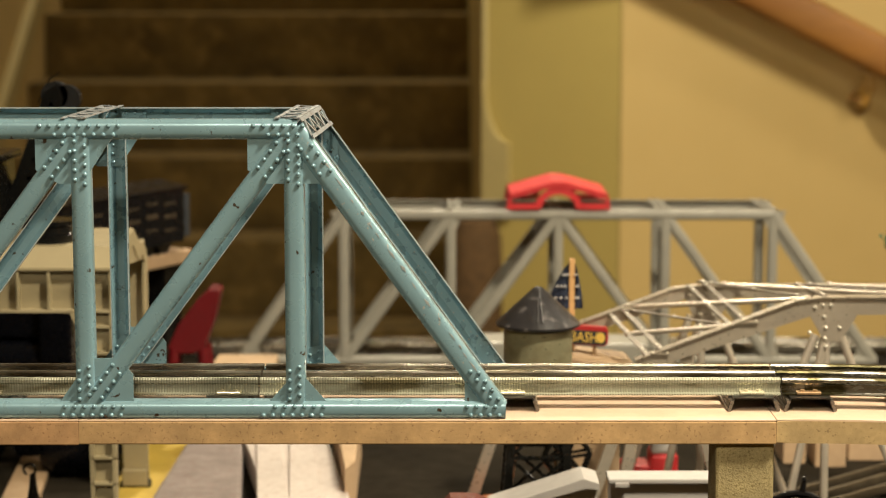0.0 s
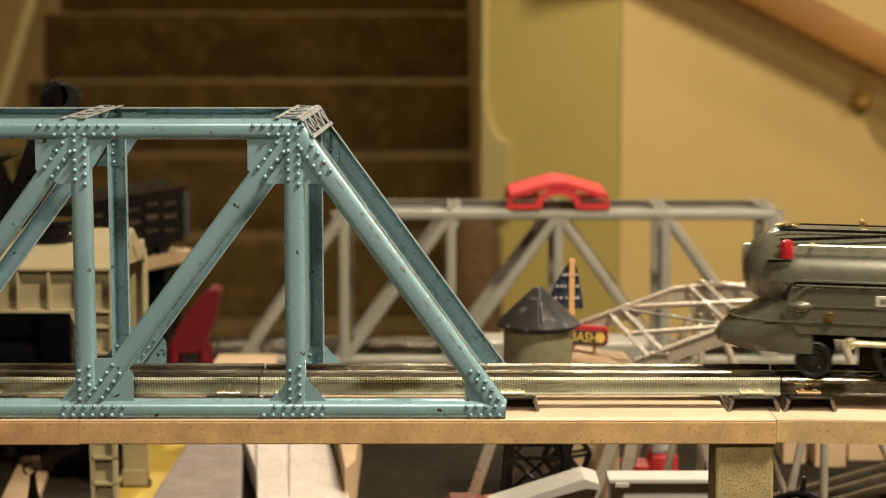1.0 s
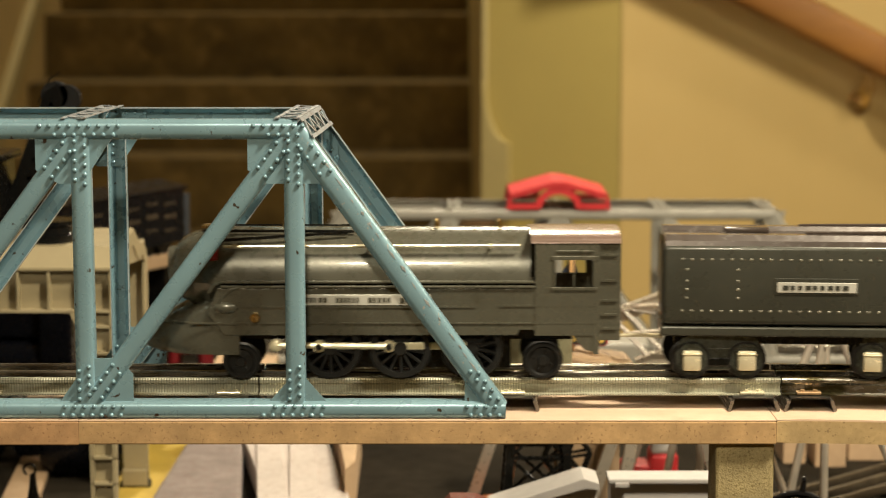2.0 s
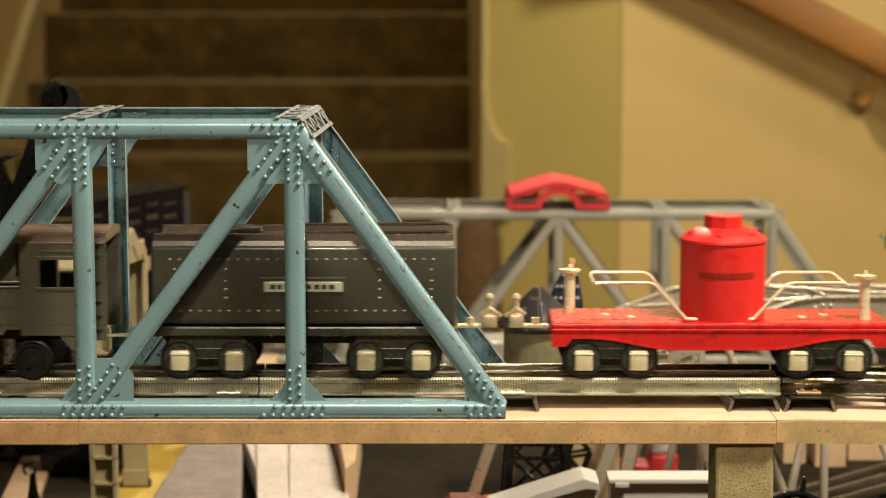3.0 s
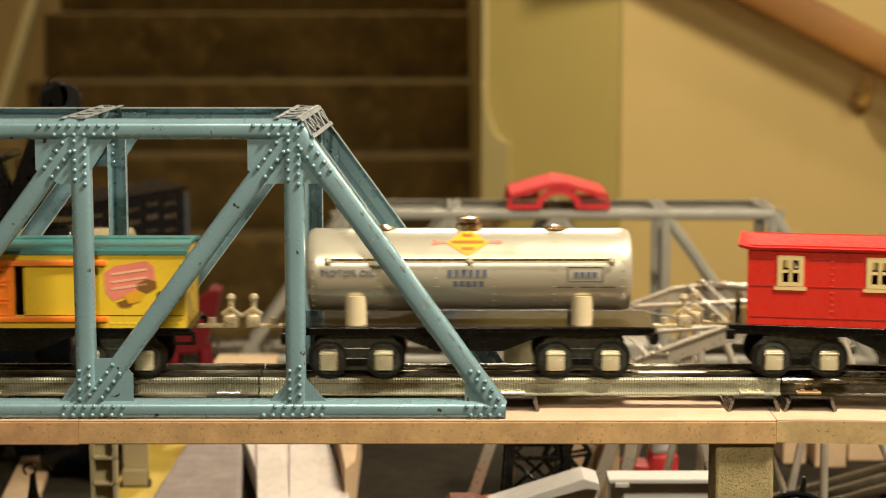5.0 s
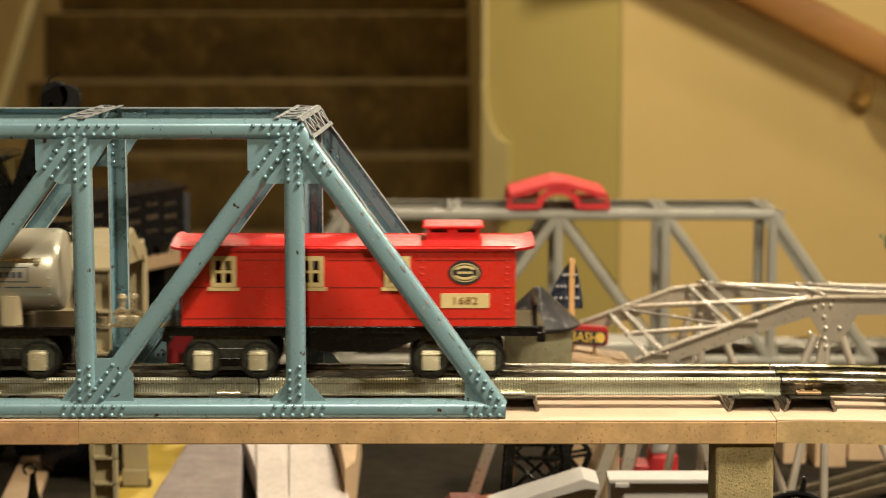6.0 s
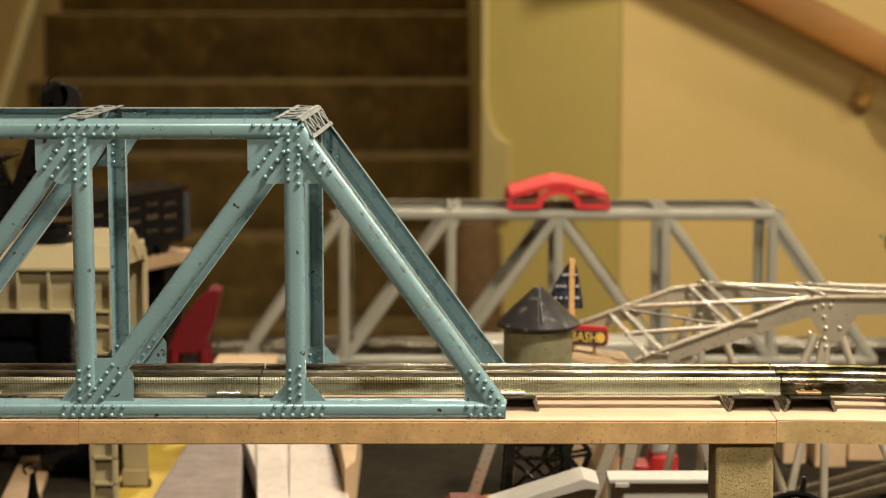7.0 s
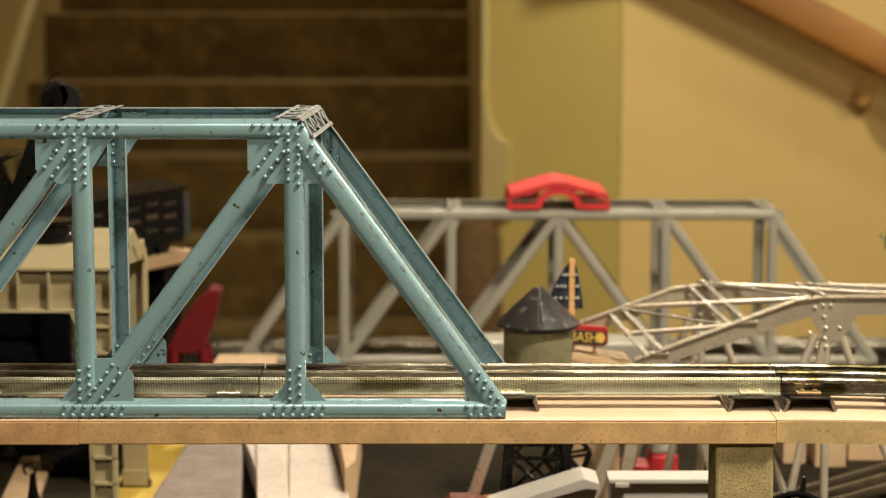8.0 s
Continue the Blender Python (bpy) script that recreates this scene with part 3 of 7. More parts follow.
    # lattice strips across the top and over the portal
    for i in (-2, -1, 0, 1, 2):
        bm = bmesh.new()
        def lattice(o, u, v, n=9):
            """Two edge bars and a zigzag between o and o+v, u wide."""
            o, u, v = Vector(o), Vector(u), Vector(v)
            nn = u.cross(v).normalized() * 0.0005
            def bar(a, b, half):
                d = (b - a).normalized()
                s = d.cross(nn).normalized() * half
                vs = [bm.verts.new(c) for c in (a - s, b - s, b + s, a + s)] + [bm.verts.new(c + nn) for c in (a - s, b - s, b + s, a + s)]
                for f in ((0, 1, 2, 3), (4, 5, 6, 7), (0, 1, 5, 4), (1, 2, 6, 5), (2, 3, 7, 6), (3, 0, 4, 7)):
                    bm.faces.new([vs[k] for k in f])
            e = u.normalized() * 0.001
            bar(o + e, o + v + e, 0.001), bar(o + u - e, o + u + v - e, 0.001)
            for k in range(n):
                bar(o + (u * 0.1 if k % 2 else u * 0.9) + v * (k / n), o + (u * 0.9 if k % 2 else u * 0.1) + v * ((k + 1) / n), 0.0009)
        z = HT + 0.0004
        lattice((i * P - 0.0085 * (i if i else 1) / max(1, abs(i)), 0.0005, z), (0.0115 * (i if i else 1) / max(1, abs(i)), 0, 0), (skew, W - 0.001, 0))
        if abs(i) == 2:
            s = i / 2
            dx, dz = 0.0066, -0.0094
            lattice((i * P + s * 0.0030, 0.0005, z), (s * dx, 0, dz), (skew, W - 0.001, 0))
        part("lattice_strip", bm, strip, br, "worn cream lattice strip")
    return br


# ---- things on the layout ----
def gantry_crane():
    c = thing("gantry_crane", "cream plastic gantry with a black crane on top", "toy crane")
    xr, xl, yn, yf = -0.2085, -0.42, 0.314, 0.450
    for y, s in ((yn, 1), (yf, -1)):
        bm = bmesh.new()
        def rib(x0, x1, z0, z1, d=0.006):
            box(bm, x0, x1, *sorted((y, y + s * d)), z0, z1, 0.0004)
        # ribbed beam: thin recessed web with raised ribs
        box(bm, xl, xr, *sorted((y + s * 0.005, y + s * 0.0065)), -0.002, 0.026)
        rib(xl, xr, 0.0235, 0.0262), rib(xl, xr, -0.0030, -0.0008)
        for k in range(8):
            x = xr - 0.0015 - k * 0.0195
            rib(x - 0.0010, x + 0.0010, -0.001, 0.024)
        # legs
        for lx, d in ((xr, -1), (xl, 1)):
            out = [(lx, -0.002), (lx + d * 0.028, -0.002), (lx + d * 0.020, -0.020), (lx + d * 0.0175, -0.05), (lx + d * 0.0165, TABLE_Z + 0.012), (lx, TABLE_Z + 0.012)]
            prism(bm, out, *sorted((y + s * 0.005, y + s * 0.0065)), "xz")
            rib(min(lx, lx + d * 0.0028), max(lx, lx + d * 0.0028), TABLE_Z + 0.012, -0.002)
            for a, b in zip(out[1:4], out[2:5]):
                prism(bm, [a, b, (b[0] - d * 0.0025, b[1]), (a[0] - d * 0.0025, a[1])], *sorted((y, y + s * 0.0055)), "xz")
            for k in range(8):
                z = -0.012 - k * 0.017
                rib(min(lx, lx + d * 0.017), max(lx, lx + d * 0.017), z - 0.001, z + 0.001)
        part("gantry_side", bm, M["cream"], c)
    bm = bmesh.new()
    prism(bm, [(yn - 0.001, 0.0262), (yn + 0.009, 0.0385), (yf - 0.055, 0.0410), (yf - 0.032, 0.0265), (yf - 0.012, 0.0255), (yf + 0.001, 0.0160), (yf + 0.001, 0.0130), (yn - 0.001, 0.0245)], xl - 0.001, xr + 0.001, "yz")
    part("platform", bm, M["cream"], c, "cream platform with sloping edges")
    # end walls with chamfered shoulders
    for x, d in ((xr, 1), (xl, -1)):
        bm = bmesh.new()
        o = [(yn, 0.024), (yn + 0.010, 0.0375), (yf - 0.056, 0.0400), (yf - 0.034, 0.0275), (yf - 0.014, 0.0265), (yf, 0.0150), (yf, -0.045), (yf - 0.012, -0.045), (yf - 0.012, 0.012), (yf - 0.020, 0.018),
             (yf - 0.040, 0.018), (yf - 0.060, 0.030), (yn + 0.014, 0.028), (yn + 0.008, 0.018), (yn + 0.008, -0.012), (yn, -0.012)]
        prism(bm, o, *sorted((x, x + d * 0.002)), "yz")
        part("end_frame", bm, M["cream"], c)
        for y in (yn + 0.003, yf - 0.003):
            bm = bmesh.new()
            box(bm, min(x - d * 0.018, x), max(x - d * 0.018, x), y - 0.005, y + 0.005, TABLE_Z + 0.006, TABLE_Z + 0.018, 0.001)
            part("foot", bm, M["cream"], c)
            bm = bmesh.new()
            for k in (0.004, 0.014):
                cyl(bm, (x - d * k, y - 0.004, TABLE_Z + 0.006), (x - d * k, y + 0.004, TABLE_Z + 0.006), 0.006, seg=16)
            part("roller", bm, M["wheel"], c, "black roller")
    # crane on its turntable
    bm = bmesh.new()
    lathe(bm, [(0.0, 0.0), (0.0165, 0.0), (0.0165, 0.005), (0.0150, 0.006), (0.0150, 0.010), (0.0160, 0.011), (0.0160, 0.014), (0, 0.015)], (-0.253, 0.345, 0.0390), "Z", 28)
    part("turntable", bm, M["crane"], c, "black turntable", smooth=True)
    bm = bmesh.new()
    box(bm, -0.335, -0.284, 0.338, 0.392, 0.0395, 0.092, 0.003)
    box(bm, -0.340, -0.280, 0.335, 0.395, 0.090, 0.095, 0.002)
    part("cab", bm, M["crane"], c, "black crane cab")
    a, b = Vector((-0.281, 0.378, 0.047)), Vector((-0.2535, 0.378, 0.131))
    d = (b - a).normalized()
    n = Vector((d.z, 0, -d.x))
    bm = bmesh.new()
    for yy in (0.371, 0.383):
        o = [a - n * 0.010, a + n * 0.010, b + n * 0.0065, b + d * 0.008, b - n * 0.0065]
        prism(bm, [(v.x, v.z) for v in o], yy, yy + 0.0025, "xz")
    for k in range(7):
        p = a + (b - a) * (k + 0.5) / 7
        cyl(bm, (p.x, 0.371, p.z), (p.x, 0.385, p.z), 0.0015, seg=6)
    part("boom", bm, M["crane"], c, "black boom")
    for off in (0.0, 0.0075):
        bm = bmesh.new()
        lathe(bm, [(0, -0.0045), (0.0090, -0.0045), (0.0070, 0.0), (0.0090, 0.0045), (0, 0.0045)], (b.x + off, 0.378, b.z - off * 0.3), "Y", 20)
        part("pulley", bm, M["black_gloss"], c, "glossy black pulley", smooth=True)
    bm = bmesh.new()
    pipe(bm, [(b.x - 0.012, 0.378, b.z - 0.006), (b.x - 0.004, 0.378, b.z + 0.010), (b.x + 0.003, 0.378, b.z + 0.0145)], 0.0005, 5)
    pipe(bm, [(b.x + 0.004, 0.378, b.z - 0.004), (-0.244, 0.378, 0.062)], 0.0004, 5)
    part("line", bm, M["crane"], c)


def dark_box_car():
    r = thing("wood_riser", "bare pine plank on posts under a dark toy box car", "wood plank", m=pose(-0.292, 0.745, 0, 0, 0, 62))
    bm = bmesh.new()
    box(bm, -0.105, 0.105, -0.024, 0.024, -0.044, -0.033, 0.001)
    part("plank", bm, M["wood"], r)
    for x in (-0.085, 0.085):
        bm = bmesh.new()
        box(bm, x - 0.012, x + 0.012, -0.015, 0.015, TABLE_Z, -0.044)
        part("post", bm, M["crane"], r, "black post")
    c = thing("dark_box_car", "dark navy toy box car with worn tan lettering", "toy train car", m=pose(-0.292, 0.745, -0.033, 0, 0, 62))
    bm = bmesh.new()
    box(bm, -0.085, 0.085, -0.029, 0.029, 0.010, 0.057, 0.001)
    part("body", bm, M["navy"], c)
    bm = bmesh.new()
    prism(bm, [(-0.031, 0.056), (0, 0.061), (0.031, 0.056), (0.031, 0.058), (0, 0.063), (-0.031, 0.058)], -0.088, 0.088, "yz")
    part("roof", bm, M["navy"], c)
    for s in (-1, 1):
        for k in range(6):
            for z, h in ((0.047, 0.002), (0.036, 0.004), (0.024, 0.002)):
                bars(c, M["rust_ink"], -0.066 + 0.026 * k, s * 0.0292, z - 0.002 * (k % 2), 0.017, h, 4)
    for x in (-0.055, 0.055):
        for s in (-0.012, 0.012):
            bm = bmesh.new()
            cyl(bm, (x + s, -0.02, 0.009), (x + s, 0.02, 0.009), 0.009, seg=16)
            part("wheel", bm, M["wheel"], c)
    bm = bmesh.new()
    box(bm, 0.0851, 0.100, -0.024, 0.024, 0.012, 0.050, 0.001)
    ball(bm, (0.101, -0.01, 0.022), 0.004, 8)
    part("end_platform", bm, M["slate"], c, "blue-grey car end")


def red_stand():
    c = thing("red_stand", "dark red plastic stand with splayed legs", "toy stand")
    bm = bmesh.new()
    prism(bm, [(-0.2133, -0.078), (-0.2051, -0.0600), (-0.1906, -0.0410), (-0.1800, -0.0312), (-0.1730, -0.0312), (-0.1718, -0.0345), (-0.1760, -0.0540), (-0.1850, -0.0790), (-0.1930, -0.0815), (-0.2050, -0.0820)], 0.585, 0.615, "xz", 0.0015)
    part("top", bm, M["red_dull"], c)
    for x, dx in ((-0.208, -0.006), (-0.186, 0.008)):
        for y in (0.589, 0.609):
            bm = bmesh.new()
            cyl(bm, (x + dx, y, TABLE_Z), (x, y, -0.078), 0.005, 0.0045, 10)
            part("leg", bm, M["red_dull"], c, smooth=True)


def water_tower():
    c = thing("water_tower", "tin water tank with black cone roof on lattice legs", "toy water tower", m=pose(0.0585, 0.28, 0))
    bm = bmesh.new()
    lathe(bm, [(0, -0.050), (0.0212, -0.050), (0.0212, -0.0052), (0.0, -0.0052)], (0, 0, 0), "Z", 36)
    part("tank", bm, M["tank_tin"], c, "dull greenish tin tank", smooth=True)
    bm = bmesh.new()
    lathe(bm, [(0.0212, -0.006), (0.0256, -0.0042), (0.0258, -0.0028), (0.0225, 0.0005), (0.0035, 0.0185), (0.0015, 0.0196), (0, 0.0198)], (0, 0, 0), "Z", 9 * 4)
    part("roof", bm, M["roof_black"], c, "scuffed black cone roof", smooth=True)
    bm = bmesh.new()
    for k in range(2):
        a = math.radians(-90 + 8 * k - 4)
        cyl(bm, (0.0225 * math.cos(a), 0.0225 * math.sin(a), 0.0008), (0.0035 * math.cos(a), 0.0035 * math.sin(a), 0.0187), 0.0005, seg=6)
    part("roof_seam", bm, M["roof_black"], c)
    legs = [(-1, -1), (1, -1), (1, 1), (-1, 1)]
    for sx, sy in legs:
        bm = bmesh.new()
        prism(bm, [(-0.002, -0.002), (0.002, -0.002), (0.002, -0.001), (-0.001, -0.001), (-0.001, 0.002), (-0.002, 0.002)], 0.0, 1.0, "xy")
        p, q = Vector((sx * 0.023, sy * 0.023, TABLE_Z)), Vector((sx * 0.015, sy * 0.015, -0.050))
        for v in bm.verts:
            k = v.co.z
            v.co = Vector((v.co.x * 1.3, v.co.y * 1.3, 0)) + p.lerp(q, k)
        part("leg", bm, M["black"], c, "black angle leg")
    for k, (z0, z1) in enumerate(((-0.152, -0.118), (-0.118, -0.084), (-0.084, -0.052))):
        for (ax, ay), (bx, by) in zip(legs, legs[1:] + legs[:1]):
            f = lambda z: 0.015 + 0.008 * (-0.05 - z) / 0.105
            bm = bmesh.new()
            cyl(bm, (ax * f(z0), ay * f(z0), z0), (bx * f(z1), by * f(z1), z1), 0.0011, seg=6)
            cyl(bm, (bx * f(z0), by * f(z0), z0), (ax * f(z1), ay * f(z1), z1), 0.0011, seg=6)
            cyl(bm, (ax * f(z1), ay * f(z1), z1), (bx * f(z1), by * f(z1), z1), 0.0013, seg=6)
            part("brace", bm, M["black"], c)


def oil_derrick_wheel():
    """A black spoked sheave on a stand beside the tower."""
    c = thing("spoked_wheel", "black spoked wheel on a thin lattice stand", "toy wheel")
    cx, cy, cz, r = 0.0800, 0.33, -0.099, 0.0155
    pts = [(cx + r * math.cos(math.radians(60 * k + 10)), cy, cz + r * math.sin(math.radians(60 * k + 10))) for k in range(7)]
    for yy in (-0.006, 0.006):
        rim = part("rim", pipe(bmesh.new(), [(x, y + yy, z) for x, y, z in pts], 0.0011, 6), M["black"], c)
        for k in range(3):
            a, b = pts[k], pts[k + 3]
            part("spoke", cyl(bmesh.new(), (a[0], a[1] + yy, a[2]), (b[0], b[1] + yy, b[2]), 0.0011, seg=6), M["black"], rim)
    for x, y, z in pts[:6]:
        part("cross_bar", cyl(bmesh.new(), (x, y - 0.006, z), (x, y + 0.006, z), 0.001, seg=6), M["black"], c)
    for s in (-1, 1):
        bm = bmesh.new()
        cyl(bm, (cx + s * 0.012, cy + 0.009, TABLE_Z), (cx, cy + 0.009, cz), 0.0012, seg=6)
        part("strut", bm, M["black"], c)
    bm = bmesh.new()
    cyl(bm, (cx, cy - 0.007, cz), (cx, cy + 0.010, cz), 0.0018, seg=8)
    part("axle", bm, M["black"], c)


def flag():
    c = thing("toy_flag", "dark blue starred flag hanging on a pale wooden stick", "flag", m=pose(0.001, 0.016, 0))
    part("stick", box(bmesh.new(), 0.0825, 0.0862, 0.358, 0.361, TABLE_Z, 0.0232, 0.0004), M["stick"], c, "pale wooden stick")
    for side in (-1, 1):
        bm = bmesh.new()
        n = 8
        x0 = 0.0825 if side < 0 else 0.0862
        wide = 0.0135 if side < 0 else 0.0055
        rows = []
        for k in range(n + 1):
            z = 0.0205 - 0.031 * k / n
            w = wide * min(1.0, (k / n * 1.25)) ** 0.75
            rows.append([(x0 + side * w * j / 4, 0.3595 + 0.0016 * math.sin(j * 1.4 + k * 0.5), z) for j in range(5)])
        for lift in (0.0, 0.0006):
            vs = [[bm.verts.new((p[0], p[1] + lift, p[2])) for p in r] for r in rows]
            for a, b in zip(vs, vs[1:]):
                for i in range(4):
                    if (a[i].co - a[i + 1].co).length > 1e-6:
                        bm.faces.new((a[i], a[i + 1], b[i + 1], b[i]))
                    elif i < 4 and (b[i].co - b[i + 1].co).length > 1e-6:
                        bm.faces.new((a[i], b[i + 1], b[i]))
        cl = part("cloth", bm, M["navy_cloth"], c, "dark blue flag cloth", smooth=True)
        bm = bmesh.new()
        for k in range(2, 8, 2):
            for j in range(1, 4):
                z = 0.0205 - 0.031 * k / n
                w = wide * min(1.0, (k / n * 1.25)) ** 0.75
                x = x0 + side * w * (j - 0.5 * (k // 2 % 2)) / 3.6
                o = [(x + (0.0011 if q % 2 == 0 else 0.0006) * math.sin(q * math.pi / 5), z + (0.0011 if q % 2 == 0 else 0.0006) * math.cos(q * math.pi / 5)) for q in range(10)]
                if side < 0 or j < 3:
                    prism(bm, o, 0.3566, 0.3574, "xz")
        part("stars", bm, M["white"], cl, "small white stars")


def bash_sign():
    """A red name board with gilt letters, partly behind the tower."""
    c = thing("name_board", "red rounded name board with yellow letters", "sign")
    bm = bmesh.new()
    o = [(0.062, -0.0312), (0.106, -0.0335), (0.1085, -0.0315), (0.1088, -0.0228), (0.1070, -0.0204), (0.062, -0.0172)]
    prism(bm, o, 0.362, 0.366, "xz", 0.0006)
    b = part("board", bm, M["sign_red"], c)
    bm = bmesh.new()
    prism(bm, [(0.064, -0.0305), (0.1060, -0.0324), (0.1072, -0.0308), (0.1074, -0.0236), (0.064, -0.0206)], 0.3612, 0.3622, "xz")
    part("face", bm, M["ink"], b, "dark face")
    text("BASH", 0.0095, Matrix.Translation((0.0926, 0.3608, -0.0272)) @ FRONT @ pose(0, 0, 0, 0, 0, -3.5), M["gilt"], b, stretch=0.80)
    bm = bmesh.new()
    oval(bm, 0.1037, 0.3606, 0.3614, -0.0274, 0.0028, 0.0034, 18)
    part("roundel", bm, M["gilt"], b, "gilt roundel")
    bm = bmesh.new()
    for x in (0.075, 0.100):
        box(bm, x - 0.0012, x + 0.0012, 0.366, 0.369, TABLE_Z, -0.022)
    part("post", bm, M["wood"], c)
    # the tan and red hull below the board
    d = thing("toy_barge", "tan and red toy hull beside the silver bridge", "toy boat")
    bm = bmesh.new()
    prism(bm, [(0.070, -0.036), (0.122, -0.0430), (0.128, -0.050), (0.118, -0.056), (0.078, -0.056)], 0.345, 0.395, "xz", 0.001)
    part("deck", bm, M["wood"], d)
    bm = bmesh.new()
    prism(bm, [(0.074, -0.0375), (0.100, -0.052), (0.098, -0.060), (0.074, -0.060)], 0.334, 0.3445, "xz", 0.001)
    part("side", bm, M["red_dull"], d)
    bm = bmesh.new()
    box(bm, 0.08, 0.116, 0.350, 0.390, TABLE_Z, -0.056)
    part("stand", bm, M["wood"], d)


def rivet_parts(parent, pts, r):
    """Single dome rivets on one mesh."""
    bm = bmesh.new()
    bmesh.ops.create_icosphere(bm, subdivisions=2, radius=r)
    first = part("rivet", bm, M["rivet"], parent, smooth=True)
    first.location = pts[0]
    for p in pts[1:]:
        o = new("rivet", first.data)
        o.parent = parent
        o.location = p


def silver_bridge():
    c = thing("silver_arch_bridge", "silver-painted riveted tin girder bridge on splayed legs", "toy bridge")
    off = Vector((-0.070, 0.072))
    x1, x2, x3 = 0.124, 0.236, 0.52
    zt, zl = 0.0068, -0.0335
    def girder(o, dz=0.0):
        bm = bmesh.new()
        y = 0.314 + o.y
        top = [(x1 - 0.002, zl), (x2 - 0.012, zt - 0.002), (x2 + 0.004, zt), (x3 - 0.004, zt), (x3 + 0.012, zt - 0.002), (x3 + x2 - x1 + 0.002, zl)]
        th = 0.0108 if o.y == 0 else 0.0075
        low = [(x3 + x2 - x1 + 0.002, zl - 0.0085), (x3 + 0.002, zt - th - 0.001), (x3 - 0.006, zt - 0.020), (x3 - 0.010, zt - 0.028), (x3 - 0.016, zt - 0.028), (x3 - 0.026, zt - th),
               (x2 + 0.026, zt - th), (x2 + 0.016, zt - 0.028), (x2 + 0.005, zt - 0.028), (x2 + 0.001, zt - 0.020), (x2 - 0.004, zt - th - 0.001), (x1 - 0.002, zl - 0.0085)]
        prism(bm, [(a + o.x, b + dz) for a, b in top + low], y, y + 0.0012, "xz")
        for (a, b), (p, q) in zip(top, top[1:]):
            prism(bm, [(a + o.x, b + dz), (p + o.x, q + dz), (p + o.x, q + dz + 0.0009), (a + o.x, b + dz + 0.0009)], y - 0.002, y + 0.0075, "xz")
        g = part("girder", bm, M["alu"], c, "silver web girder with a top flange")
        pts = [(x2 - 0.001, -0.006), (x2 + 0.004, -0.0045), (x2 + 0.009, -0.0045), (x2 + 0.005, -0.012), (x2 + 0.006, -0.019), (x2 + 0.006, -0.026), (x2 - 0.004, -0.022), (x2 + 0.015, -0.019), (x2 + 0.0065, -0.031)]
        places = [(q + o.x, y - 0.0002, zt + b + dz) for a, b in pts for q in (a, x2 + x3 - a)]
        places += [(x1 + k + o.x, y - 0.0002, zl + b + dz) for k, b in ((0.002, -0.004), (0.009, -0.0032))]
        rivet_parts(g, places, 0.0013)
    girder(Vector((0, 0))), girder(off, -0.004)
    def rod(a, b, r=0.0010, name="rod", flat=False):
        bm = bmesh.new()
        cyl(bm, a, b, r, seg=8)
        if name == "rod":
            for q in (a, b):
                ball(bm, (q[0], q[1] - 0.001, q[2] + 0.0004), r * 1.5, 8)
        part(name, bm, M["rod"], c, smooth=True)
    y0, y1 = 0.316, 0.316 + off.y
    # cross bars and paired diagonals between the girders
    def on(o, t):
        """A point along the sloping top, t from 0 at the foot to 1 at the knee, on girder o."""
        return (x1 + (x2 - x1) * t + o.x, 0.316 + o.y, zl + (zt - zl) * t + 0.001 - (0.004 if o.y else 0))
    n = Vector((0, 0))
    def flat(p, q, half=0.0019):
        """A flat riveted brace between two points of the girders."""
        p, q = Vector(p), Vector(q)
        sd = (q - p).cross(Vector((0, 0, 1))).normalized() * half
        bm = bmesh.new()
        lo = [p - sd, q - sd, q + sd, p + sd]
        up = Vector((0, 0, 0.0009))
        vs = [bm.verts.new(v) for v in lo] + [bm.verts.new(v + up) for v in lo]
        for f in ((0, 1, 2, 3), (4, 5, 6, 7), (0, 1, 5, 4), (1, 2, 6, 5), (2, 3, 7, 6), (3, 0, 4, 7)):
            bm.faces.new([vs[k] for k in f])
        b = part("brace", bm, M["alu_dark"], c, "flat silver cross brace")
        rivet_parts(b, [tuple(p.lerp(q, k) + up) for k in (0.04, 0.12, 0.5, 0.88, 0.96)], 0.0011)
    def level(o, d):
        """A point along the level top, d beyond the knee, on girder o."""
        return (x2 + d + o.x, 0.316 + o.y, zt + 0.001 - (0.004 if o.y else 0))
    for a, b in ((0.51, 0.05), (0.98, 0.52)):
        for k in (0.0, 0.08):
            flat(on(off, a + k), on(n, b + k))
    flat(on(off, 0.58), on(n, 0.52)), flat(on(off, 1.04), on(n, 0.97))
    rod(on(off, 0.62), on(n, 0.95), 0.0016)
    rod(tuple((Vector(on(off, 0.52)) + Vector(on(n, 0.04))) / 2), on(n, 0.52), 0.0016)
    for k in range(4):
        d = 0.07 * k
        rod(level(off, d + 0.022), level(n, d + 0.070), 0.0014)
        flat(level(off, d + 0.070), level(n, d + 0.005))
        flat(level(off, d + 0.076), level(n, d + 0.070))
    # end plates with rivets
    for t in (0.12, 0.62):
        p, q = Vector(on(n, t)), Vector(on(off, t))
        bm = bmesh.new()
        for e in (p, q):
            box(bm, e.x - 0.006, e.x + 0.006, e.y - 0.004, e.y + 0.004, e.z - 0.0018, e.z - 0.0006)
        pl = part("tie_plate", bm, M["alu"], c)
        rivet_parts(pl, [(e.x + k, e.y - 0.002, e.z - 0.0004) for e in (p, q) for k in (-0.0045, 0.0, 0.0045)], 0.0011)
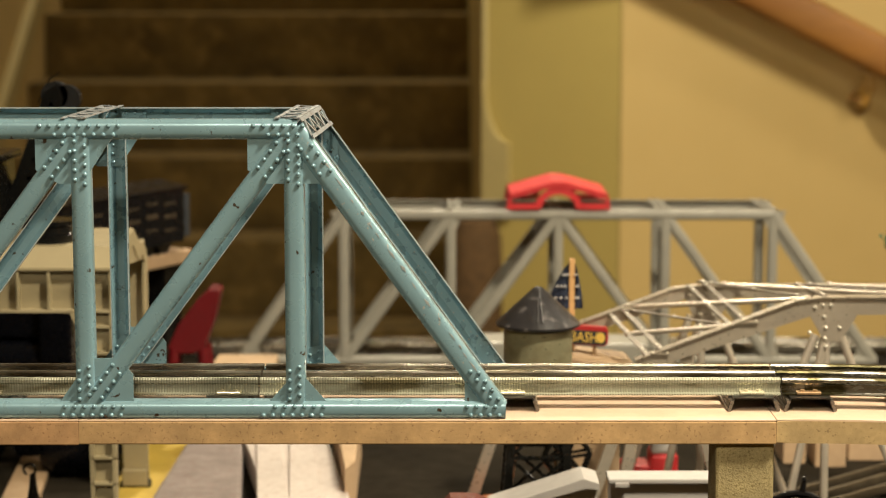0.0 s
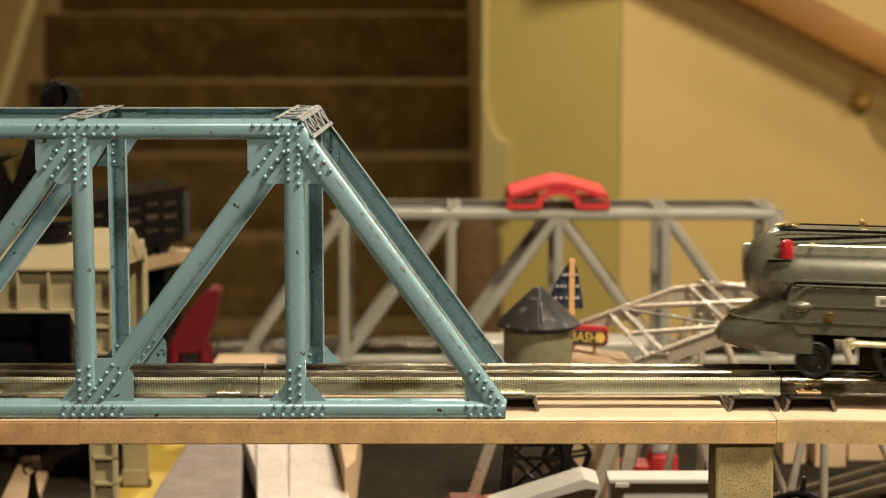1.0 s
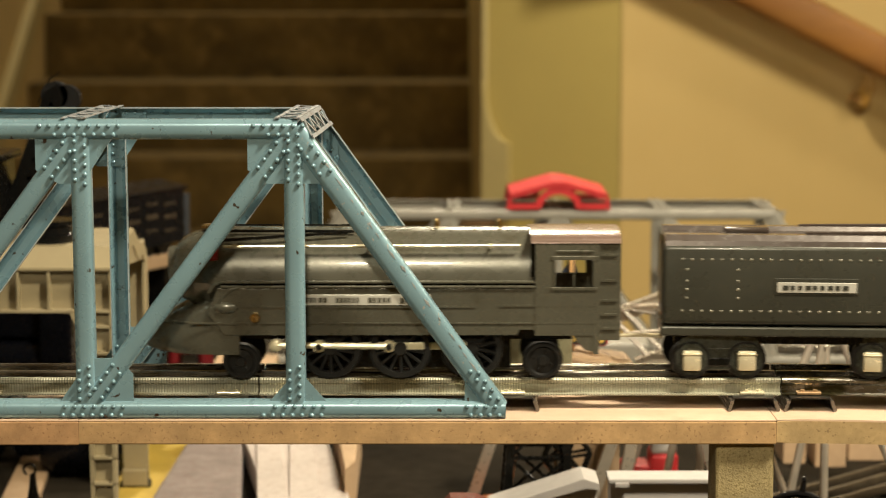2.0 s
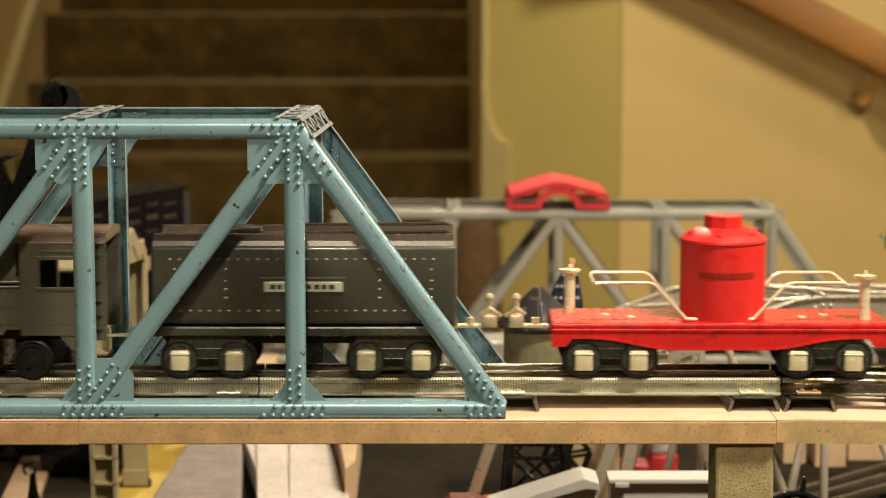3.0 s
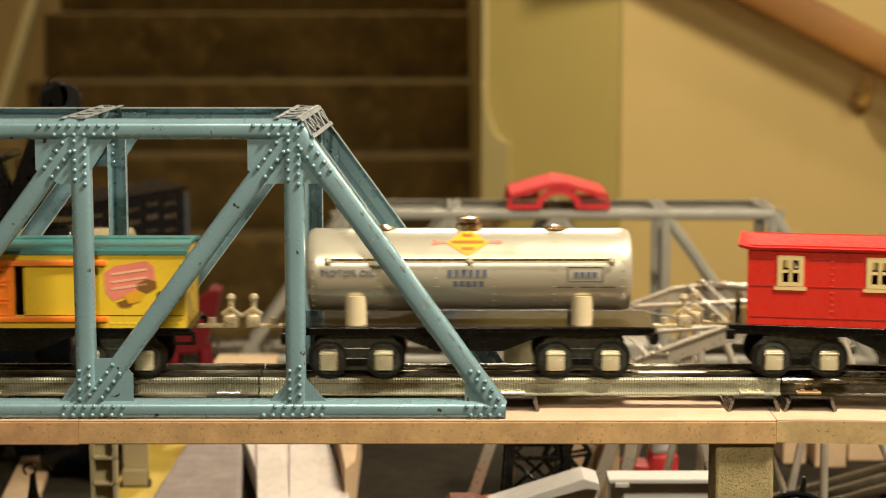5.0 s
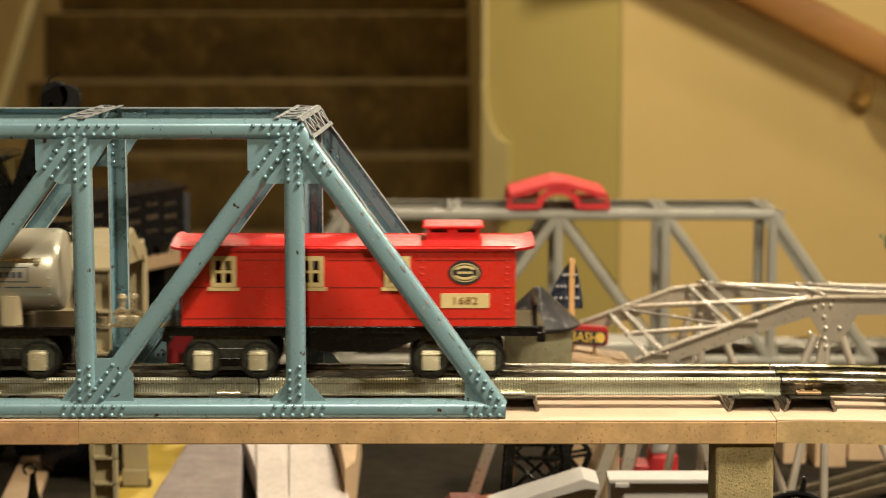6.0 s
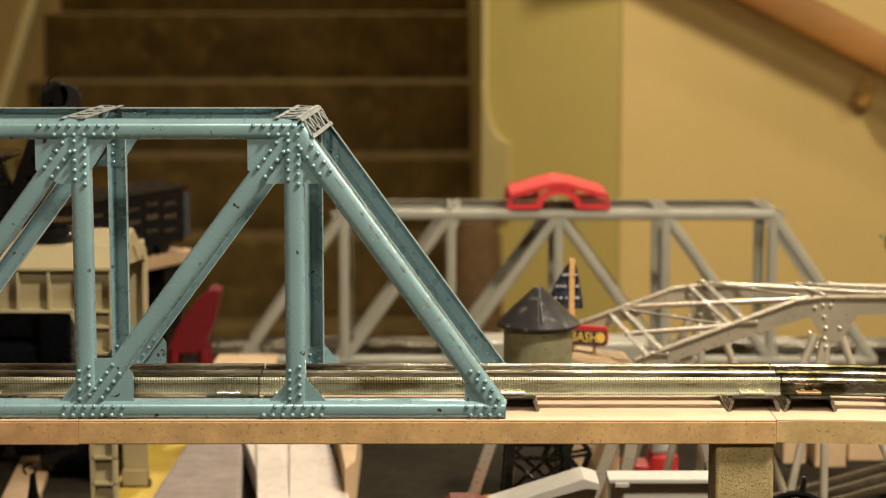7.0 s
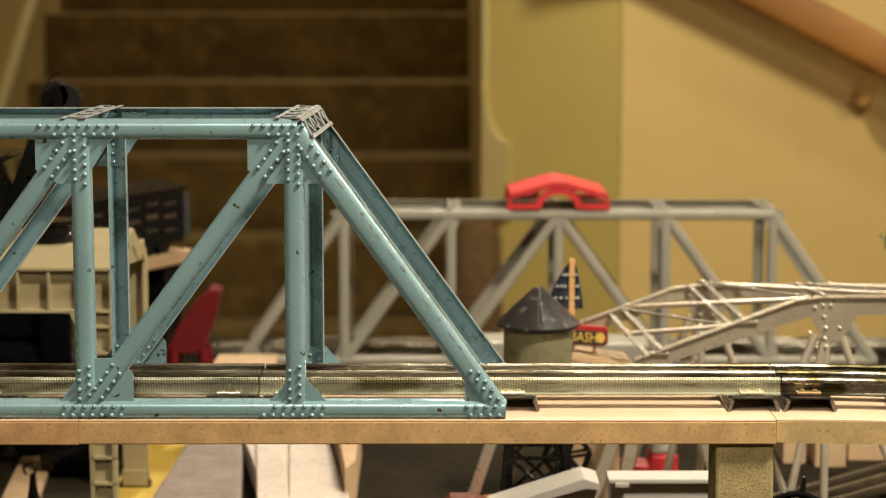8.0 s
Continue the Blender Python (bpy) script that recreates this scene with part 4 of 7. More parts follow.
    # legs to the table
    for o in (n, off):
        y = 0.3165 + o.y
        for top, foot in (((x2 + 0.000, zt - 0.024), (x2 - 0.052, TABLE_Z)), ((x2 + 0.006, zt - 0.026), (x2 - 0.020, TABLE_Z)), ((x2 + 0.007, zt - 0.026), (x2 + 0.0085, TABLE_Z)),
                          ((x2 + 0.016, zt - 0.024), (x2 + 0.072, TABLE_Z))):
            rod((top[0] + o.x, y, top[1]), (foot[0] + o.x, y, foot[1]), 0.0026, "leg")
            mx = x2 + x3
            rod((mx - top[0] + o.x, y, top[1]), (mx - foot[0] + o.x, y, foot[1]), 0.0026, "leg")
        for a, b in (((x1, zl - 0.006), (x1 - 0.038, TABLE_Z)), ((x1 + 0.004, zl - 0.006), (x1 - 0.014, TABLE_Z)), ((x1 + 0.03, zl + 0.002), (x1 + 0.062, TABLE_Z))):
            bm = bmesh.new()
            p, q = Vector((a[0] + o.x, y, a[1])), Vector((b[0] + o.x, y, b[1]))
            d = (q - p).normalized()
            sd = Vector((d.z, 0, -d.x)) * 0.0036
            prism(bm, [((p + sd).x, (p + sd).z), ((q + sd).x, (q + sd).z), ((q - sd).x, (q - sd).z), ((p - sd).x, (p - sd).z)], y, y + 0.0012, "xz")
            prism(bm, [((p + sd).x, (p + sd).z), ((q + sd).x, (q + sd).z), ((q + sd * 0.7).x, (q + sd * 0.7).z), ((p + sd * 0.7).x, (p + sd * 0.7).z)], y + 0.0012, y + 0.005, "xz")
            part("leg", bm, M["alu"], c)


def red_roof_shell():
    """The red toy roof that rests on the grey bridge."""
    c = thing("red_toy_roof", "red moulded toy roof resting on the grey bridge", "toy part")
    z = TABLE_Z + 0.1480
    y0, y1 = 0.902, 0.985
    mx = 0.107
    bm = bmesh.new()
    def beam(o):
        for d in (-1, 1):
            for y in (y0, y1 - 0.004):
                prism(bm, [(mx + d * a, z + 0.87 * b) for a, b in o], y, y + 0.004, "xz")
    arch = [(0.0160 * math.cos(math.radians(a)), 0.0005 + 0.0155 * math.sin(math.radians(a))) for a in range(0, 91, 15)]
    rim = [(0.0225 * math.cos(math.radians(a)), 0.0005 + 0.0225 * math.sin(math.radians(a))) for a in range(90, -1, -15)]
    beam(arch + rim)
    beam([(0.0222, 0.0), (0.0480, 0.0), (0.0475, 0.0060), (0.0210, 0.0060)])
    beam([(0.0478, 0.0050), (0.0440, 0.0050), (0.0425, 0.0120), (0.0455, 0.0165)])
    beam([(0.0, 0.0215), (0.0120, 0.0215), (0.0440, 0.0118), (0.0455, 0.0165), (0.0060, 0.0290), (0.0, 0.0290)])
    part("frame", bm, M["red_matt"], c)
    bm = bmesh.new()
    prism(bm, [(mx + a, z + 0.87 * b) for a, b in ((-0.0450, 0.0164), (-0.006, 0.0288), (0.006, 0.0288), (0.0450, 0.0164), (0.0450, 0.0150), (0.006, 0.0274), (-0.006, 0.0274), (-0.0450, 0.0150))], y0 + 0.004, y1 - 0.004, "xz")
    part("roof_panel", bm, M["red_matt"], c)


def table_clutter():
    def slab(name, label, cat, pts, z0, z1, material, bev=0.0008):
        t = thing(name, label, cat)
        part("board", prism(bmesh.new(), pts, z0, z1, "xy", bev), material, t)
        return t
    w = slab("white_plank", "white painted grooved plank lying on the table", "plank", [(-0.151, 0.545), (-0.0885, 0.545), (-0.0513, 0.293), (-0.1048, 0.293)], TABLE_Z, -0.137, M["white_paint"])
    for a, b, c, d in ((-0.131, -0.1055, 0.0, 0.0), (-0.106, -0.0855, 0.0, 0.0)):
        part("ridge", prism(bmesh.new(), [(a - 0.010, 0.54), (a + 0.008, 0.54), (b + 0.011, 0.295), (b - 0.012, 0.295)], -0.137, -0.1345, "xy", 0.0008), M["white_paint"], w)
    slab("grey_pad", "mottled grey-lilac foam pad on the table", "pad", [(-0.193, 0.565), (-0.153, 0.565), (-0.1285, 0.30), (-0.1985, 0.30)], TABLE_Z, -0.140, M["grey_pad"], 0.003)
    slab("mustard_strip", "mustard yellow strip lying on the table", "strip", [(-0.235, 0.60), (-0.194, 0.60), (-0.200, 0.30), (-0.232, 0.30)], TABLE_Z, -0.150, M["mustard_matt"])
    slab("pine_strip", "bare pine strip lying on the table", "strip", [(-0.322, 0.60), (-0.300, 0.60), (-0.274, 0.36), (-0.301, 0.36)], TABLE_Z, -0.149, M["wood"])
    slab("pine_block", "tan pine block beside the white plank", "wood block", [(-0.083, 0.55), (-0.062, 0.55), (-0.060, 0.40), (-0.066, 0.38)], TABLE_Z, -0.120, M["wood_tan"])
    # Shade in the gap beside the white plank, laid in as a black strip.
    slab("dark_mat", "black strip for the dark gap between planks", "mat", [(-0.130, 0.50), (-0.116, 0.50), (-0.100, 0.30), (-0.127, 0.30)], TABLE_Z + 0.0005, -0.146, M["black"])
    # a dark steam hook and tank under the shelf
    h = thing("wire_hook", "black wire hook on a small weight", "hook")
    bm = bmesh.new()
    lathe(bm, [(0, 0), (0.006, 0), (0.0055, 0.014), (0.0028, 0.026), (0.002, 0.036), (0, 0.036)], (-0.272, 0.36, TABLE_Z), "Z", 14)
    pipe(bm, [(-0.272 + 0.004 * math.cos(math.radians(a)) - 0.002, 0.36, -0.116 + 0.004 * math.sin(math.radians(a))) for a in range(-60, 241, 30)], 0.0009, 6)
    part("hook", bm, M["black"], h, smooth=True)
    n = thing("black_tank", "glossy dark rounded toy tank on the table", "toy tank")
    bm = bmesh.new()
    lathe(bm, [(0, -0.03), (0.020, -0.03), (0.024, -0.024), (0.024, 0.024), (0.020, 0.03), (0, 0.03)], (-0.262, 0.50, TABLE_Z + 0.024), "X", 28)
    part("shell", bm, M["navy"], n, smooth=True)
    # black toy engine under the gantry
    e = thing("black_engine", "black toy tank engine under the cream gantry", "toy engine", m=pose(-0.336, 0.555, TABLE_Z, 0, 0, 0))
    bm = bmesh.new()
    lathe(bm, [(0, -0.06), (0.020, -0.06), (0.022, -0.056), (0.022, 0.05), (0, 0.05)], (-0.01, 0, 0.075), "X", 24)
    part("boiler", bm, M["navy"], e, smooth=True)
    part("footplate", box(bmesh.new(), -0.08, 0.062, -0.028, 0.028, 0.034, 0.044, 0.001), M["navy"], e)
    part("cab", box(bmesh.new(), 0.036, 0.060, -0.026, 0.026, 0.044, 0.132, 0.002), M["navy"], e)
    part("smoke_box", box(bmesh.new(), -0.05, 0.036, -0.018, 0.018, 0.095, 0.125, 0.002), M["navy"], e)
    for x in (-0.05, -0.01, 0.03):
        for sgn in (-1, 1):
            bm = bmesh.new()
            lathe(bm, [(0, -0.002), (0.017, -0.002), (0.018, 0.0), (0.017, 0.002), (0, 0.002)], (x, sgn * 0.022, 0.018), "Y", 20)
            part("wheel", bm, M["navy"], e, smooth=True)
    # white lids near the front
    r = thing("grey_white_roof", "grey-white plastic toy building with sloping roof", "toy building")
    bm = bmesh.new()
    prism(bm, [(0.034, -0.0995), (0.083, -0.0825), (0.0893, -0.0840), (0.0893, -0.150), (0.034, -0.150)], 0.200, 0.222, "xz", 0.0006)
    part("wall", bm, M["white"], r)
    bm = bmesh.new()
    prism(bm, [(0.026, -0.0980), (0.0815, -0.0798), (0.0905, -0.0825), (0.0905, -0.0870), (0.083, -0.0850), (0.026, -0.1020)], 0.196, 0.226, "xz", 0.0005)
    part("roof", bm, M["white"], r, "grey-white plastic roof")
    part("base", box(bmesh.new(), 0.03, 0.0895, 0.197, 0.225, TABLE_Z, -0.150), M["white"], r)
    b = thing("white_box", "cream white plastic box with a rimmed lid", "box")
    part("body", box(bmesh.new(), 0.0972, 0.1600, 0.204, 0.218, TABLE_Z, -0.0838, 0.001), M["white"], b)
    bm = bmesh.new()
    box(bm, 0.0962, 0.1612, 0.2005, 0.221, -0.0843, -0.0811, 0.0008)
    box(bm, 0.1000, 0.1080, 0.1995, 0.201, -0.0860, -0.0833, 0.0003)
    part("lid", bm, M["white"], b)
    # brown roof, orange dome
    d = thing("orange_dome", "orange plastic dome on the table", "toy part")
    bm = bmesh.new()
    lathe(bm, [(0, 0.021), (0.008, 0.020), (0.014, 0.017), (0.0185, 0.011), (0.02, 0.0), (0, 0)], (0.0325, 0.36, TABLE_Z), "Z", 28)
    part("shell", bm, M["orange"], d, smooth=True)
    h = thing("toy_house", "small toy house with a dark red roof", "toy house")
    bm = bmesh.new()
    box(bm, 0.000, 0.040, 0.14, 0.17, TABLE_Z, -0.098, 0.0006)
    part("wall", bm, M["wood_tan"], h)
    bm = bmesh.new()
    prism(bm, [(-0.006, -0.0940), (0.004, -0.0835), (0.018, -0.0835), (0.034, -0.0900), (0.034, -0.0923), (0.018, -0.0858), (0.004, -0.0858), (-0.006, -0.0963)], 0.13, 0.18, "xz", 0.0004)
    prism(bm, [(0.001, -0.098), (0.004, -0.0861), (0.018, -0.0861), (0.033, -0.098)], 0.142, 0.168, "xz")
    part("roof", bm, M["roof_red"], h, "dark red roof")
    # red and white toy car far back
    v = thing("red_toy_truck", "red and white toy truck on the table", "toy truck", m=pose(0.152, 0.45, TABLE_Z))
    part("body", box(bmesh.new(), -0.006, 0.013, -0.014, 0.014, 0.006, 0.030, 0.002), M["red_matt"], v)
    part("hood", box(bmesh.new(), -0.026, -0.006, -0.013, 0.013, 0.010, 0.022, 0.002), M["red_matt"], v)
    part("cab", box(bmesh.new(), -0.006, 0.012, -0.013, 0.013, 0.030, 0.041, 0.003), M["white"], v, "white cab roof")
    for x in (-0.018, 0.006):
        for s in (-1, 1):
            bm = bmesh.new()
            cyl(bm, (x, s * 0.009, 0.008), (x, s * 0.016, 0.008), 0.008, seg=16)
            part("wheel", bm, M["wheel"], v)
    # hand wheel with knobs, near the post
    g = thing("ship_wheel", "black toy hand wheel with turned knobs", "toy wheel", m=pose(0.1955, 0.145, -0.096))
    bm = bmesh.new()
    pts = [(0.021 * math.cos(math.radians(a)), 0, 0.021 * math.sin(math.radians(a))) for a in range(0, 361, 15)]
    pipe(bm, pts, 0.0022, 8)
    part("rim", bm, M["black_gloss"], g, smooth=True)
    for k in range(8):
        a = math.radians(90 + 45 * k - 8)
        bm = bmesh.new()
        ca, sa = math.cos(a), math.sin(a)
        cyl(bm, (0, 0, 0), (ca * 0.023, 0, sa * 0.023), 0.0011, seg=6)
        cyl(bm, (ca * 0.023, 0, sa * 0.023), (ca * 0.0285, 0, sa * 0.0285), 0.0018, 0.0013, 8)
        ball(bm, (ca * 0.0292, 0, sa * 0.0292), 0.0017, 8)
        part("spoke", bm, M["black_gloss"], g, smooth=True)
    bm = bmesh.new()
    box(bm, -0.004, 0.004, 0.004, 0.010, TABLE_Z + 0.096, 0.004, 0.001)
    cyl(bm, (0, -0.003, 0), (0, 0.008, 0), 0.005, seg=14)
    part("stand", bm, M["black_gloss"], g)
    # cardboard boxes and dark stock at the back of the table
    for x0, x1, y0, y1, h in ((0.255, 0.272, 0.53, 0.57, 0.036), (0.277, 0.300, 0.52, 0.56, 0.033), (0.306, 0.345, 0.54, 0.60, 0.036), (-0.205, -0.150, 0.80, 0.86, 0.020)):
        t = thing("cardboard_box", "small plain tan cardboard box on the table", "box", "small boxes on the table")
        part("body", box(bmesh.new(), x0, x1, y0, y1, TABLE_Z, TABLE_Z + h, 0.0008), M["wood_tan"], t)
    for x, y, L, a in ((0.105, 0.80, 0.15, -3), (-0.40, 0.52, 0.16, 60)):
        t = thing("grey_freight_car" if x > 0 else "dark_freight_car", "pale grey toy freight car on the table" if x > 0 else "dark toy freight car on the table", "toy train car", "toy cars on the table", m=pose(x, y, TABLE_Z, 0, 0, a))
        part("body", box(bmesh.new(), -L / 2, L / 2, -0.024, 0.024, 0.012, 0.046, 0.002), M["grey"] if x > 0 else M["navy"], t)
        part("frame", box(bmesh.new(), -L / 2 - 0.004, L / 2 + 0.004, -0.02, 0.02, 0.008, 0.012), M["black"], t)
        for k in (-0.35, -0.2, 0.2, 0.35):
            bm = bmesh.new()
            cyl(bm, (L * k, -0.02, 0.008), (L * k, 0.02, 0.008), 0.008, seg=14)
            part("wheel", bm, M["wheel"], t)
    # tracks on the table
    def table_track(x, y, a, L):
        t = thing("table_track", "dark three-rail toy track on the layout table", "toy track", "tracks on the table", m=pose(x, y, TABLE_Z, 0, 0, a))
        for s in (-0.0172, 0, 0.0172):
            bm = bmesh.new()
            box(bm, -L / 2, L / 2, s - 0.0018, s + 0.0018, 0.004, 0.011, 0.0012)
            part("rail", bm, M["rail_dark"], t, smooth=True)
        for k in range(int(L / 0.055)):
            part("tie", box(bmesh.new(), -L / 2 + 0.02 + k * 0.055, -L / 2 + 0.036 + k * 0.055, -0.027, 0.027, 0, 0.004), M["tie"], t)
    table_track(0.36, 0.50, 42, 0.42)
    table_track(0.44, 0.42, 42, 0.42)
    table_track(-0.36, 0.70, 70, 0.4)
    # the grey bridge's own track
    t = thing("bridge_track", "bright three-rail track through the grey bridge", "toy track", m=pose(0.107, 0.9495, TABLE_Z))
    for s in (-0.0172, 0, 0.0172):
        part("rail", box(bmesh.new(), -0.9, 0.9, s - 0.0018, s + 0.0018, 0.006, 0.016, 0.001), M["rail"], t)
    for k in range(30):
        part("tie", box(bmesh.new(), -0.88 + k * 0.06, -0.864 + k * 0.06, -0.027, 0.027, 0, 0.006), M["tie"], t)
    # toy tree
    p = thing("toy_tree", "small green toy tree with a thin brown trunk", "toy tree")
    bm = bmesh.new()
    lathe(bm, [(0, 0), (0.016, 0), (0.016, 0.004), (0.004, 0.008), (0.0025, 0.16), (0, 0.165)], (0.352, 0.55, TABLE_Z), "Z", 16)
    part("trunk", bm, M["choc"], p, smooth=True)
    bm = bmesh.new()
    rng = random.Random(5)
    for k in range(160):
        a, e, rr = rng.uniform(0, 6.28), rng.uniform(-0.2, 1.3), rng.uniform(0.006, 0.024)
        cpt = Vector((0.350 + rr * math.cos(a) * math.cos(e), 0.55 + rr * math.sin(a) * math.cos(e), TABLE_Z + 0.162 + rr * math.sin(e)))
        u = Vector((rng.uniform(-1, 1), rng.uniform(-1, 1), rng.uniform(-1, 1))).normalized()
        v = u.orthogonal().normalized()
        bm.faces.new([bm.verts.new(cpt + q) for q in (u * 0.006, v * 0.002, -u * 0.006, -v * 0.002)])
    part("leaves", bm, M["leaf"], p)


M["plush"] = mat("brown_plush", (0.11, 0.062, 0.024), 0.95, 0, 0.3, 60, 1.0, 300)
M["crane"] = mat("dull_black_plastic", (0.004, 0.004, 0.004), 0.20, 0, 0.2, 50, spec=0.25)
M["black_gloss"] = mat("black_plastic", (0.012, 0.012, 0.013), 0.2, 0, 0.2, 50)
M["navy"] = mat("navy_enamel", (0.003, 0.0035, 0.0055), 0.25, 0, 0.3, 40, spec=0.2)
M["rust_ink"] = mat("rusty_lettering", (0.065, 0.047, 0.027), 0.6, 0, 0.3, 120)
M["slate"] = mat("slate_blue", (0.040, 0.048, 0.060), 0.55, 0, 0.2, 40, spec=0.3)
M["red_dull"] = mat("dark_red_plastic", (0.11, 0.004, 0.007), 0.45, 0, 0.12, 40, spec=0.3)
M["sign_red"] = mat("sign_red_paint", (0.32, 0.014, 0.014), 0.4, 0, 0.12, 40)
M["red_matt"] = mat("bright_red_plastic", (0.62, 0.036, 0.042), 0.45, 0, 0.06, 40)
M["tank_tin"] = mat("dull_tin", (0.34, 0.32, 0.20), 0.36, 0.5, 0.2, 40, wear=(0.18, 0.15, 0.08), wear_at=0.5, wear_scale=60, spread=0.2)
M["roof_black"] = mat("scuffed_black", (0.026, 0.024, 0.026), 0.36, 0.1, 0.3, 60, wear=(0.11, 0.10, 0.10), wear_at=0.60, wear_scale=140, spread=0.12)
M["stick"] = mat("pale_stick", (0.62, 0.36, 0.15), 0.6, 0, 0.1, 60)
M["navy_cloth"] = mat("navy_cloth", (0.012, 0.018, 0.04), 0.85, 0, 0.2, 80)
M["gilt"] = mat("gilt_letters", (0.72, 0.48, 0.10), 0.4, 0.2, 0.1, 80)
M["rivet"] = mat("bright_rivet", (0.85, 0.80, 0.70), 0.25, 0.6, 0.05, 50)
M["white_paint"] = mat("worn_white_paint", (0.57, 0.50, 0.46), 0.6, 0, 0.10, 30, 0.2, 500, wear=(0.44, 0.35, 0.31), wear_at=0.5, wear_scale=200, spread=0.25)
M["grey_pad"] = mat("mottled_grey_foam", (0.26, 0.215, 0.20), 0.9, 0, 0.2, 60, 0.6, 500, wear=(0.22, 0.16, 0.15), wear_at=0.5, wear_scale=260, spread=0.2)
M["mustard_matt"] = mat("mustard_card", (0.52, 0.36, 0.06), 0.7, 0, 0.1, 40)
M["wood_tan"] = mat("tan_card", (0.52, 0.36, 0.22), 0.75, 0, 0.12, 30)
M["roof_red"] = mat("dark_red_roof", (0.12, 0.030, 0.018), 0.6, 0, 0.2, 80, spec=0.25)
M["rail_dark"] = mat("oxidised_rail", (0.16, 0.13, 0.09), 0.4, 0.7, 0.3, 40)
M["leaf"] = mat("green_leaf", (0.05, 0.11, 0.03), 0.6, 0, 0.3, 60)

room()
stairs()
floor_cushion()
handrail()
ceiling_lamps()
table()
board()
track()
truss_bridge("truss_bridge", "worn teal pressed-tin truss bridge with riveted gussets", M["teal"], M["cream_strip"], pose(0.0298 - 3 * 0.0998, 0, 0), skew=0.004)
truss_bridge("grey_truss_bridge", "pale grey tin truss bridge on the layout table", M["grey"], M["grey"], pose(0.107, 0.905, TABLE_Z, 0, 0, 0), flip=True, detail=False, HT=0.1469)
gantry_crane()
dark_box_car()
red_stand()
water_tower()
oil_derrick_wheel()
flag()
bash_sign()
silver_bridge()
red_roof_shell()
table_clutter()


# ---- the train ----
PX = 1 / 3685.0                   # metres to one unit of the train's plan
WHEELS = []                       # turning wheels: object, x, y, z, radius
TRUCKS = []                       # pivoting trucks: object, car, x
RODS = []                         # side rods: object, x, y, z, crank


def zz(p):
    """Height over the board of a plan row p of the train's side."""
    return 0.0855 - (p - 420) * 0.0002757


def rivet_rows(parent, pts, y, material, r=0.0006):
    bm = bmesh.new()
    for x, z in pts:
        bmesh.ops.create_icosphere(bm, subdivisions=1, radius=r, matrix=Matrix.Translation((x, y, z)) @ Matrix.Diagonal((1, 0.6, 1, 1)))
    return part("rivets", bm, material, parent, smooth=True)


def wheelset(parent, x, z, r, width=0.0172):
    """Two flanged wheels on an axle."""
    bm = bmesh.new()
    for s in (-1, 1):
        y = s * width
        prof = [(0.0, s * 0.0030), (r * 0.25, s * 0.0030), (r * 0.3, s * 0.0016), (r * 0.72, s * 0.0014), (r * 0.82, s * 0.0030), (r * 0.98, s * 0.0030), (r, s * 0.0022),
                (r, -s * 0.0010), (r * 1.13, -s * 0.0014), (r * 1.13, -s * 0.0024), (0.0, -s * 0.0024)]
        lathe(bm, prof, (0, y, 0), "Y", 26)
        for k in range(4):
            a = k * math.pi / 2
            ball(bm, (math.cos(a) * r * 0.52, y + s * 0.0014, math.sin(a) * r * 0.52), r * 0.09, 6)
    cyl(bm, (0, -width, 0), (0, width, 0), 0.0016, seg=8)
    ob = part("wheelset", bm, M["wheel"], parent, "dark iron flanged wheels", smooth=True)
    ob.location = (x, 0, z)
    WHEELS.append((ob, x, 0, z, r))
    return ob


